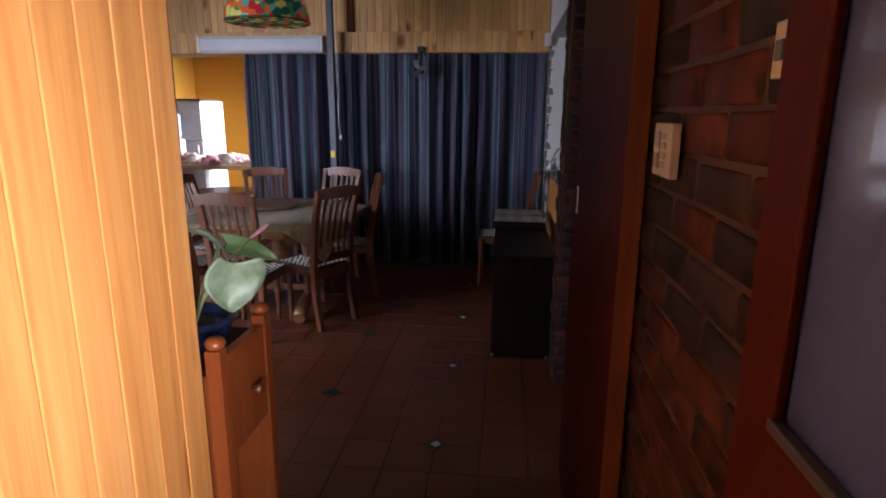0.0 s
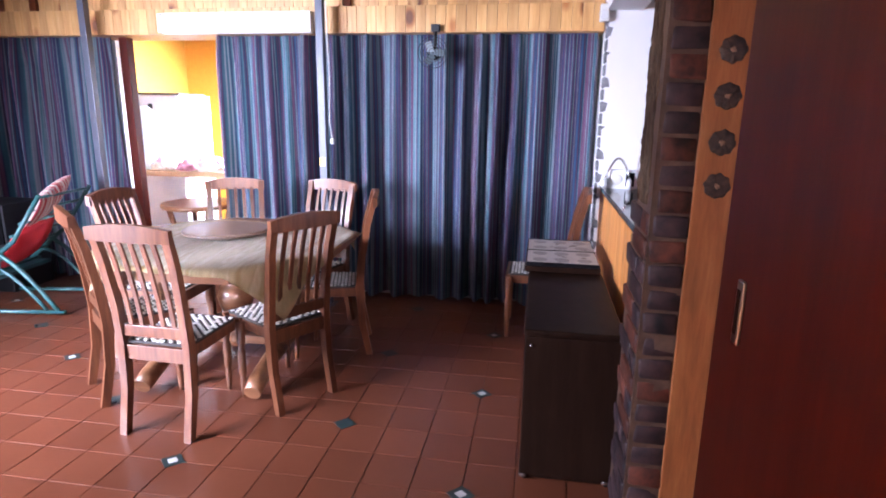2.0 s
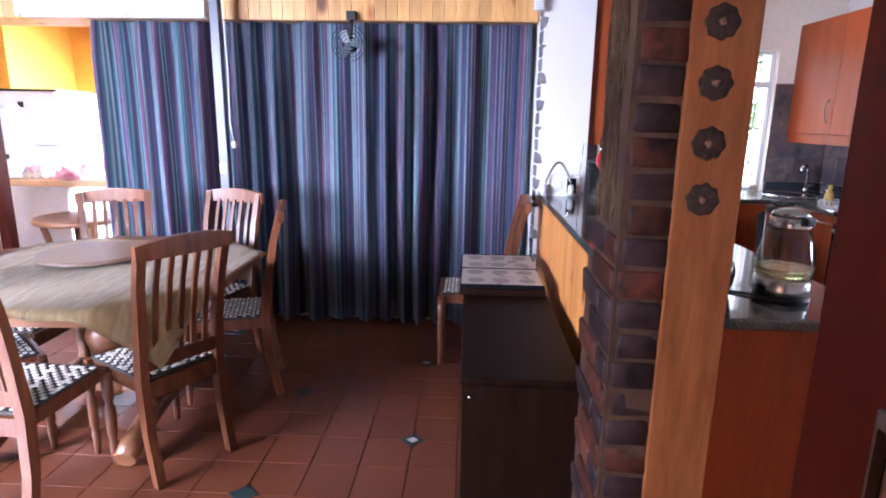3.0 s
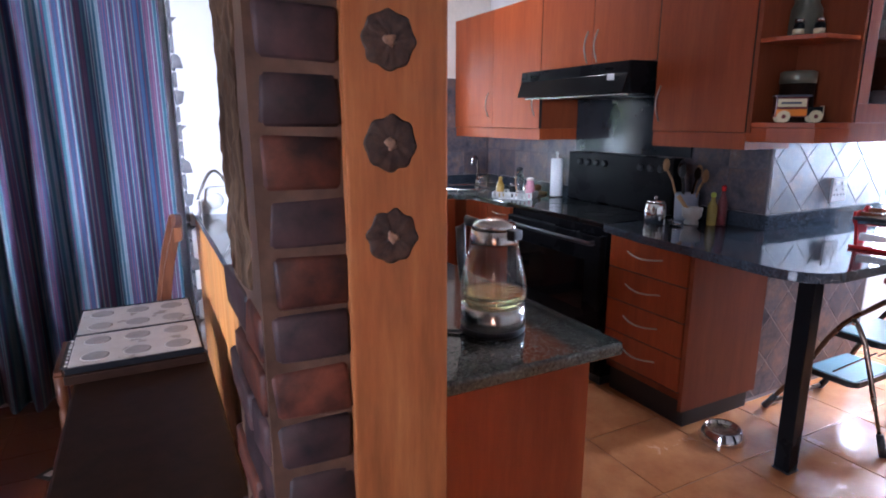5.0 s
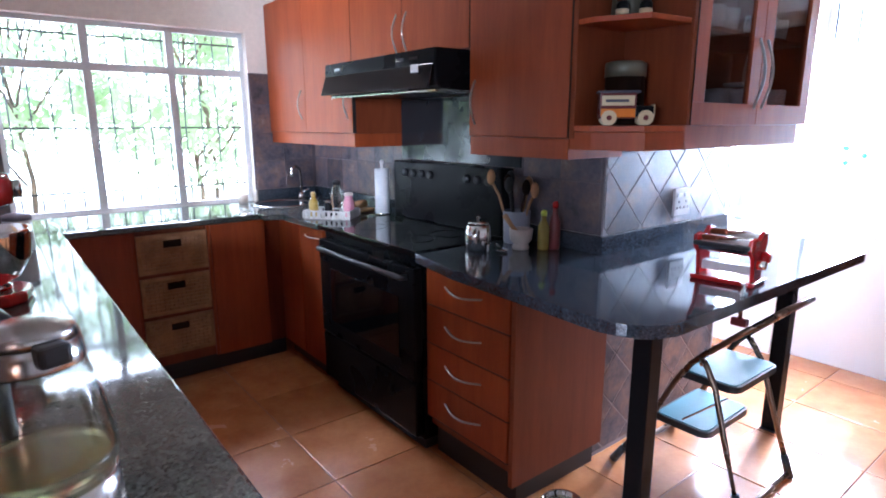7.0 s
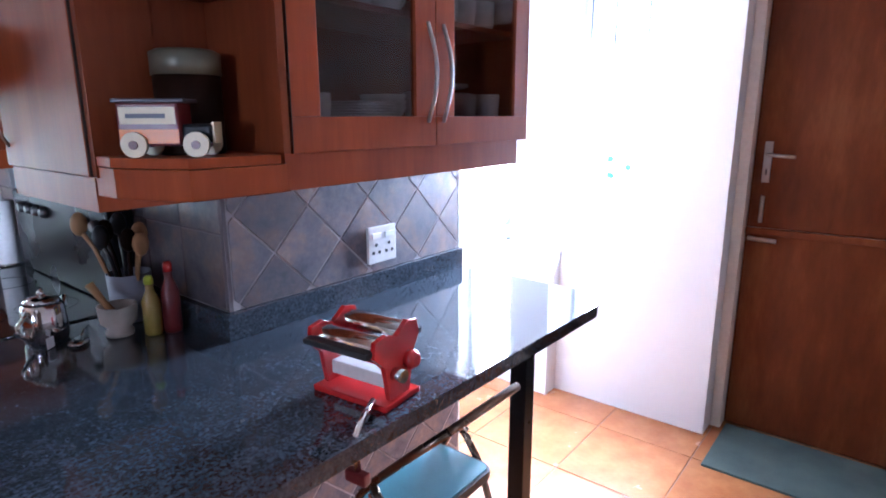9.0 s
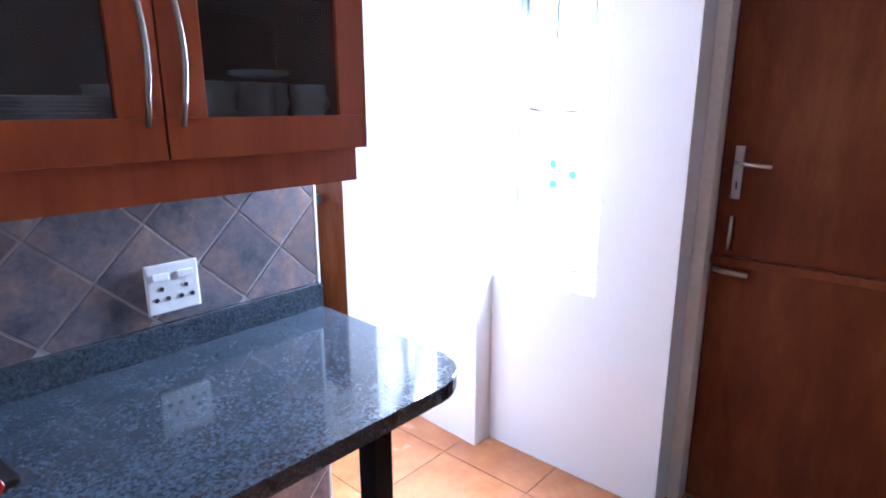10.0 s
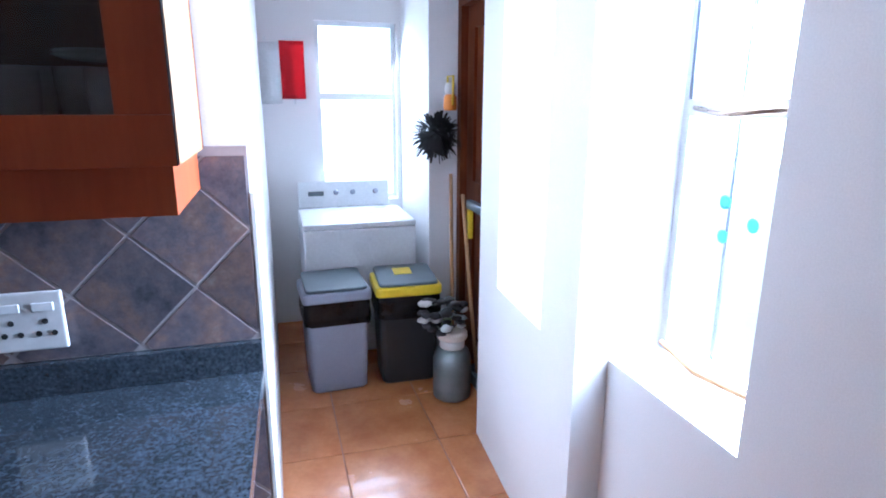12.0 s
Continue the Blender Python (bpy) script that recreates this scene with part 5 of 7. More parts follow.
dw = thing("drawer_unit", "cherry four-drawer base unit with bowed chrome handles", "drawers", (0, 0, 0))
for k in range(4):
    z0 = 0.19 + 0.168 * k
    d = part("drawer", box(3.455, 3.476, 5.40, 5.885, z0, z0 + 0.162, 0.002), M_CHERRY, dw)
    part("edging", box(3.4545, 3.4765, 5.398, 5.887, z0 - 0.003, z0 - 0.0005), M_EDGING, d)
    bow_handle(d, (3.455, 5.545, z0 + 0.095), (3.455, 5.765, z0 + 0.095), (-0.028, 0, -0.012))
part("side_panel", box(3.458, 3.985, 5.372, 5.394, 0.10, 0.872), M_CHERRY_SHADE, dw)
part("body", box(3.48, 3.97, 5.398, 5.885, 0.14, 0.87), M_CHERRY_SHADE, dw)
part("plinth", box(3.51, 3.97, 5.40, 5.885, 0.0, 0.14), M_EDGING, dw)
cnt = [(3.40, 5.885), (3.355, 5.60), (3.325, 5.0)] + [(3.325 + 0.16 - 0.16 * math.cos(radians(a)), 4.945 - 0.16 * math.sin(radians(a))) for a in range(0, 91, 10)] + \
      [(4.82, 4.765)] + [(4.82 + 0.14 * math.sin(radians(a)), 4.905 - 0.14 * math.cos(radians(a))) for a in range(10, 91, 10)] + [(4.972, 5.30), (4.978, 5.418), (3.976, 5.418), (3.976, 5.885)]
built("counter_breakfast", slab(cnt, 0.872, 0.91, 0.004), M_GRANITE_SKYLIT, "polished dark granite breakfast counter with rounded corners")
built("upstand", boxes((3.955, 4.978, 5.398, 5.427, 0.911, 0.982), (3.953, 3.973, 5.427, 5.88, 0.911, 0.982), (3.955, 3.973, 6.79, 7.905, 0.911, 0.982), (3.53, 3.955, 7.905, 7.926, 0.911, 0.982)), M_GRANITE_SKYLIT, "dark granite upstand")
for k, (x, y) in enumerate(((3.62, 4.965), (4.86, 5.04))):
    lg = thing("counter_leg", "black square steel leg under the breakfast counter", "leg", (x, y, 0), 0, "counter legs")
    part("post", box(-0.032, 0.032, -0.032, 0.032, 0.005, 0.868, 0.004), M_BLACK, lg)
    part("foot", box(-0.036, 0.036, -0.036, 0.036, 0, 0.005), M_BLACK_SOFT, lg)
    part("flange", box(-0.06, 0.06, -0.06, 0.06, 0.866, 0.8715), M_BLACK_SOFT, lg)

stove = thing("stove", "freestanding black electric stove with a glass hob", "stove", (0, 0, 0))
part("body", box(3.45, 3.965, 5.90, 6.765, 0.06, 0.885), M_BLACK, stove)
part("hob", box(3.405, 3.965, 5.895, 6.77, 0.887, 0.915, 0.006), M_BLACKGLASS, stove, "glossy black glass hob")
od = part("oven_door", box(3.405, 3.448, 5.905, 6.76, 0.34, 0.84, 0.008), M_BLACK, stove)
part("window", box(3.4015, 3.405, 6.02, 6.64, 0.42, 0.70), M_BLACKGLASS, od)
part("door_handle", tube([(3.40, 5.95, 0.80), (3.37, 5.96, 0.80), (3.365, 6.33, 0.80), (3.37, 6.70, 0.80), (3.40, 6.71, 0.80)], 0.013), M_BLACK_SOFT, od)
part("warming_drawer", box(3.41, 3.448, 5.905, 6.76, 0.08, 0.33, 0.006), M_BLACK, stove)
part("kick", box(3.47, 3.9, 5.92, 6.74, 0.0, 0.06), M_BLACK_SOFT, stove)
bg = box(3.885, 3.962, 5.90, 6.765, 0.917, 1.225, 0.008)
part("backguard", bg, M_BLACK, stove)
for k in range(4):
    for y0 in (5.98, 6.42):
        if k < 3 or y0 > 6:
            part("knob", lathe([(0.021, 0.0), (0.021, -0.012), (0.014, -0.022)], 18, axis="x", at=(3.885, y0 + 0.075 * k, 1.165)), M_BLACK_SOFT, stove)
for k in range(4):
    part("hob_ring", tube([((3.57 if k % 2 else 3.76) + 0.085 * math.cos(a * math.pi / 16), (6.12 if k < 2 else 6.52) + 0.085 * math.sin(a * math.pi / 16), 0.9150) for a in range(32)], 0.0008, 4, closed=True), M_BLACK, stove)

hood = thing("cooker_hood", "black slimline cooker hood over the stove", "cooker hood", (0, 0, 0))
bm = bmesh.new()
prof = [(3.97, 1.555), (3.52, 1.555), (3.505, 1.575), (3.49, 1.655), (3.495, 1.71), (3.97, 1.71)]
lo = [bm.verts.new((x, 5.872, z)) for x, z in prof]
hi = [bm.verts.new((x, 6.78, z)) for x, z in prof]
bm.faces.new(lo), bm.faces.new(hi[::-1])
for i in range(6):
    bm.faces.new((lo[i], hi[i], hi[(i + 1) % 6], lo[(i + 1) % 6]))
bmesh.ops.recalc_face_normals(bm, faces=bm.faces[:])
bmesh.ops.bevel(bm, geom=bm.edges[:], offset=0.004, segments=2, affect='EDGES')
part("shell", bm, M_BLACK, hood)
vis = box(-0.004, 0.004, 5.88, 6.77, -0.05, 0.045, 0.002)
vis.transform(pose(3.478, 0, 1.607, 0, 18, 0))
part("visor", vis, M_SMOKED, hood, "smoked hinged visor")
part("label", box(3.468, 3.4685, 5.95, 6.0, 1.62, 1.65), M_CHINA, hood, "small white sticker")
for y in (5.98, 6.08, 6.62):
    part("slot", box(3.4895, 3.492, y, y + 0.06, 1.672, 1.684), M_BLACKGLASS, hood)
part("lip", box(3.515, 3.53, 5.9, 6.76, 1.548, 1.556), M_STEEL, hood)

single("splashback", box(3.962, 3.9715, 5.862, 6.795, 1.228, 1.552, 0.001), M_TILEGLASS, "black glass splashback panel between the stove and the hood", "splashback")

# upper cabinets
TOP = 2.18


def upper_cabinet(label, y0, y1, z0, doors, handle_y, handle_z=1.45, pelmet=True):
    c = thing("wall_cabinet", label, "cabinet", (0, 0, 0), 0, "wall cabinets")
    part("body", box(3.675, 3.972, y0, y1, z0, TOP, 0.0), M_CHERRY_SHADE, c)
    step = (y1 - y0) / doors
    for k in range(doors):
        d = part("door", box(3.653, 3.673, y0 + k * step + 0.002, y0 + (k + 1) * step - 0.002, z0 + 0.002, TOP, 0.002), M_CHERRY, c)
        part("edging", box(3.655, 3.674, y0 + k * step, y0 + k * step + 0.002, z0 + 0.002, TOP), M_EDGING, d)
        hy = handle_y[k]
        bow_handle(d, (3.653, hy, handle_z), (3.653, hy, handle_z + 0.17), (-0.026, 0, 0))
    if pelmet:
        part("pelmet", box(3.662, 3.97, y0, y1, z0 - 0.072, z0 - 0.001), M_CHERRY, c)
    return c


upper_cabinet("tall cherry wall cabinet with two plain doors by the window", 6.80, 7.925, 1.372, 2, (6.85, 7.42))
upper_cabinet("short cherry wall cabinet over the cooker hood", 5.858, 6.797, 1.715, 2, (6.29, 6.37), 1.74, False)
upper_cabinet("tall cherry wall cabinet with one plain door beside the hood", 5.345, 5.855, 1.372, 1, (5.82,), 1.42)

cs = thing("corner_shelf", "open cherry corner shelf unit with angled front", "shelf", (0, 0, 0))
outline = [(3.662, 5.325), (3.662, 5.262), (3.735, 5.105), (3.924, 5.083), (3.924, 5.327)]
for z0, z1 in ((1.395, 1.415), (1.735, 1.752), (2.15, 2.17)):
    part("shelf_board", slab(outline, z0, z1, 0.002), M_CHERRY, cs)
part("back_panel", box(3.945, 3.960, 5.345, 5.42, 1.416, 2.15), M_CHERRY_SHADE, cs)
part("back_panel", box(3.801, 3.924, 5.328, 5.3425, 1.416, 2.149), M_CHERRY_SHADE, cs)
part("side_panel", box(3.66, 3.80, 5.325, 5.3445, 1.372, 2.17), M_CHERRY_SHADE, cs)
part("side_panel", box(3.925, 3.9435, 5.074, 5.345, 1.416, 2.15), M_CHERRY_SHADE, cs)
part("pelmet", slab([(3.664, 5.343), (3.664, 5.256), (3.732, 5.098), (3.943, 5.085), (3.943, 5.42), (3.972, 5.42)], 1.335, 1.394, 0.002), M_CHERRY, cs)

gc = thing("glass_cabinet", "cherry wall cabinet with two glazed doors and crockery inside", "cabinet", (0, 0, 0))
GX0, GX1, GY, GZ = 3.946, 4.893, 5.072, 1.416
part("back", box(GX0, GX1, 5.405, 5.426, GZ, TOP), M_CHERRY_SHADE, gc)
part("bottom", box(GX0, GX1 - 0.002, GY + 0.022, 5.404, GZ, GZ + 0.058), M_CHERRY_SHADE, gc)
part("top", box(GX0, GX1 - 0.002, GY + 0.022, 5.404, TOP - 0.018, TOP), M_CHERRY_SHADE, gc)
part("shelf", box(GX0 + 0.02, GX1 - 0.02, GY + 0.035, 5.404, 1.735, 1.75), M_CHERRY_SHADE, gc)
part("side", box(GX0, GX0 + 0.018, GY + 0.022, 5.404, GZ + 0.018, TOP - 0.018), M_CHERRY_SHADE, gc)
part("side", box(GX1 - 0.018, GX1, GY + 0.022, 5.404, GZ, TOP), M_TAN, gc, "pale side panel")
for k in range(2):
    a, b = GX0 + 0.4745 * k + 0.002, GX0 + 0.4745 * (k + 1) - 0.002
    d = part("door", box(a, b, GY, GY + 0.020, GZ - 0.001, GZ + 0.075, 0.001), M_CHERRY, gc)
    part("rail", box(a, b, GY, GY + 0.020, TOP - 0.075, TOP, 0.001), M_CHERRY, d)
    part("stile", box(a, a + 0.078, GY, GY + 0.020, GZ + 0.0752, TOP - 0.0752, 0.001), M_CHERRY, d)
    part("stile", box(b - 0.078, b, GY, GY + 0.020, GZ + 0.0752, TOP - 0.0752, 0.001), M_CHERRY, d)
    part("edging", box((a if k == 0 else b - 0.0015), (a + 0.0015 if k == 0 else b), GY - 0.0006, GY + 0.021, GZ, TOP), M_EDGING, d)
    gl = part("pane", box(a + 0.078, b - 0.078, GY + 0.008, GY + 0.012, GZ + 0.075, TOP - 0.075), M_CABGLASS, d)
    gl.visible_shadow = False
    hx = b - 0.03 if k == 0 else a + 0.03
    bow_handle(d, (hx, GY, GZ + 0.06), (hx, GY, GZ + 0.31), (0, -0.03, 0), 0.0055)
# Added dark sheet that shades the inner face of the pale side panel.
part("side_lining", box(GX1 - 0.0215, GX1 - 0.0185, GY + 0.024, 5.403, GZ + 0.059, TOP - 0.019), M_CHERRY_SHADE, gc)
part("pelmet", box(GX0, GX1 - 0.012, GY + 0.028, 5.41, 1.335, 1.414), M_CHERRY, gc)

cw = thing("west_wall_cabinet", "cherry wall cabinet at the end of the bar wall", "cabinet", (0, 0, 0), 0, "wall cabinets")
part("body", box(1.832, 2.03, 6.70, 7.40, 1.372, TOP), M_CHERRY, cw)
part("pelmet", box(1.835, 2.02, 6.71, 7.40, 1.30, 1.370), M_CHERRY, cw)
part("door", box(2.031, 2.05, 6.70, 7.40, 1.374, TOP, 0.002), M_CHERRY, cw)

# crockery


def mug_mesh():
    bm = lathe([(0.028, 0), (0.036, 0.004), (0.041, 0.05), (0.042, 0.085), (0.039, 0.085), (0.036, 0.02)], 20)
    return tube(arc((0.040, 0, 0.07), (0.038, 0, 0.02), (0.028, 0, 0), 9), 0.005, 6, bm)


def cup(label, at, turn, scale=1.0):
    ob = single("cup", mug_mesh(), M_CHINA, label, "cup", at, turn, "crockery in the cabinet")
    ob.scale = (scale,) * 3


ZS = GZ + 0.0585
for k, (x, y, t, s) in enumerate(((4.05, 5.25, 30, 0.9), (4.12, 5.20, 200, 0.85), (4.60, 5.22, 10, 1.0), (4.66, 5.16, 150, 0.95), (4.74, 5.24, 20, 1.05), (4.80, 5.17, 10, 1.0), (4.63, 5.32, 30, 1.1), (4.72, 5.33, 0, 1.1))):
    cup("white china teacup in the glazed cabinet", (x, y, ZS), t, s)
for k, (x, t) in enumerate(((4.06, 15), (4.15, 170), (4.25, 10), (4.36, 0), (4.60, 170), (4.69, 10), (4.79, 0))):
    cup("white china mug on the upper shelf of the glazed cabinet", (x, 5.19, 1.7505), t, 1.05)
for k in range(7):
    single("plate", lathe([(0.05, 0), (0.075, 0.003), (0.108, 0.010), (0.106, 0.013), (0.07, 0.006)], 28), M_CHINA, "white china plate stacked in the glazed cabinet", "plate", (4.29, 5.24, ZS + 0.007 * k), 0, "crockery in the cabinet")
for k in range(3):
    single("bowl", lathe([(0.03, 0), (0.05, 0.012), (0.07, 0.045), (0.066, 0.046), (0.03, 0.006)], 24), M_CHINA, "white china bowl in the glazed cabinet", "bowl", (4.42, 5.27, ZS + 0.016 * k), 0, "crockery in the cabinet")
for k in range(4):
    single("saucer", lathe([(0.03, 0), (0.055, 0.003), (0.075, 0.010), (0.073, 0.012), (0.03, 0.004)], 24), M_CHINA, "white china saucer in the glazed cabinet", "saucer", (4.755, 5.30, ZS + 0.09 + 0.006 * k) if k > 1 else (4.55, 5.19, ZS + 0.006 * k), 0, "crockery in the cabinet")

# toy car and tins on the corner shelf
car = thing("toy_van", "small tin model of an old delivery van in maroon and cream", "toy car", (3.758, 5.190, 1.4155), -47)
part("box_body", box(-0.075, 0.02, -0.03, 0.03, 0.018, 0.085, 0.004), M_MAROON, car)
part("side_sign", box(-0.070, 0.015, -0.0312, -0.0300, 0.052, 0.078), M_CREAMPAINT, car, "pale sign panel")
part("sign_line", box(-0.060, 0.0, -0.0318, -0.0312, 0.061, 0.068), M_GREYPAINT, car)
part("side_band", box(-0.072, 0.018, -0.0312, -0.0300, 0.022, 0.044), M_ORANGEP, car)
part("roof", box(-0.080, 0.03, -0.033, 0.033, 0.085, 0.091, 0.002), M_GREYPAINT, car)
part("bonnet", box(0.02, 0.068, -0.022, 0.022, 0.022, 0.052, 0.005), M_BLACK, car)
part("grille", box(0.066, 0.070, -0.02, 0.02, 0.022, 0.055), M_CREAMPAINT, car)
for x in (-0.05, 0.045):
    for s in (-1, 1):
        w = part("wheel", lathe([(0.020, -0.004), (0.020, 0.004)], 20, axis="y", at=(x, s * 0.034, 0.020)), M_CREAMPAINT, car)
        part("hub", lathe([(0.007, -0.006), (0.007, 0.006)], 10, axis="y", at=(x, s * 0.034, 0.020)), M_MAROON, w)
car.scale = (1.2, 1.2, 1.2)
tin = thing("storage_tin", "dark green round tin with a lid on the corner shelf", "tin", (3.828, 5.252, 1.4155))
tin.scale = (1.40, 1.40, 1.58)
part("body", lathe([(0.045, 0), (0.047, 0.004), (0.047, 0.10)], 24), M_CHEST, tin, "dark brown printed body")
part("lid", lathe([(0.049, 0.10), (0.049, 0.128), (0.04, 0.132)], 24), M_TINGREEN, tin)
for k, (x, y) in enumerate(((3.80, 5.26), (3.85, 5.205))):
    j = thing("spice_jar", "small dark spice jar with a pale label", "jar", (x, y, 1.7525), 0, "spice jars")
    part("glass", lathe([(0.020, 0), (0.021, 0.05), (0.016, 0.06)], 16), M_BLACK, j)
    part("label", lathe([(0.0213, 0.015), (0.0213, 0.035)], 16), M_CREAMPAINT, j)
    part("lid", lathe([(0.018, 0.06), (0.018, 0.075)], 16), M_STEEL, j)
single("ceramic_jar", lathe([(0.05, 0), (0.065, 0.03), (0.06, 0.12), (0.045, 0.15), (0.05, 0.16)], 24), M_TINGREEN, "dark glazed storage jar on the upper corner shelf", "jar", (3.885, 5.29, 1.7525))

# things on the peninsula
kt = thing("glass_kettle", "glass electric kettle with steel base, half full of lemon water", "kettle", (2.10, 4.875, 0.911))
part("base", lathe([(0.078, 0), (0.082, 0.006), (0.08, 0.016)], 36), M_BLACK_SOFT, kt)
part("collar", lathe([(0.079, 0.017), (0.081, 0.02), (0.079, 0.068), (0.074, 0.07)], 40), M_STEEL, kt, "brushed steel collar")
part("jug", lathe([(0.075, 0.071), (0.083, 0.09), (0.082, 0.12), (0.070, 0.18), (0.058, 0.225), (0.0565, 0.225), (0.0685, 0.18), (0.0805, 0.12), (0.0815, 0.09), (0.073, 0.0725)], 40), M_JUGGLASS, kt)
part("water", lathe([(0.0725, 0.073), (0.0800, 0.088), (0.0795, 0.102)], 40), M_LEMON, kt, "cloudy yellow lemon water")
part("band", lathe([(0.059, 0.225), (0.060, 0.228), (0.056, 0.256), (0.05, 0.258)], 36), M_STEEL, kt)
part("lid", lathe([(0.056, 0.258), (0.05, 0.272), (0.02, 0.281), (0.005, 0.282)], 36), M_STEEL, kt)
part("spout", box(0.04, 0.072, -0.018, 0.018, 0.236, 0.262, 0.006), M_BLACK_SOFT, kt)
hd = tube([(-0.05, 0, 0.262), (-0.085, 0, 0.268), (-0.108, 0, 0.245), (-0.105, 0, 0.17), (-0.098, 0, 0.11), (-0.086, 0, 0.085)], [0.013, 0.014, 0.014, 0.012, 0.011, 0.010], 10)
part("handle", hd, M_BLACK_SOFT, kt)
kt.matrix_basis = pose(2.10, 4.875, 0.911, 0, 0, -70)
cable = single("power_cord", tube([(2.02, 4.88, 0.916), (1.97, 4.92, 0.915), (1.90, 4.98, 0.916), (1.86, 5.08, 0.915), (1.90, 5.16, 0.916), (1.98, 5.14, 0.918), (1.97, 5.06, 0.918), (1.88, 5.0, 0.924), (1.80, 4.98, 0.918)], 0.0048, 8), M_BLACK_SOFT, "black power cord looping over the counter", "cord")
dm = thing("egg_cooker", "steel dome appliance on a black base", "appliance", (1.865, 4.93, 0.911))
part("base", lathe([(0.085, 0), (0.095, 0.01), (0.105, 0.05), (0.104, 0.062)], 36), M_BLACK_SOFT, dm)
part("dome", lathe([(0.108, 0.063), (0.106, 0.085), (0.088, 0.125), (0.055, 0.150), (0.018, 0.160)], 40), M_STEEL, dm)

mx = thing("stand_mixer", "red enamelled stand mixer with a steel bowl", "mixer", (1.99, 6.16, 0.911), 0)
part("base", slab([(-0.16, -0.09), (-0.10, -0.11), (0.02, -0.08), (0.14, -0.10), (0.175, -0.05), (0.175, 0.05), (0.14, 0.10), (0.02, 0.08), (-0.10, 0.11), (-0.16, 0.09)], 0.0, 0.035, 0.012), M_RED, mx)
cl = bmesh.new()
prev = None
for z, cx, wx, wy in ((0.03, -0.09, 0.065, 0.062), (0.12, -0.085, 0.055, 0.052), (0.21, -0.085, 0.06, 0.055), (0.27, -0.08, 0.072, 0.06)):
    ring = [cl.verts.new((cx + wx * math.cos(a * math.pi / 10), wy * math.sin(a * math.pi / 10), z)) for a in range(20)]
    if prev:
        for k in range(20):
            f = cl.faces.new((prev[k], prev[(k + 1) % 20], ring[(k + 1) % 20], ring[k]))
            f.smooth = True
    prev = ring
cl.faces.new(prev)
part("column", cl, M_RED, mx)
hdm = lathe([(0.02, -0.19), (0.055, -0.175), (0.070, -0.13), (0.076, -0.04), (0.072, 0.06), (0.060, 0.13), (0.048, 0.165), (0.02, 0.172)], 28, axis="x")
bmesh.ops.scale(hdm, vec=(1, 0.95, 0.9), verts=hdm.verts[:])
bmesh.ops.translate(hdm, vec=(0, 0, 0.33), verts=hdm.verts[:])
part("head", hdm, M_RED, mx)
part("trim_band", box(-0.17, 0.13, -0.0745, 0.0745, 0.298, 0.312, 0.004), M_CHROME, mx, "chrome trim band")
part("hub", lathe([(0.022, 0.168), (0.026, 0.175), (0.026, 0.19), (0.01, 0.195)], 18, axis="x", at=(0, 0, 0.33)), M_CHROME, mx)
part("bowl", lathe([(0.045, 0.036), (0.05, 0.045), (0.04, 0.055), (0.075, 0.075), (0.105, 0.13), (0.112, 0.20), (0.114, 0.215), (0.109, 0.215), (0.10, 0.13), (0.06, 0.08)], 40, at=(0.085, 0, 0)), M_CHROME, mx, "polished steel bowl")
part("bowl_handle", tube(arc((0.06, -0.105, 0.18), (0.06, -0.095, 0.09), (-0.02, -0.05, 0), 9), 0.007), M_CHROME, mx)
part("beater_shaft", lathe([(0.018, 0.18), (0.018, 0.29)], 12, at=(0.085, 0, 0)), M_STEEL, mx)
mx.matrix_basis = pose(1.975, 6.16, 0.911, 0, 0, -12)
blend = thing("blender", "clear plastic blender jug beside the mixer", "blender", (1.90, 6.62, 0.911))
part("base", lathe([(0.07, 0), (0.08, 0.02), (0.06, 0.10)], 24), M_BLACK_SOFT, blend)
part("jug", lathe([(0.05, 0.10), (0.07, 0.28), (0.066, 0.28), (0.046, 0.105)], 24), M_GLASS, blend)
part("lid", lathe([(0.072, 0.28), (0.07, 0.30), (0.03, 0.31)], 24), M_BLACK_SOFT, blend)
cann = thing("canister", "white canister on the window counter", "canister", (2.16, 6.95, 0.911))
part("body", lathe([(0.045, 0), (0.05, 0.005), (0.05, 0.13)], 24), M_WHITE, cann)
part("lid", lathe([(0.052, 0.13), (0.05, 0.15), (0.015, 0.16)], 24), M_GREYBIN, cann)

# sink corner
snk = thing("sink", "round stainless sink set in the corner counter", "sink", (3.60, 7.66, 0.905))
part("rim", lathe([(0.175, 0.0052), (0.205, 0.0052), (0.205, 0.010), (0.178, 0.011), (0.17, 0.004), (0.16, -0.02)], 40), M_CHROME, snk)
tap = thing("sink_tap", "chrome swan-neck kitchen tap", "tap", (3.79, 7.79, 0.910))
part("base", lathe([(0.026, 0), (0.024, 0.03), (0.016, 0.05)], 20), M_CHROME, tap)
part("spout", tube([(0, 0, 0.04), (0, 0, 0.16), (-0.015, -0.015, 0.215), (-0.055, -0.05, 0.235), (-0.095, -0.085, 0.215), (-0.11, -0.10, 0.17)], 0.011, 10), M_CHROME, tap)
part("lever", tube([(0.0, 0.0, 0.05), (0.05, -0.02, 0.07)], 0.007), M_CHROME, tap)
cup2 = single("tumbler", lathe([(0.03, 0), (0.034, 0.06), (0.031, 0.06), (0.027, 0.004)], 20), M_SALMON, "small ceramic tumbler on the window ledge", "cup", (3.40, 7.84, 0.911))
tray = thing("condiment_tray", "white plastic tray holding bottles by the stove", "tray", (3.575, 6.93, 0.911), -50)
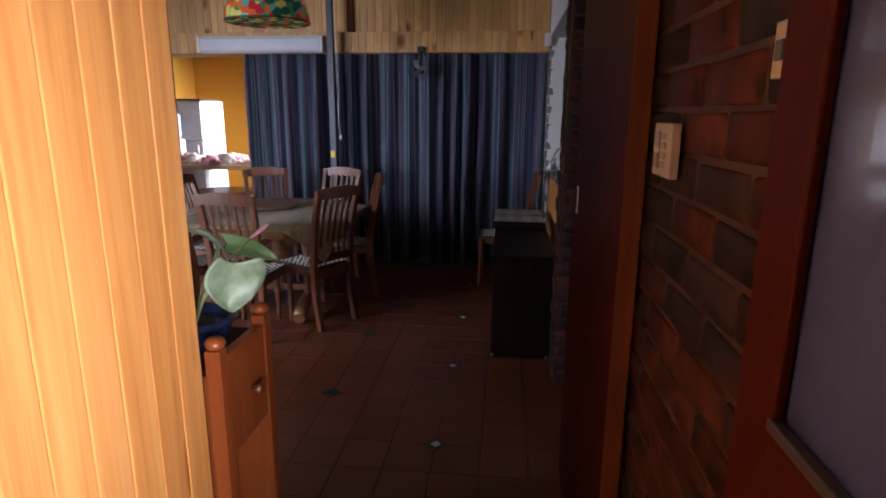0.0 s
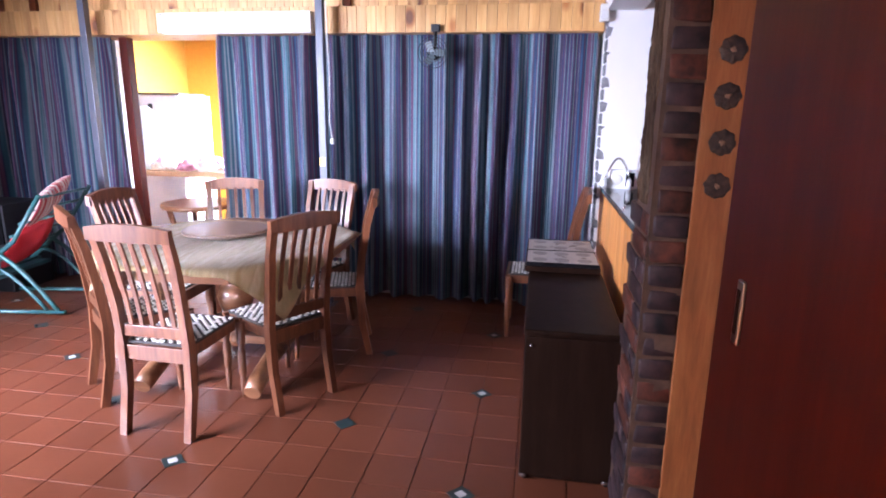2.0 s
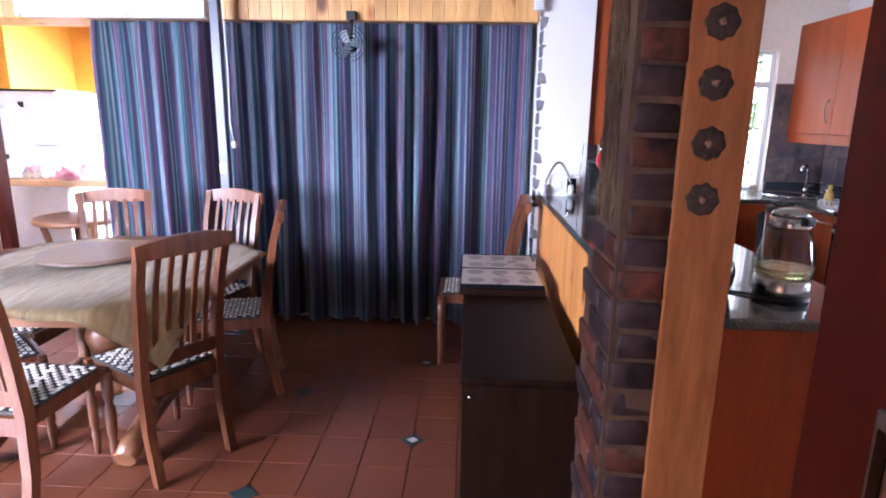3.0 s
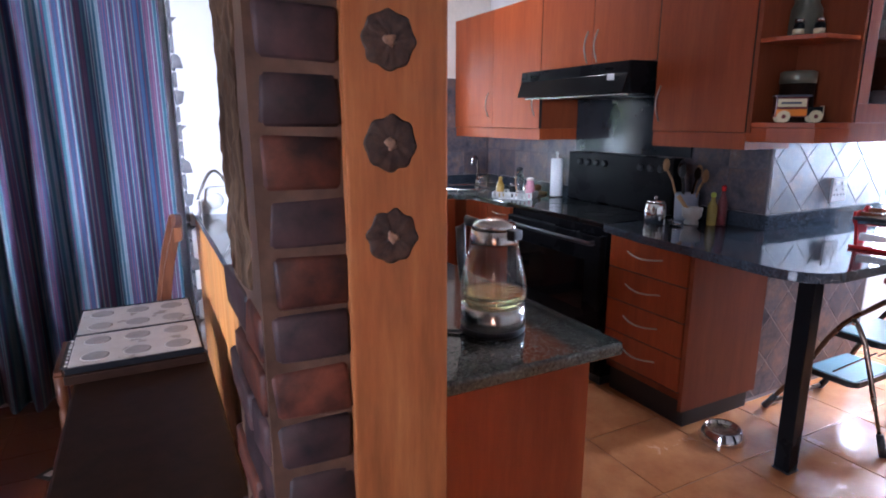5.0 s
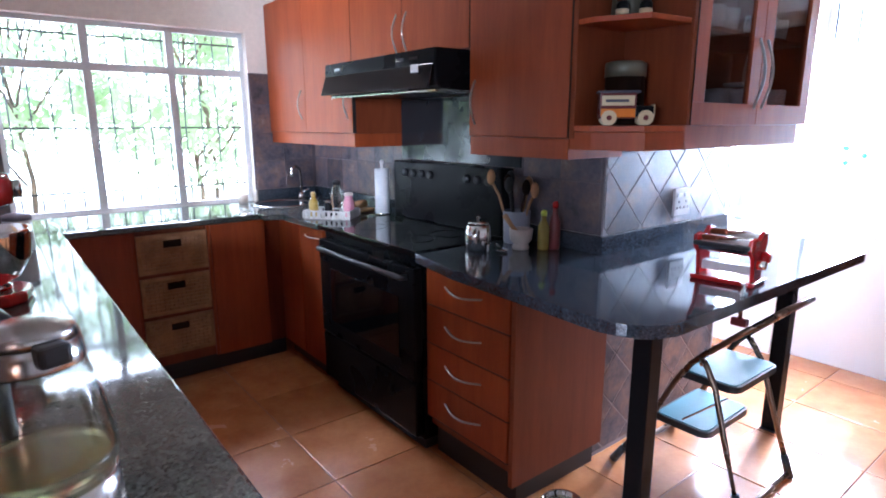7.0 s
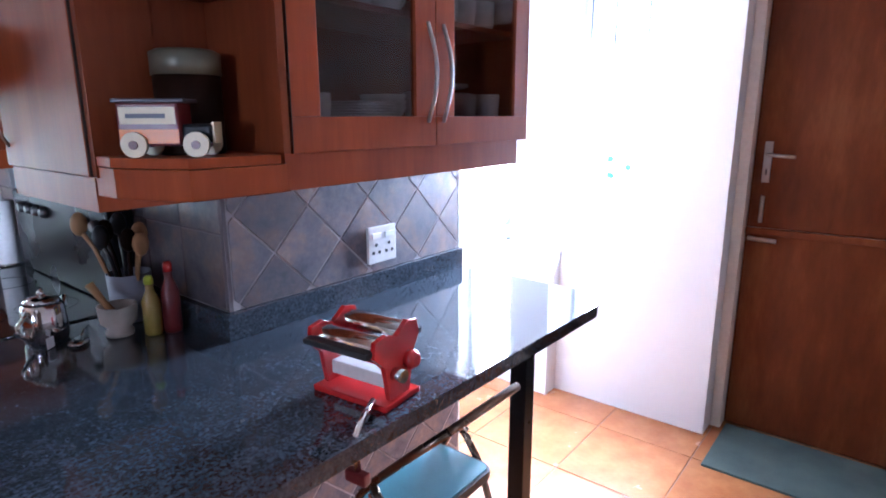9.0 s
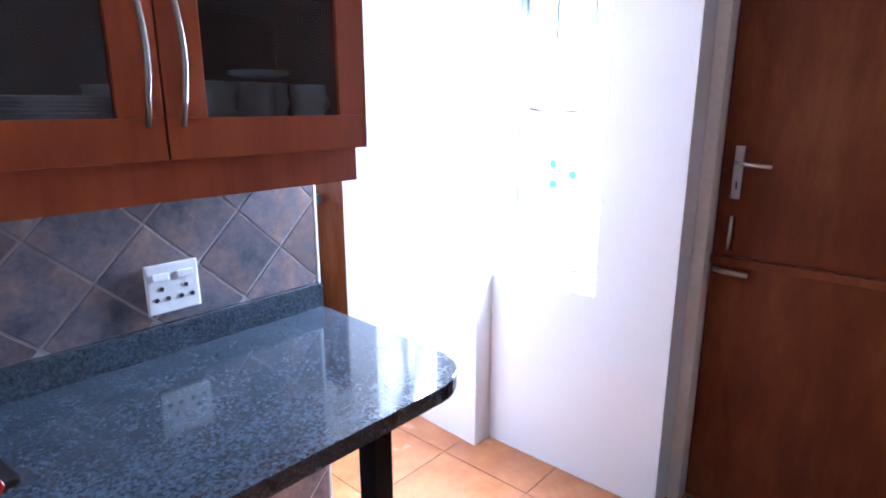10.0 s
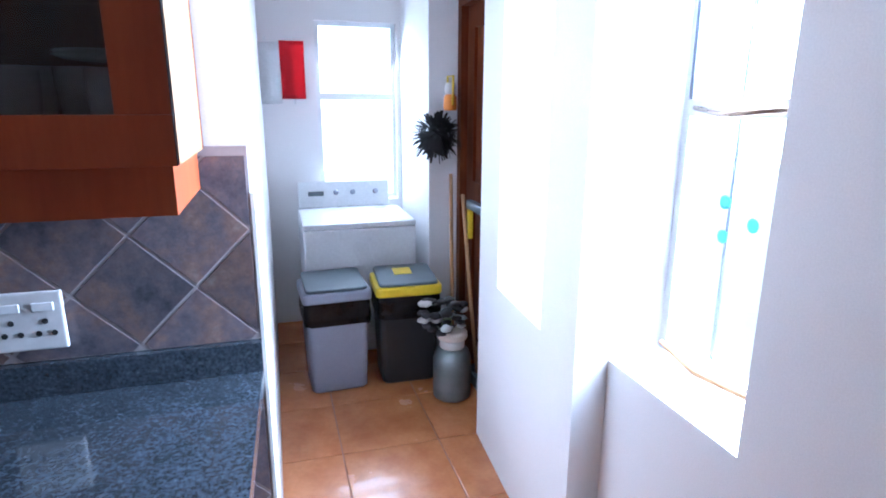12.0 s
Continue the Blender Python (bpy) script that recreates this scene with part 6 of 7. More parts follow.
part("bottom", box(-0.13, 0.13, -0.08, 0.08, 0, 0.006), M_WHITEP, tray)
bm = bmesh.new()
for i in range(10):
    x = -0.13 + 0.26 * i / 9
    for y in (-0.08, 0.08):
        box(x - 0.008, x + 0.008, y - 0.003, y + 0.003, 0.006, 0.04, bm=bm)
for i in range(6):
    y = -0.065 + 0.13 * i / 5
    for x in (-0.13, 0.13):
        box(x - 0.003, x + 0.003, y - 0.008, y + 0.008, 0.006, 0.04, bm=bm)
part("lattice_rim", bm, M_WHITEP, tray)
part("rim", boxes((-0.134, 0.134, -0.084, -0.076, 0.04, 0.047), (-0.134, 0.134, 0.076, 0.084, 0.04, 0.047), (-0.134, -0.126, -0.076, 0.076, 0.04, 0.047), (0.126, 0.134, -0.076, 0.076, 0.04, 0.047)), M_WHITEP, tray)


def bottle(name, label, at, r, h, body, cap, neck=0.45):
    b = thing(name, label, "bottle", at, 0, "bottles and jars")
    part("body", lathe([(r * 0.9, 0), (r, 0.006), (r, h * 0.58), (r * neck, h * 0.76), (r * neck, h * 0.86)], 20), body, b)
    part("cap", lathe([(r * neck * 1.15, h * 0.86), (r * neck * 1.15, h * 0.96), (r * 0.3, h)], 16), cap, b)
    return b


bottle("sauce_bottle", "mustard-coloured sauce bottle in the tray", (3.50, 7.00, 0.918), 0.026, 0.135, M_MUSTARD, M_MUSTARD)
bottle("spice_bottle", "small dark spice bottle in the tray", (3.56, 6.94, 0.918), 0.022, 0.09, M_BLACK, M_STEEL, 0.8)
bottle("glass_carafe", "clear glass carafe in the tray", (3.62, 6.95, 0.918), 0.034, 0.20, M_GLASS, M_BLACK_SOFT, 0.6)
bottle("pink_salt_jar", "jar of pink salt in the tray", (3.645, 6.86, 0.918), 0.030, 0.135, M_PINK, M_SALMON, 0.75)
bottle("glass_jar", "small clear jar in the tray", (3.53, 7.05, 0.918), 0.028, 0.10, M_GLASS, M_STEEL, 0.8)
single("bread_board", box(-0.10, 0.10, -0.07, 0.07, 0, 0.018, 0.006), M_TAN, "small wooden board behind the tray", "board", (3.78, 7.03, 0.911), 20)
for k in range(4):
    single("bread_roll", blob(0.032, (1.2, 1, 0.8), (0, 0, 0.025), 2, 0.2), M_WICKER, "brown bread roll on the wooden board", "bread", (3.73 + 0.035 * k, 7.02 + 0.02 * (k % 2), 0.929), 30 * k, "bread rolls")
pt = thing("paper_towel", "upright roll of white paper towel", "paper towel", (3.865, 6.86, 0.911))
part("roll", lathe([(0.012, 0.01), (0.042, 0.01), (0.042, 0.26), (0.012, 0.26)], 28), M_PAPER, pt)
part("rod", lathe([(0.008, 0.0), (0.008, 0.29), (0.013, 0.295), (0.008, 0.31)], 14), M_WHITEP, pt)
part("foot", lathe([(0.05, 0), (0.05, 0.01)], 24), M_STEEL, pt)
tp = thing("teapot", "small stainless teapot with a tea tag hanging out", "teapot", (3.66, 5.80, 0.911), 35)
part("body", lathe([(0.045, 0), (0.052, 0.006), (0.054, 0.05), (0.050, 0.098), (0.044, 0.105)], 28), M_CHROME, tp)
part("lid", lathe([(0.045, 0.105), (0.04, 0.116), (0.012, 0.122)], 28), M_CHROME, tp)
part("knob", lathe([(0.005, 0.12), (0.010, 0.132), (0.004, 0.14)], 12), M_CHROME, tp)
part("spout", tube([(0.05, 0, 0.05), (0.075, 0, 0.075), (0.085, 0, 0.10)], [0.012, 0.009, 0.007]), M_CHROME, tp)
part("handle", tube(arc((-0.05, 0, 0.09), (-0.05, 0, 0.02), (-0.045, 0, 0), 9), 0.006), M_CHROME, tp)
part("tea_tag", box(-0.07, -0.045, -0.055, -0.053, 0.002, 0.03), M_PAPER, tp, "white paper tea tag")
sp = thing("spoon_rest", "steel spoon lying on the counter", "spoon", (3.70, 5.70, 0.911), 60)
part("bowl", blob(0.03, (1.3, 0.9, 0.25), (0, 0, 0.008), 2), M_CHROME, sp)
part("handle", tube([(0.03, 0, 0.008), (0.09, 0, 0.012), (0.13, 0, 0.006)], 0.004), M_CHROME, sp)
cr = thing("utensil_crock", "grey crock full of wooden and dark cooking utensils", "utensil holder", (3.885, 5.80, 0.911))
part("crock", lathe([(0.052, 0), (0.056, 0.005), (0.06, 0.14), (0.056, 0.14), (0.05, 0.01)], 28), M_GREYBIN, cr)
for k, (dx, dy, ln, m) in enumerate(((-0.10, 0.09, 0.30, M_TAN), (-0.05, 0.02, 0.28, M_CHEST), (0.01, 0.06, 0.29, M_BLACK_SOFT), (0.03, -0.05, 0.27, M_TAN), (-0.02, -0.08, 0.26, M_CHEST), (0.0, -0.12, 0.25, M_TAN), (-0.08, -0.02, 0.27, M_BLACK_SOFT))):
    u = part("utensil", tube([(dx * 0.15, dy * 0.15, 0.02), (dx * 0.6, dy * 0.6, ln * 0.7), (dx * 0.8, dy * 0.8, ln * 0.86)], 0.006, 6), m, cr)
    part("utensil_head", blob(0.026, (0.9, 0.45, 1.35), (dx * 0.85, dy * 0.85, ln * 0.95), 2), m, u)
mo = thing("mortar", "pale stone mortar with a pestle", "mortar", (3.80, 5.69, 0.911))
part("bowl", lathe([(0.035, 0), (0.036, 0.012), (0.028, 0.02), (0.046, 0.04), (0.05, 0.085), (0.044, 0.085), (0.035, 0.04)], 28), M_DECOR, mo)
part("pestle", tube([(0, 0, 0.04), (-0.02, 0.03, 0.09), (-0.04, 0.06, 0.14)], [0.014, 0.009, 0.012], 10), M_TAN, mo)
bottle("oil_bottle", "yellow oil bottle with a lime cap beside the mortar", (3.86, 5.62, 0.911), 0.024, 0.165, M_OIL, M_LIME)
bottle("chilli_sauce", "tall sauce bottle with a red cap", (3.905, 5.60, 0.911), 0.024, 0.20, M_MAROON, M_RED)

# pasta machine clamped to the breakfast counter
pm = thing("pasta_machine", "red pasta machine with steel rollers clamped to the counter", "pasta machine", (3.985, 4.915, 0.911), -84)
part("foot", box(-0.10, 0.10, -0.06, 0.06, 0.0, 0.014, 0.004), M_RED, pm)
for s in (-1, 1):
    part("side_plate", slab([(-0.034, -0.045), (0.034, -0.045), (0.045, 0.035), (0.072, 0.075), (0.062, 0.105), (0.03, 0.112), (-0.005, 0.085), (-0.04, 0.10), (-0.075, 0.095), (-0.08, 0.062), (-0.045, 0.030)], -0.006, 0.006, 0.002), M_RED, pm).matrix_basis = pose(s * 0.085, 0, 0.058, 90, 0, 90)
part("brace", box(-0.082, 0.082, -0.02, 0.02, 0.03, 0.06, 0.003), M_CHINA, pm)
for y, z in ((-0.045, 0.125), (0.035, 0.135)):
    part("roller", lathe([(0.026, -0.078), (0.028, -0.075), (0.028, 0.075), (0.026, 0.078)], 24, axis="x", at=(0, y, z)), M_CHROME, pm, "polished steel roller")
for y in (-0.085, 0.08):
    part("guard", box(-0.085, 0.085, y - 0.012, y + 0.012, 0.122, 0.136, 0.004), M_BLACK_SOFT, pm)
part("dial", lathe([(0.02, 0.092), (0.022, 0.105), (0.012, 0.115)], 18, axis="x", at=(0, 0.03, 0.085)), M_RED, pm)
part("crank_socket", lathe([(0.014, 0.092), (0.014, 0.118)], 16, axis="x", at=(0, -0.02, 0.07)), M_CHROME, pm)
part("clamp", tube([(0.06, -0.05, 0.014), (0.09, -0.115, 0.02), (0.10, -0.15, 0.0), (0.10, -0.15, -0.075)], 0.007), M_CHROME, pm)
part("clamp_grip", box(0.075, 0.125, -0.16, -0.14, -0.10, -0.075, 0.005), M_MAROON, pm)

sk = thing("wall_socket", "white double wall socket on the slate tiles", "socket", (4.534, 5.412, 1.077))
part("plate", box(-0.065, 0.065, -0.012, 0.0, -0.062, 0.062, 0.004), M_CHINA, sk)
for x in (-0.03, 0.03):
    part("rocker", box(x - 0.020, x + 0.020, -0.016, -0.012, 0.022, 0.040, 0.002), M_WHITE, sk)
    for dx, dz in ((0, 0.004), (-0.014, -0.022), (0.014, -0.022)):
        part("hole", lathe([(0.006, -0.0135), (0.006, -0.012)], 12, axis="y", at=(x + dx, 0, dz - 0.004)), M_BLACK_SOFT, sk)

# step stool, dog bowl, mat
st = thing("step_stool", "folding two-step stool with bronze tubes and teal treads", "step stool", (4.29, 5.08, 0), 0)
for q in (-1, 1):
    part("handle_leg", tube([(q * 0.235, 0.26, 0.02), (q * 0.215, 0.14, 0.22), (q * 0.195, 0.04, 0.44), (q * 0.19, -0.01, 0.525), (q * 0.185, -0.055, 0.575), (q * 0.17, -0.17, 0.685), (q * 0.145, -0.268, 0.775)], 0.0115, 10), M_BRONZE, st)
    part("front_leg", tube([(q * 0.215, -0.255, 0.02), (q * 0.205, -0.18, 0.25), (q * 0.195, -0.115, 0.46), (q * 0.188, -0.075, 0.53), (q * 0.186, -0.045, 0.565)], 0.011, 10), M_BRONZE, st)
    part("rubber_foot", tube([(q * 0.237, 0.268, 0.004), (q * 0.229, 0.222, 0.082)], [0.017, 0.0145], 12), M_BLACK_SOFT, st)
    part("rubber_foot", tube([(q * 0.215, -0.262, 0.004), (q * 0.211, -0.232, 0.095)], [0.017, 0.0145], 12), M_BLACK_SOFT, st)
    part("rivet", lathe([(0.008, -0.004), (0.008, 0.004)], 10, axis="x", at=(q * 0.205, -0.06, 0.545)), M_STEEL, st)
part("top_bar", tube([(-0.145, -0.268, 0.775), (-0.125, -0.284, 0.79), (0.125, -0.284, 0.79), (0.145, -0.268, 0.775)], 0.0115, 10), M_BRONZE, st)
part("base_bar", tube([(-0.214, -0.257, 0.022), (0.214, -0.257, 0.022)], 0.010, 10), M_BRONZE, st)
part("base_bar", tube([(-0.233, 0.258, 0.024), (0.233, 0.258, 0.024)], 0.010, 10), M_BRONZE, st)
part("link_rod", tube([(-0.19, -0.16, 0.44), (-0.19, 0.0, 0.29)], 0.004, 6), M_STEEL, st)
part("link_rod", tube([(0.19, -0.16, 0.44), (0.19, 0.0, 0.29)], 0.004, 6), M_STEEL, st)
for y0, y1, z in ((-0.095, 0.135, 0.235), (-0.185, 0.035, 0.455)):
    tr = part("tread", slab(rounded(-0.178, 0.178, y0, y1, (0.035, 0.035, 0.012, 0.012)), z, z + 0.026, 0.006), M_BLACK_SOFT, st)
    part("tread_mat", slab(rounded(-0.168, 0.168, y0 + 0.010, y1 - 0.010, (0.028, 0.028, 0.008, 0.008)), z + 0.0262, z + 0.030, 0.001), M_TEAL, tr, "teal ribbed rubber tread")
db = thing("dog_bowl", "shiny steel pet bowl with water on the floor", "pet bowl", (3.60, 5.25, 0.0))
part("bowl", lathe([(0.10, 0), (0.102, 0.006), (0.080, 0.05), (0.076, 0.055), (0.070, 0.050), (0.055, 0.012)], 36), M_CHROME, db)
part("water", lathe([(0.0665, 0.034), (0.0665, 0.036)], 36), M_WATER, db)
dm2 = single("door_mat", box(-0.42, 0.42, -0.22, 0.22, 0, 0.012, 0.004), M_MAT, "dark green coir mat inside the stable door", "mat", (5.86, 4.17, 0), 90)

# stable door
sd = tagged(new("door_3"), "old two-part wooden stable door, closed", "", "", "structure")
part("door_frame", boxes((6.03, 6.195, 4.608, 4.652, 0, 2.055), (6.03, 6.195, 3.703, 3.76, 0, 2.055), (6.03, 6.195, 3.76, 4.608, 2.0, 2.055)), M_CREAM, sd, "cream painted frame")
lo = part("lower_leaf", box(6.095, 6.14, 3.765, 4.604, 0.012, 0.985, 0.003), M_OLDDOOR, sd)
part("upper_leaf", box(6.095, 6.14, 3.765, 4.604, 0.995, 1.998, 0.003), M_OLDDOOR, sd)
part("weather_strip", box(6.085, 6.095, 3.765, 4.604, 0.965, 0.995, 0.002), M_OLDDOOR, sd)
hp = part("handle_plate", box(6.088, 6.095, 4.533, 4.565, 1.20, 1.38, 0.003), M_NICKEL, sd, "worn steel handle plate")
part("door_handle", tube([(6.088, 4.549, 1.325), (6.055, 4.549, 1.325), (6.048, 4.49, 1.32), (6.05, 4.44, 1.318)], 0.007), M_NICKEL, hp)
part("keyhole", box(6.0868, 6.0882, 4.546, 4.552, 1.235, 1.26), M_BLACK_SOFT, hp)
part("bolt", tube([(6.083, 4.549, 1.02), (6.083, 4.549, 1.14)], 0.008), M_NICKEL, sd)
part("latch", tube([(6.085, 4.590, 0.945), (6.070, 4.555, 0.945), (6.070, 4.475, 0.943)], 0.010), M_NICKEL, sd)

# ---- laundry ----
d4 = tagged(new("door_4"), "panelled brown back door in the laundry recess", "", "", "structure")
part("door_frame", boxes((6.06, 6.165, 7.30, 7.358, 0, 2.075), (6.06, 6.165, 6.402, 6.46, 0, 2.075), (6.06, 6.165, 6.46, 7.30, 2.02, 2.075)), M_OLDDOOR, d4)
part("leaf", boxes((6.10, 6.15, 6.465, 6.57, 0.01, 2.015), (6.10, 6.15, 7.19, 7.295, 0.01, 2.015), (6.10, 6.15, 6.57, 7.19, 1.90, 2.015), (6.10, 6.15, 6.57, 7.19, 0.01, 0.16), (6.10, 6.15, 6.57, 7.19, 0.95, 1.08)), M_OLDDOOR, d4)
for z0, z1 in ((0.16, 0.95), (1.08, 1.90)):
    part("panel", box(6.118, 6.14, 6.57, 7.19, z0, z1), M_OLDDOOR, d4)
wm = thing("washing_machine", "white top-loading washing machine under the laundry window", "washing machine", (5.49, 7.70, 0))
part("body", box(-0.33, 0.33, -0.30, 0.32, 0.03, 0.80, 0.012), M_WHITE, wm)
part("lid", box(-0.33, 0.33, -0.305, 0.24, 0.803, 0.835, 0.010), M_WHITE, wm)
pn = box(-0.32, 0.28, -0.03, 0.03, 0.0, 0.17, 0.008)
pn.transform(pose(0, 0.29, 0.83, -14, 0, 0))
cp = part("control_panel", pn, M_WHITE, wm)
for k, x in enumerate((-0.08, 0.03, 0.18)):
    kb = lathe([(0.018, 0), (0.017, 0.015), (0.010, 0.02)], 16, axis="y")
    kb.transform(pose(x, 0.245, 0.935, 180 - 14, 0, 0))
    part("dial", kb, M_GREYBIN, cp)
part("panel_print", box(-0.26, -0.16, 0.238, 0.243, 0.915, 0.945), M_GREYDK, cp)
for x in (-0.28, 0.28):
    for y in (-0.25, 0.27):
        part("foot", lathe([(0.025, 0), (0.02, 0.03)], 12, at=(x, y, 0)), M_BLACK_SOFT, wm)


def bin_(label, at, turn, body, rim, lid, sticker):
    b = thing("flip_top_bin", label, "bin", at, turn, "kitchen bins")
    bm = bmesh.new()
    prev = None
    for z, w, d in ((0, 0.138, 0.125), (0.012, 0.148, 0.135), (0.46, 0.165, 0.150), (0.50, 0.165, 0.15)):
        ring = [bm.verts.new((x, y, z)) for x, y in rounded(-w, w, -d, d, (0.03,) * 4, 4)]
        if prev:
            m = len(ring)
            for k in range(m):
                f = bm.faces.new((prev[k], prev[(k + 1) % m], ring[(k + 1) % m], ring[k]))
        else:
            bm.faces.new(ring[::-1])
        prev = ring
    bm.faces.new(prev)
    part("tub", bm, body, b)
    bag = bmesh.new()
    prev = None
    for z, k in ((0.385, 1.0), (0.42, 1.05), (0.47, 1.03), (0.53, 1.02)):
        o = rounded(-0.168 * k, 0.168 * k, -0.153 * k, 0.153 * k, (0.03,) * 4, 8)
        ring = [bag.verts.new((x, y, z + (0.02 * noise.noise(Vector((x * 22, y * 22, 1))) if z < 0.4 else 0))) for x, y in o]
        for v in ring:
            q = 1 + 0.03 * noise.noise(v.co * 28)
            v.co.x *= q
            v.co.y *= q
        if prev:
            m = len(ring)
            for i in range(m):
                f = bag.faces.new((prev[i], prev[(i + 1) % m], ring[(i + 1) % m], ring[i]))
        prev = ring
    bmesh.ops.solidify(bag, geom=bag.faces[:], thickness=0.001)
    part("bag", bag, M_BAG, b, "crumpled black liner bag")
    part("rim", slab(rounded(-0.180, 0.180, -0.165, 0.165, (0.03,) * 4, 5), 0.51, 0.565, 0.012), rim, b)
    lidm = slab(rounded(-0.160, 0.160, -0.150, 0.150, (0.03,) * 4, 5), 0.0, 0.022, 0.008)
    lidm.transform(pose(0, 0.0, 0.572, 5, 0, 0))
    ld = part("lid", lidm, lid, b)
    if sticker:
        s = box(-0.05, 0.05, -0.05, 0.05, 0, 0.0012)
        s.transform(pose(-0.01, 0.03, 0.599, 5, 0, 0))
        part("label", s, sticker, ld, "yellow label")


bin_("grey plastic flip-top bin with a black liner", (5.292, 7.12, 0), 3, M_GREYBIN, M_GREYBIN, M_GREYDK, None)
bin_("black plastic flip-top bin with a yellow rim", (5.685, 7.12, 0), -2, M_BLACK_SOFT, M_YELLOWP, M_GREYDK, M_YELLOWP)

can = thing("milk_can", "squat galvanised can holding dried flowers", "can", (5.86, 6.78, 0))
part("body", lathe([(0.085, 0), (0.098, 0.01), (0.100, 0.05), (0.097, 0.06), (0.100, 0.07), (0.100, 0.22), (0.085, 0.265), (0.06, 0.28)], 32), M_GALV, can)
part("neck", lathe([(0.062, 0.28), (0.065, 0.30), (0.065, 0.325), (0.055, 0.33)], 28), M_WHITEP, can)
part("lid", lathe([(0.075, 0.33), (0.08, 0.34), (0.078, 0.362), (0.06, 0.37)], 28), M_SALMON, can)
fl = thing("dried_flowers", "bunch of dried white and dark flowers", "flowers", (5.84, 6.80, 0.37))
r3 = random.Random(11)
for k in range(46):
    a, rr, h = r3.random() * 6.28, 0.11 * r3.random() ** 0.6, 0.02 + 0.13 * r3.random()
    part("bloom", blob(0.022 + 0.012 * r3.random(), (1, 1, 0.5), (rr * math.cos(a) - 0.03, rr * math.sin(a), h), 2, 0.6, None, 9), M_FLOWER if k % 4 == 0 else M_FEATHER, fl)
part("stalk", tube([(0, 0, 0), (-0.01, 0, 0.06)], 0.03, 8), M_STEM, fl)


def broom(label, foot, top, head, m_head):
    b = thing("broom", label, "broom", foot, 0, "brooms by the door")
    d = Vector(top) - Vector(foot)
    part("stick", tube([d * 0.0 + Vector((0, 0, 0.05)), d * 0.5, d], 0.011, 8), M_TAN, b)
    part("head", head, m_head, b)


hb = box(-0.03, 0.03, -0.10, 0.10, 0.0, 0.08, 0.01)
broom("wooden-handled broom leaning by the laundry door", (5.94, 7.02, 0), (5.99, 7.25, 1.12), hb, M_BLACK_SOFT)
hb = box(-0.03, 0.03, -0.12, 0.12, 0.0, 0.07, 0.01)
broom("second wooden-handled broom with a grey head leaning by the door", (6.03, 6.86, 0), (6.02, 7.12, 1.02), hb, M_GREYDK)
dpn = thing("dustpan", "dark dustpan hooked with a yellow-handled brush", "dustpan", (6.06, 7.00, 0.86))
pan = bmesh.new()
box(-0.02, 0.02, -0.13, 0.13, 0.08, 0.13, 0.01, bm=pan)
part("pan", pan, M_GREYDK, dpn)
part("handle", box(-0.025, 0.0, 0.05, 0.09, -0.08, 0.08, 0.008), M_YELLOWP, dpn, "yellow plastic handle")
part("hook", tube([(0.02, 0.0, 0.12), (0.04, 0, 0.14), (0.045, 0, 0.12)], 0.005, 6), M_STEEL, dpn)
du = thing("feather_duster", "bushy black feather duster hanging by the door", "duster", (5.905, 7.24, 1.345))
bm = bmesh.new()
for k in range(420):
    a, u = r3.random() * 6.28, r3.random()
    q = Vector((math.cos(a) * math.sqrt(1 - (2 * u - 1) ** 2), math.sin(a) * math.sqrt(1 - (2 * u - 1) ** 2), 2 * u - 1))
    p0 = Vector((q.x * 0.075, q.y * 0.075, q.z * 0.06))
    p1 = Vector((q.x * 0.135, q.y * 0.12, q.z * 0.12 - 0.03 * r3.random())) * (0.8 + 0.4 * r3.random())
    s = q.cross(Vector((0.3, 0.2, 1))).normalized() * 0.010
    bm.faces.new([bm.verts.new(v) for v in (p0 - s, p0 + s, p1 + s * 0.6, p1 - s * 0.6)])
part("plume", bm, M_FEATHER, du)
part("core", blob(0.07, (0.8, 1, 0.95), (0, 0, 0), 2, 0.3), M_FEATHER, du)
part("hook", tube([(0.02, 0, 0.05), (0.022, 0, 0.10)], 0.006, 6), M_ORANGEP, du)
lan = thing("camping_lantern", "orange lantern with a yellow wire handle on the wall", "lantern", (5.975, 7.22, 1.47))
part("body", lathe([(0.034, 0), (0.038, 0.01), (0.036, 0.07), (0.025, 0.085)], 24), M_ORANGEP, lan)
part("globe", lathe([(0.026, 0.085), (0.030, 0.11), (0.026, 0.145)], 20), M_WHITEP, lan)
part("bail", tube([(0.0, -0.045, 0.03), (0.0, -0.052, 0.18), (0.0, 0.052, 0.18), (0.0, 0.045, 0.03)], 0.006, 6), M_YELLOWP, lan)
rk = thing("airing_rack", "white wire airing rack fixed to the laundry wall", "rack", (5.05, 8.02, 1.45))
for k in range(5):
    part("wire", tube([(-0.06, 0.07, 0.42 - 0.08 * k), (-0.03, -0.10, 0.41 - 0.08 * k), (0.13, -0.11, 0.41 - 0.08 * k), (0.17, 0.07, 0.42 - 0.08 * k)], 0.004, 6), M_WHITE, rk)
for x in (-0.03, 0.13):
    part("upright", tube([(x, -0.105, 0.05), (x, -0.105, 0.44)], 0.005, 6), M_WHITE, rk)


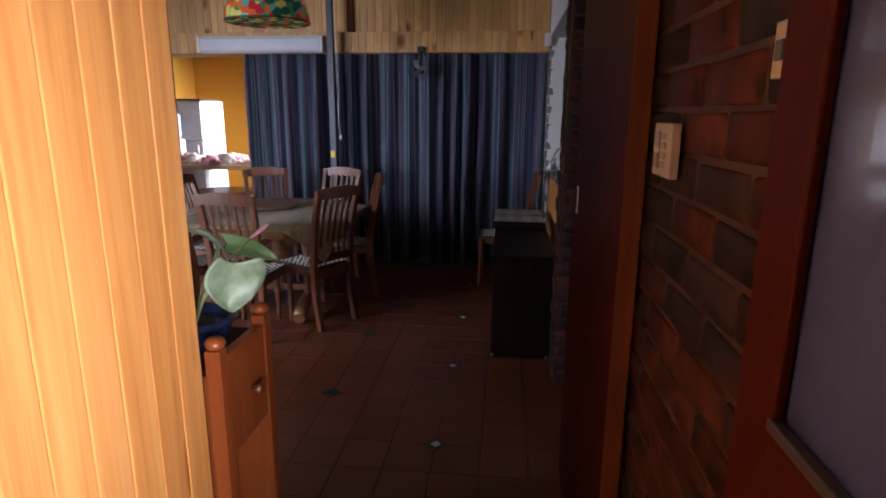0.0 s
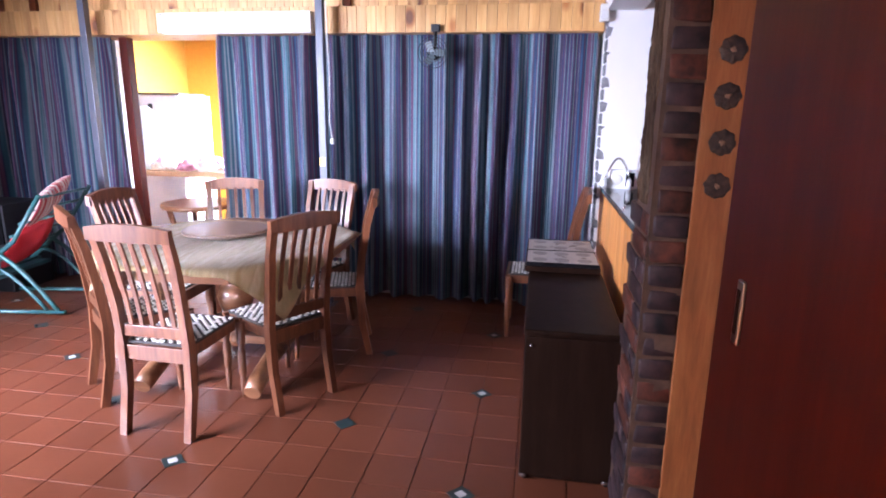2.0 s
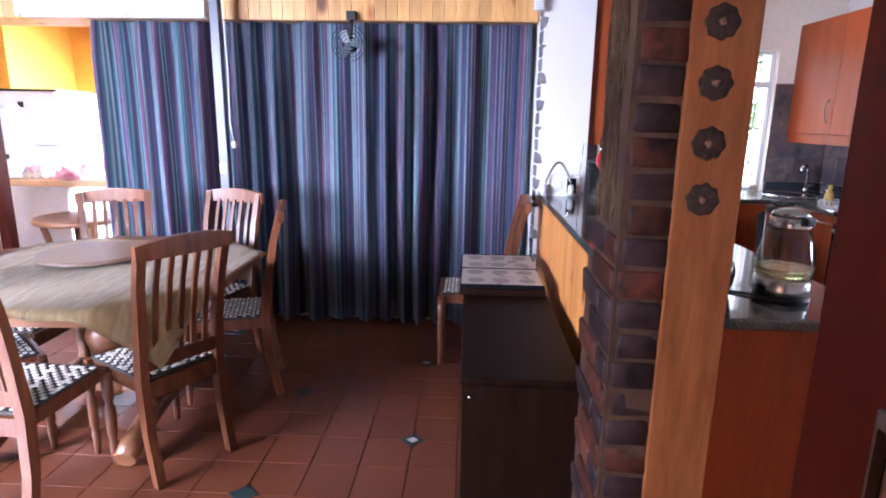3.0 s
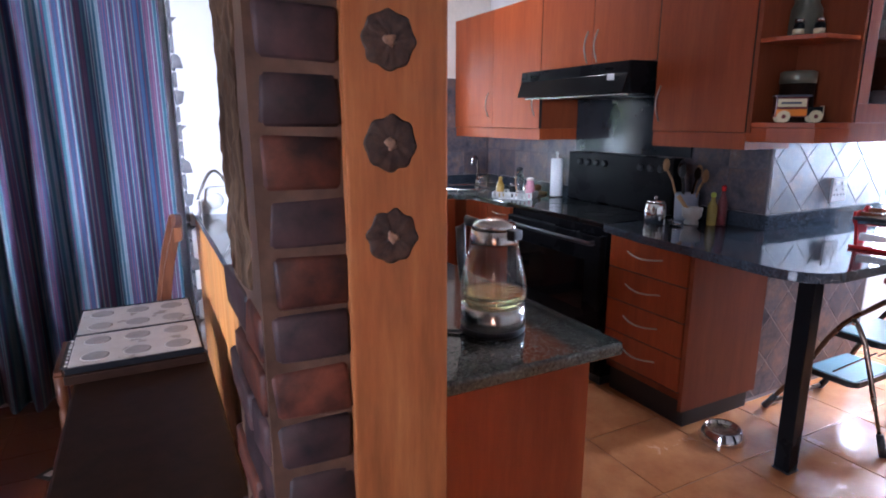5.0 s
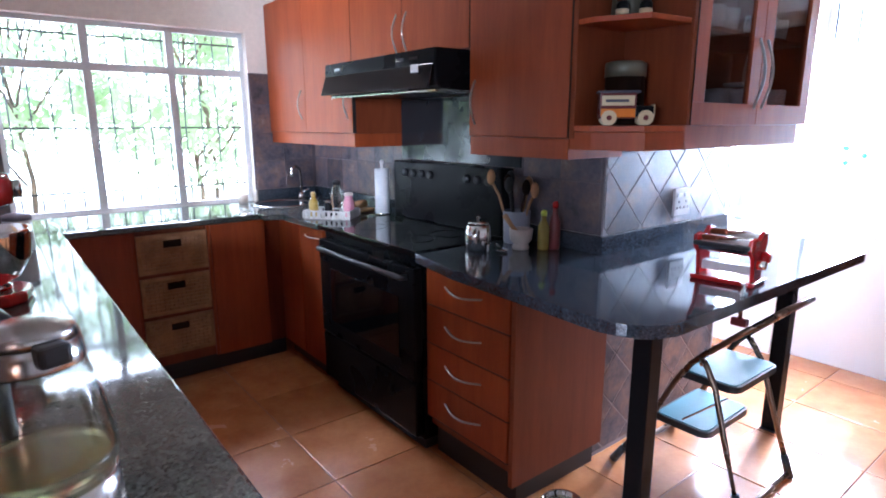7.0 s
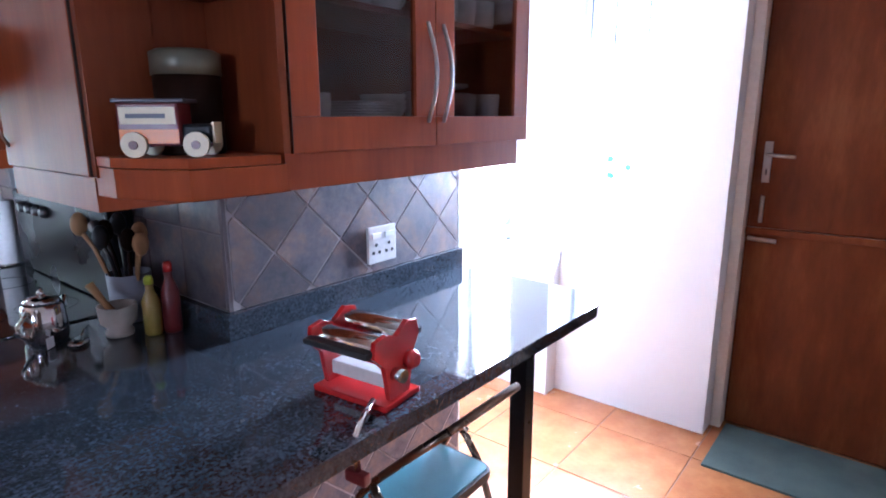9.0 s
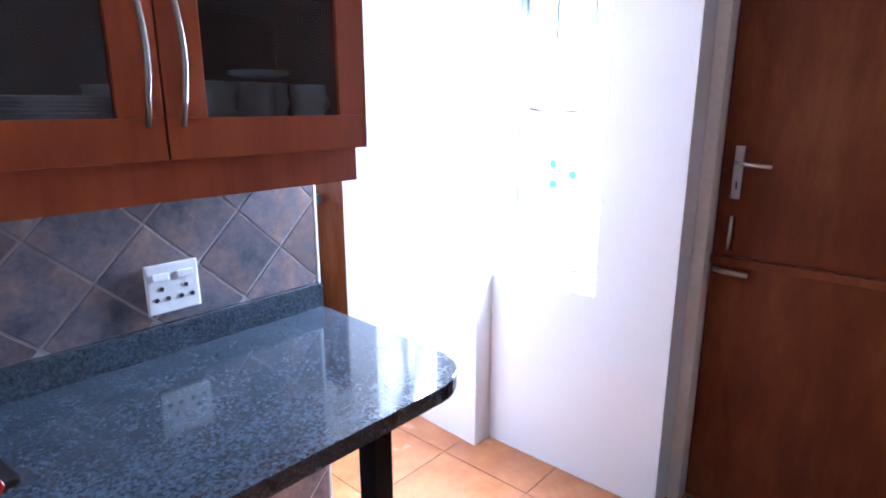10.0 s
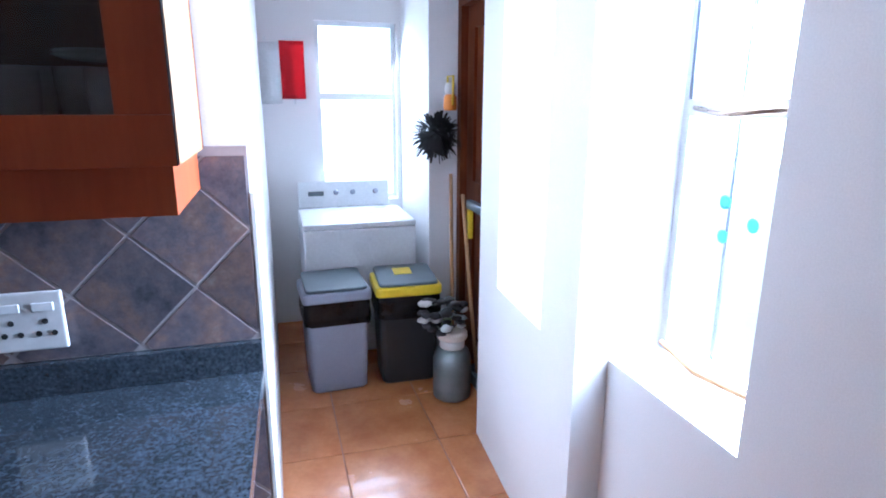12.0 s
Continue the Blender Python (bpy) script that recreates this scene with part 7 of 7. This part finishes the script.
def hanging(w, h, waves, seed):
    bm = bmesh.new()
    n, prev = 20, None
    for i in range(n + 1):
        x = -w / 2 + w * i / n
        col = [bm.verts.new((x, 0.010 * math.sin(x * waves + seed) * (1 - k / 6), h * k / 6 - h)) for k in range(7)]
        if prev:
            for k in range(6):
                f = bm.faces.new((prev[k], col[k], col[k + 1], prev[k + 1]))
                f.smooth = True
        prev = col
    bmesh.ops.solidify(bm, geom=bm.faces[:], thickness=0.008)
    return bm


single("red_towel", hanging(0.145, 0.34, 60, 1), M_REDCLOTH, "bright red tea towel hanging from the airing rack", "towel", (5.175, 7.895, 1.87))
single("white_cloth", hanging(0.13, 0.36, 50, 2), M_PAPER, "white cloth hanging from the airing rack", "cloth", (5.04, 7.90, 1.86))
grt = thing("metal_grater", "dark hanging lantern grater in the narrow window", "ornament", (5.985, 5.80, 0.80))
part("body", lathe([(0.028, 0.0), (0.034, 0.01), (0.034, 0.09), (0.016, 0.12), (0.006, 0.19)], 18), M_GALV, grt)
bm = bmesh.new()
for i in range(12):
    for j in range(5):
        a = 2 * math.pi * (i + 0.5 * (j % 2)) / 12
        blob(0.0045, (1, 1, 1), (0.034 * math.cos(a), 0.034 * math.sin(a), 0.02 + 0.016 * j), 1, 0, bm)
part("studs", bm, M_CHINA, grt)

# ---- garden outside the kitchen window ----


def shrub(name, label, at, w, h, n, seed, trunk):
    r = random.Random(seed)
    t = thing(name, label, "shrub", at, 0, "garden shrubs")
    tr = bmesh.new()
    tube([(0, 0, 0), (0.05, 0, h * 0.3), (-0.05, 0.05, h * 0.6), (0, 0, h * 0.9)], [0.09 * trunk, 0.07 * trunk, 0.045 * trunk, 0.015], 8, tr)
    for k in range(7):
        a = r.random() * 6.28
        z = h * (0.25 + 0.5 * r.random())
        tube([(0, 0, z), (0.4 * w * math.cos(a) * 0.6, 0.4 * w * math.sin(a) * 0.6, z + 0.2 * h), (0.5 * w * math.cos(a), 0.5 * w * math.sin(a), z + 0.3 * h)], [0.014, 0.010, 0.004], 6, tr)
    part("trunk", tr, M_BARK, t)
    verts, faces = [], []
    clumps = [(r.uniform(-0.5, 0.5) * w, r.uniform(-0.4, 0.4) * w, h * (0.40 + 0.58 * r.random()), 0.2 + 0.28 * r.random()) for _ in range(26)]
    for _ in range(n):
        cx, cy, cz, cr_ = r.choice(clumps)
        d = Vector((r.gauss(0, 1), r.gauss(0, 1), r.gauss(0, 1))).normalized() * cr_ * r.random() ** 0.4
        c = Vector((cx, cy, max(0.05, cz))) + d
        u = Vector((r.gauss(0, 1), r.gauss(0, 1), r.gauss(0, 1))).normalized()
        v = u.orthogonal().normalized()
        s = 0.045 + 0.05 * r.random()
        i = len(verts)
        verts += [c - u * s, c + v * s * 0.42, c + u * s, c - v * s * 0.42]
        faces.append((i, i + 1, i + 2, i + 3))
    me = bpy.data.meshes.new("crown")
    me.from_pydata(verts, [], faces)
    me.materials.append(M_FOLIAGE)
    ob = new("crown", me)
    ob.parent = t
    return t


for k, (x, y, w, h) in enumerate(((0.9, 10.6, 1.8, 3.0), (2.4, 11.2, 1.9, 3.4), (3.9, 10.7, 1.8, 2.9), (4.4, 11.8, 1.7, 3.3), (3.2, 12.8, 2.6, 4.4), (-0.6, 11.8, 2.2, 3.8), (9.2, 12.4, 2.4, 4.0))):
    shrub("garden_shrub", "leafy green garden shrub outside the kitchen window", (x, y, -0.16), w, h, 1500, 20 + k, 0.35)
# ---- pieces of floors and walls ----
# dining floor: square quarry tiles and small diamond insets
TX, TY = 0.2075, 0.2145
me_q = mesh_of("quarry_tile", box(-TX / 2 + 0.0025, TX / 2 - 0.0025, -TY / 2 + 0.0025, TY / 2 - 0.0025, -0.008, 0.0, 0.0012), M_QUARRY)
rest = bmesh.new()
near = 0
for i in range(-24, 7):
    for j in range(-21, 14):
        x, y = 0.272 + (i + 0.5) * TX, 4.19 + (j + 0.5) * TY
        if x > 1.6 or y > 7.2 or y < -0.3:
            continue
        if -1.7 < x < 1.5 and 3.6 < y < 6.75:
            piece("tile", me_q, floor_dining, (x, y, rng.uniform(-0.0006, 0.0004)))
            near += 1
        else:
            box(x - TX / 2 + 0.0025, x + TX / 2 - 0.0025, y - TY / 2 + 0.0025, y + TY / 2 - 0.0025, -0.008, 0.0, bm=rest)
ob = part("outlying_tiles", rest, M_QUARRY, floor_dining)
tagged(ob, kind="stuff")
me_in = mesh_of("inset", slab([(-0.058, 0), (0, -0.055), (0.058, 0), (0, 0.055)], 0.0, 0.0022, 0.0006), M_INSET)
me_in2 = mesh_of("inset_centre", slab([(-0.026, 0), (0, -0.024), (0.026, 0), (0, 0.024)], 0.0022, 0.0032, 0.0), M_INSET_PALE)
for i in range(-5, 2):
    for j in range(-1, 4):
        x, y = 0.272 + 0.6225 * i, 4.19 + 0.858 * j + (0.429 if i % 2 else 0)
        if y < 6.9 and x < 1.5:
            ins = piece("inset", me_in, floor_dining, (x, y, 0.0004))
            if i % 2:
                piece("inset_centre", me_in2, ins, (0, 0, 0))
# kitchen floor
T = 0.44
me_k = mesh_of("terracotta_tile", box(-T / 2 + 0.003, T / 2 - 0.003, -T / 2 + 0.003, T / 2 - 0.003, -0.009, 0.0, 0.002), M_TERRA)
for i in range(-8, 3):
    for j in range(-9, 5):
        x, y = 5.24 + (i + 0.5) * T, 6.40 + (j + 0.5) * T
        if 1.72 < x < 6.2 and y > 2.2:
            piece("tile", me_k, floor_kitchen, (x, y, rng.uniform(-0.0006, 0.0004)), rng.choice((0, 90, 180, 270)))
built("threshold", box(1.60, 1.72, 3.575, 4.43, -0.01, 0.003), M_EDGE, "worn wooden threshold strip")

# slate tiles laid diagonally on the column, squares behind the stove
tiles = built("wall_tiling", boxes((3.985, 4.977, 5.420, 5.430, 0.983, 1.42), (3.986, 4.975, 5.420, 5.430, 0.0, 0.87)), M_JOINT, "pale joints of the slate wall tiling")
tiles_stove = built("wall_tiling_stove", boxes((3.974, 3.985, 5.420, 7.93, 0.983, 1.72), (3.52, 3.974, 7.922, 7.93, 0.983, 1.75), (1.832, 2.165, 7.922, 7.93, 0.911, 1.80)), M_JOINT_GREY, "grey joints of the slate tiling behind the stove")
S = 0.1215
cut = []


def clip_poly(poly, axis, bound, keep_less):
    out = []
    for a, b in zip(poly, poly[1:] + poly[:1]):
        ia = (a[axis] <= bound) if keep_less else (a[axis] >= bound)
        ib = (b[axis] <= bound) if keep_less else (b[axis] >= bound)
        if ia:
            out.append(a)
        if ia != ib:
            t = (bound - a[axis]) / (b[axis] - a[axis])
            out.append((a[0] + t * (b[0] - a[0]), a[1] + t * (b[1] - a[1])))
    return out


def diamonds(u0, u1, v0, v1, cu, cv, half, place):
    """Diamond tiles in a rectangle of a wall, cut at its edges; place maps (u, v, proud) to the world."""
    g = 0.0032
    n = int((u1 - u0 + v1 - v0) / half) + 6
    for i in range(-n, n):
        for j in range(-n, n):
            if (i + j) % 2:
                continue
            c = (cu + i * half, cv + j * half)
            h = half - g * 1.414
            poly = [(c[0] - h, c[1]), (c[0], c[1] - h), (c[0] + h, c[1]), (c[0], c[1] + h)]
            for ax, bd, kl in ((0, u0, False), (0, u1, True), (1, v0, False), (1, v1, True)):
                poly = clip_poly(poly, ax, bd, kl) if poly else poly
            if len(poly) < 3:
                continue
            area = abs(sum(a[0] * b[1] - b[0] * a[1] for a, b in zip(poly, poly[1:] + poly[:1]))) / 2
            if area < 2e-4:
                continue
            bm = bmesh.new()
            back = [bm.verts.new(place(u, v, 0.0)) for u, v in poly]
            mu = sum(p[0] for p in poly) / len(poly)
            mv = sum(p[1] for p in poly) / len(poly)
            front = [bm.verts.new(place(u + (mu - u) * 0.012, v + (mv - v) * 0.012, 0.0016)) for u, v in poly]
            bm.faces.new(back[::-1]), bm.faces.new(front)
            for k in range(len(poly)):
                q = (k + 1) % len(poly)
                bm.faces.new((back[k], back[q], front[q], front[k]))
            bmesh.ops.recalc_face_normals(bm, faces=bm.faces[:])
            part("tile", bm, M_SLATE, tiles)


diamonds(3.989, 4.972, 0.984, 1.40, 4.731, 1.119, S, lambda u, v, d: (u, 5.420 - d, v))
diamonds(3.989, 4.972, 0.02, 0.868, 4.49, 0.45, S, lambda u, v, d: (u, 5.420 - d, v))


def squares(rows, place):
    for u0, u1, v0, v1 in rows:
        bm = bmesh.new()
        g = 0.0025
        back = [bm.verts.new(place(u, v, 0.0)) for u, v in ((u0 + g, v0 + g), (u1 - g, v0 + g), (u1 - g, v1 - g), (u0 + g, v1 - g))]
        front = [bm.verts.new(place(u, v, 0.0014)) for u, v in ((u0 + g + 0.002, v0 + g + 0.002), (u1 - g - 0.002, v0 + g + 0.002), (u1 - g - 0.002, v1 - g - 0.002), (u0 + g + 0.002, v1 - g - 0.002))]
        bm.faces.new(back[::-1]), bm.faces.new(front)
        for k in range(4):
            bm.faces.new((back[k], back[(k + 1) % 4], front[(k + 1) % 4], front[k]))
        bmesh.ops.recalc_face_normals(bm, faces=bm.faces[:])
        part("tile", bm, M_SLATE, tiles_stove)


squares([(5.43 + 0.21 * i, 5.43 + 0.21 * (i + 1), 0.983 + 0.21 * j, 0.983 + 0.21 * (j + 1)) for i in range(12) for j in range(4 if 2 <= i <= 6 else 2) if 0.983 + 0.21 * (j + 1) < 1.83], lambda u, v, d: (3.974 - d, u, v))
squares([(3.53 + 0.21 * i, 3.53 + 0.21 * (i + 1), 0.983 + 0.19 * j, 0.983 + 0.19 * (j + 1)) for i in range(2) for j in range(4)], lambda u, v, d: (u, 7.922 - d, v))
squares([(1.835, 2.0, 0.912 + 0.21 * j, 0.912 + 0.21 * (j + 1)) for j in range(4)] + [(2.0, 2.163, 0.912 + 0.21 * j, 0.912 + 0.21 * (j + 1)) for j in range(4)], lambda u, v, d: (u, 7.922 - d, v))

# clinker bricks


def brick_mesh(lx, ly, lz, seed):
    """A fired brick with blunt, uneven edges."""
    bm = box(-lx / 2, lx / 2, -ly / 2, ly / 2, -lz / 2, lz / 2)
    bmesh.ops.subdivide_edges(bm, edges=bm.edges[:], cuts=2, use_grid_fill=True)
    half = Vector((lx / 2, ly / 2, lz / 2))
    for v in bm.verts:
        for a in range(3):
            if abs(abs(v.co[a]) - half[a] / 3) < 1e-4:
                v.co[a] = math.copysign(half[a] - 0.007, v.co[a])
    for v in bm.verts:
        out = sum(abs(v.co[a]) > half[a] - 1e-4 for a in range(3))
        if out > 1:
            v.co = Vector([v.co[a] - (math.copysign(0.0024 * (out - 1), v.co[a]) if abs(v.co[a]) > half[a] - 1e-4 else 0) for a in range(3)])
        v.co += Vector((noise.noise(v.co * 26 + Vector((seed, 0, 0))), noise.noise(v.co * 26 + Vector((0, seed, 5))), noise.noise(v.co * 26 + Vector((3, 0, seed))))) * 0.006
    for f in bm.faces:
        f.smooth = True
    return mesh_of("brick", bm, M_BRICK if seed % 3 == 0 else M_BRICK_DARK)


PITCH, BH = 0.078, 0.069
long_b = [brick_mesh(0.05, 0.214, BH, q) for q in range(5)]
half_b = [brick_mesh(0.05, 0.098, BH, q + 9) for q in range(3)]
end_b = [brick_mesh(0.104, 0.05, BH, q + 20) for q in range(6)]
nib_b = [brick_mesh(0.05, 0.105, BH, q + 31) for q in range(3)]
grey_b = []
for q in range(3):
    g = nib_b[q].copy()
    g.materials[0] = M_GREYSTONE
    grey_b.append(g)
for c in range(29):
    z = 0.046 + c * PITCH
    if c < 15:
        y0 = 4.452
        if not c % 2:
            piece("brick", rng.choice(half_b), pillar, (1.494, y0 + 0.055, z), 0, (0, rng.uniform(-2, 2)))
            y0 += 0.112
        while y0 + 0.1 < 4.76:
            me = rng.choice(long_b) if y0 + 0.2 < 4.77 else rng.choice(half_b)
            ln = 0.224 if me in long_b else 0.112
            piece("brick", me, pillar, (1.494 + rng.uniform(-0.003, 0.003), y0 + ln / 2, z), rng.uniform(-1, 1), (0, rng.uniform(-2, 2)))
            y0 += ln
    piece("brick", rng.choice(end_b), pillar, (1.541 + rng.uniform(-0.005, 0.004), 4.468 + rng.uniform(-0.003, 0.003), z), rng.uniform(-2, 2), (rng.uniform(-2, 2), rng.uniform(-1.5, 1.5)))
    if 4 < c:
        y0 = 1.62 + (0.112 if c % 2 else 0.0)
        while y0 < 2.95:
            piece("brick", rng.choice(long_b), wall_brick, (1.5135 + rng.uniform(-0.002, 0.002), y0 + 0.111, z), rng.uniform(-1.2, 1.2), (0, rng.uniform(-2, 2)))
            y0 += 0.224
    ob = piece("brick", rng.choice(nib_b), nib, (1.548, 6.712 if c % 2 else 6.720, z), 0, (0, rng.uniform(-3, 3)))
    ob.data = grey_b[c % 3]

# pine boards
BW = 0.086
me_bd = [mesh_of("board", box(-0.0125, 0.0125, -BW / 2 + 0.0012, BW / 2 - 0.0012, 0, 1.0, 0.0035), M_PINE) for _ in range(3)]
r5 = random.Random(3)
for i in range(29):
    y = 2.53 - BW / 2 - i * BW
    cuts = [0.0, r5.uniform(0.3, 0.7) if i % 5 == 2 else 2.42, H_DIN]
    for a, b in zip(cuts, cuts[1:]):
        o = piece("board", me_bd[i % 3], wall_pine, (0.5025, y, a + 0.001))
        o.scale = (1, 1, b - a - 0.002)
me_bb = mesh_of("board", box(-0.0355, 0.0355, -0.008, 0.008, 0.0, 0.183, 0.003), M_PINE_DULL)
me_bu = mesh_of("board", box(-0.0355, 0.0355, -0.008, 0.008, 0.0, 0.78, 0.003), M_PINE_DULL)
for i in range(84):
    x = 1.49 - i * 0.0725
    piece("board", me_bb, beam, (x, 6.902, 2.031))
    piece("board", me_bu, upper, (x, 6.973, 2.219))
for x in (-0.30, -2.9):
    built("trim_upper_post", box(x - 0.03, x + 0.03, 6.93, 6.964, 2.22, H_DIN, 0.004), M_OLDDOOR, "brown vertical batten")
panelling = built("bar_panelling", box(1.562, 1.571, 4.765, 6.655, 0.0, 0.977), M_PINE_DULL, "backing of the pine bar panelling")
me_bp = mesh_of("board", box(-0.006, 0.006, -0.0445, 0.0445, 0.0, 0.974, 0.003), M_PINE)
for i in range(20):
    piece("board", me_bp, panelling, (1.556, 4.815 + 0.0915 * i, 0.002))

# carved slab on the pillar, ceiling lamp
cv = thing("carved_slab", "weathered grey-brown carved wooden slab hung on the pillar", "carving", (1.479, 4.60, 1.195))
bm = bmesh.new()
NY, NZ = 14, 70
front, back = [], []
for i in range(NZ + 1):
    z = 0.92 * i / NZ
    hw = 0.088 + 0.010 * math.sin(z * 19) + 0.014 * noise.noise(Vector((z * 22, 2, 0)))
    rf, rb = [], []
    for j in range(NY + 1):
        u = -1 + 2 * j / NY
        y = u * hw + 0.006 * noise.noise(Vector((u * 3, z * 30, 4)))
        d = 0.006 + 0.004 * (1 - u ** 4) + 0.007 * noise.noise(Vector((y * 34, z * 24, 1))) + 0.003 * noise.noise(Vector((y * 90, z * 70, 3)))
        rf.append(bm.verts.new((-max(0.002, d), y, z)))
        rb.append(bm.verts.new((0.006, y, z)))
    front.append(rf)
    back.append(rb)
for g in (front, back):
    for p, q in zip(g, g[1:]):
        for j in range(NY):
            bm.faces.new((p[j], p[j + 1], q[j + 1], q[j]))
for i in range(NZ):
    for j in (0, NY):
        bm.faces.new((front[i][j], front[i + 1][j], back[i + 1][j], back[i][j]))
for i in (0, NZ):
    for j in range(NY):
        bm.faces.new((front[i][j], front[i][j + 1], back[i][j + 1], back[i][j]))
bmesh.ops.recalc_face_normals(bm, faces=bm.faces[:])
M_DRIFT = wood("driftwood", (0.022, 0.012, 0.008), (0.060, 0.036, 0.022), (0.16, 0.105, 0.068), "z", 0.7, 8, 5, 0, 6.0, 0, 0.5, 0.08)
part("slab", bm, M_DRIFT, cv)
part("hook", box(-0.004, 0.012, -0.02, 0.02, 0.90, 0.94), M_RUSTIRON, cv)
cl = thing("ceiling_lamp", "small round glass ceiling lamp over the sink corner", "lamp", (3.27, 7.08, H_KIT))
part("base", lathe([(0.07, -0.012), (0.07, 0.0)], 28), M_WHITE, cl)
M_GLOW, nt, nn, ll, bb = nodes_of("lamp_glow")
bb.inputs["Emission Color"].default_value = (1.0, 0.93, 0.82, 1)
bb.inputs["Emission Strength"].default_value = 30
part("bulb", lathe([(0.045, -0.013), (0.05, -0.03), (0.03, -0.05), (0.006, -0.055)], 28), M_GLOW, cl, "lit frosted globe")
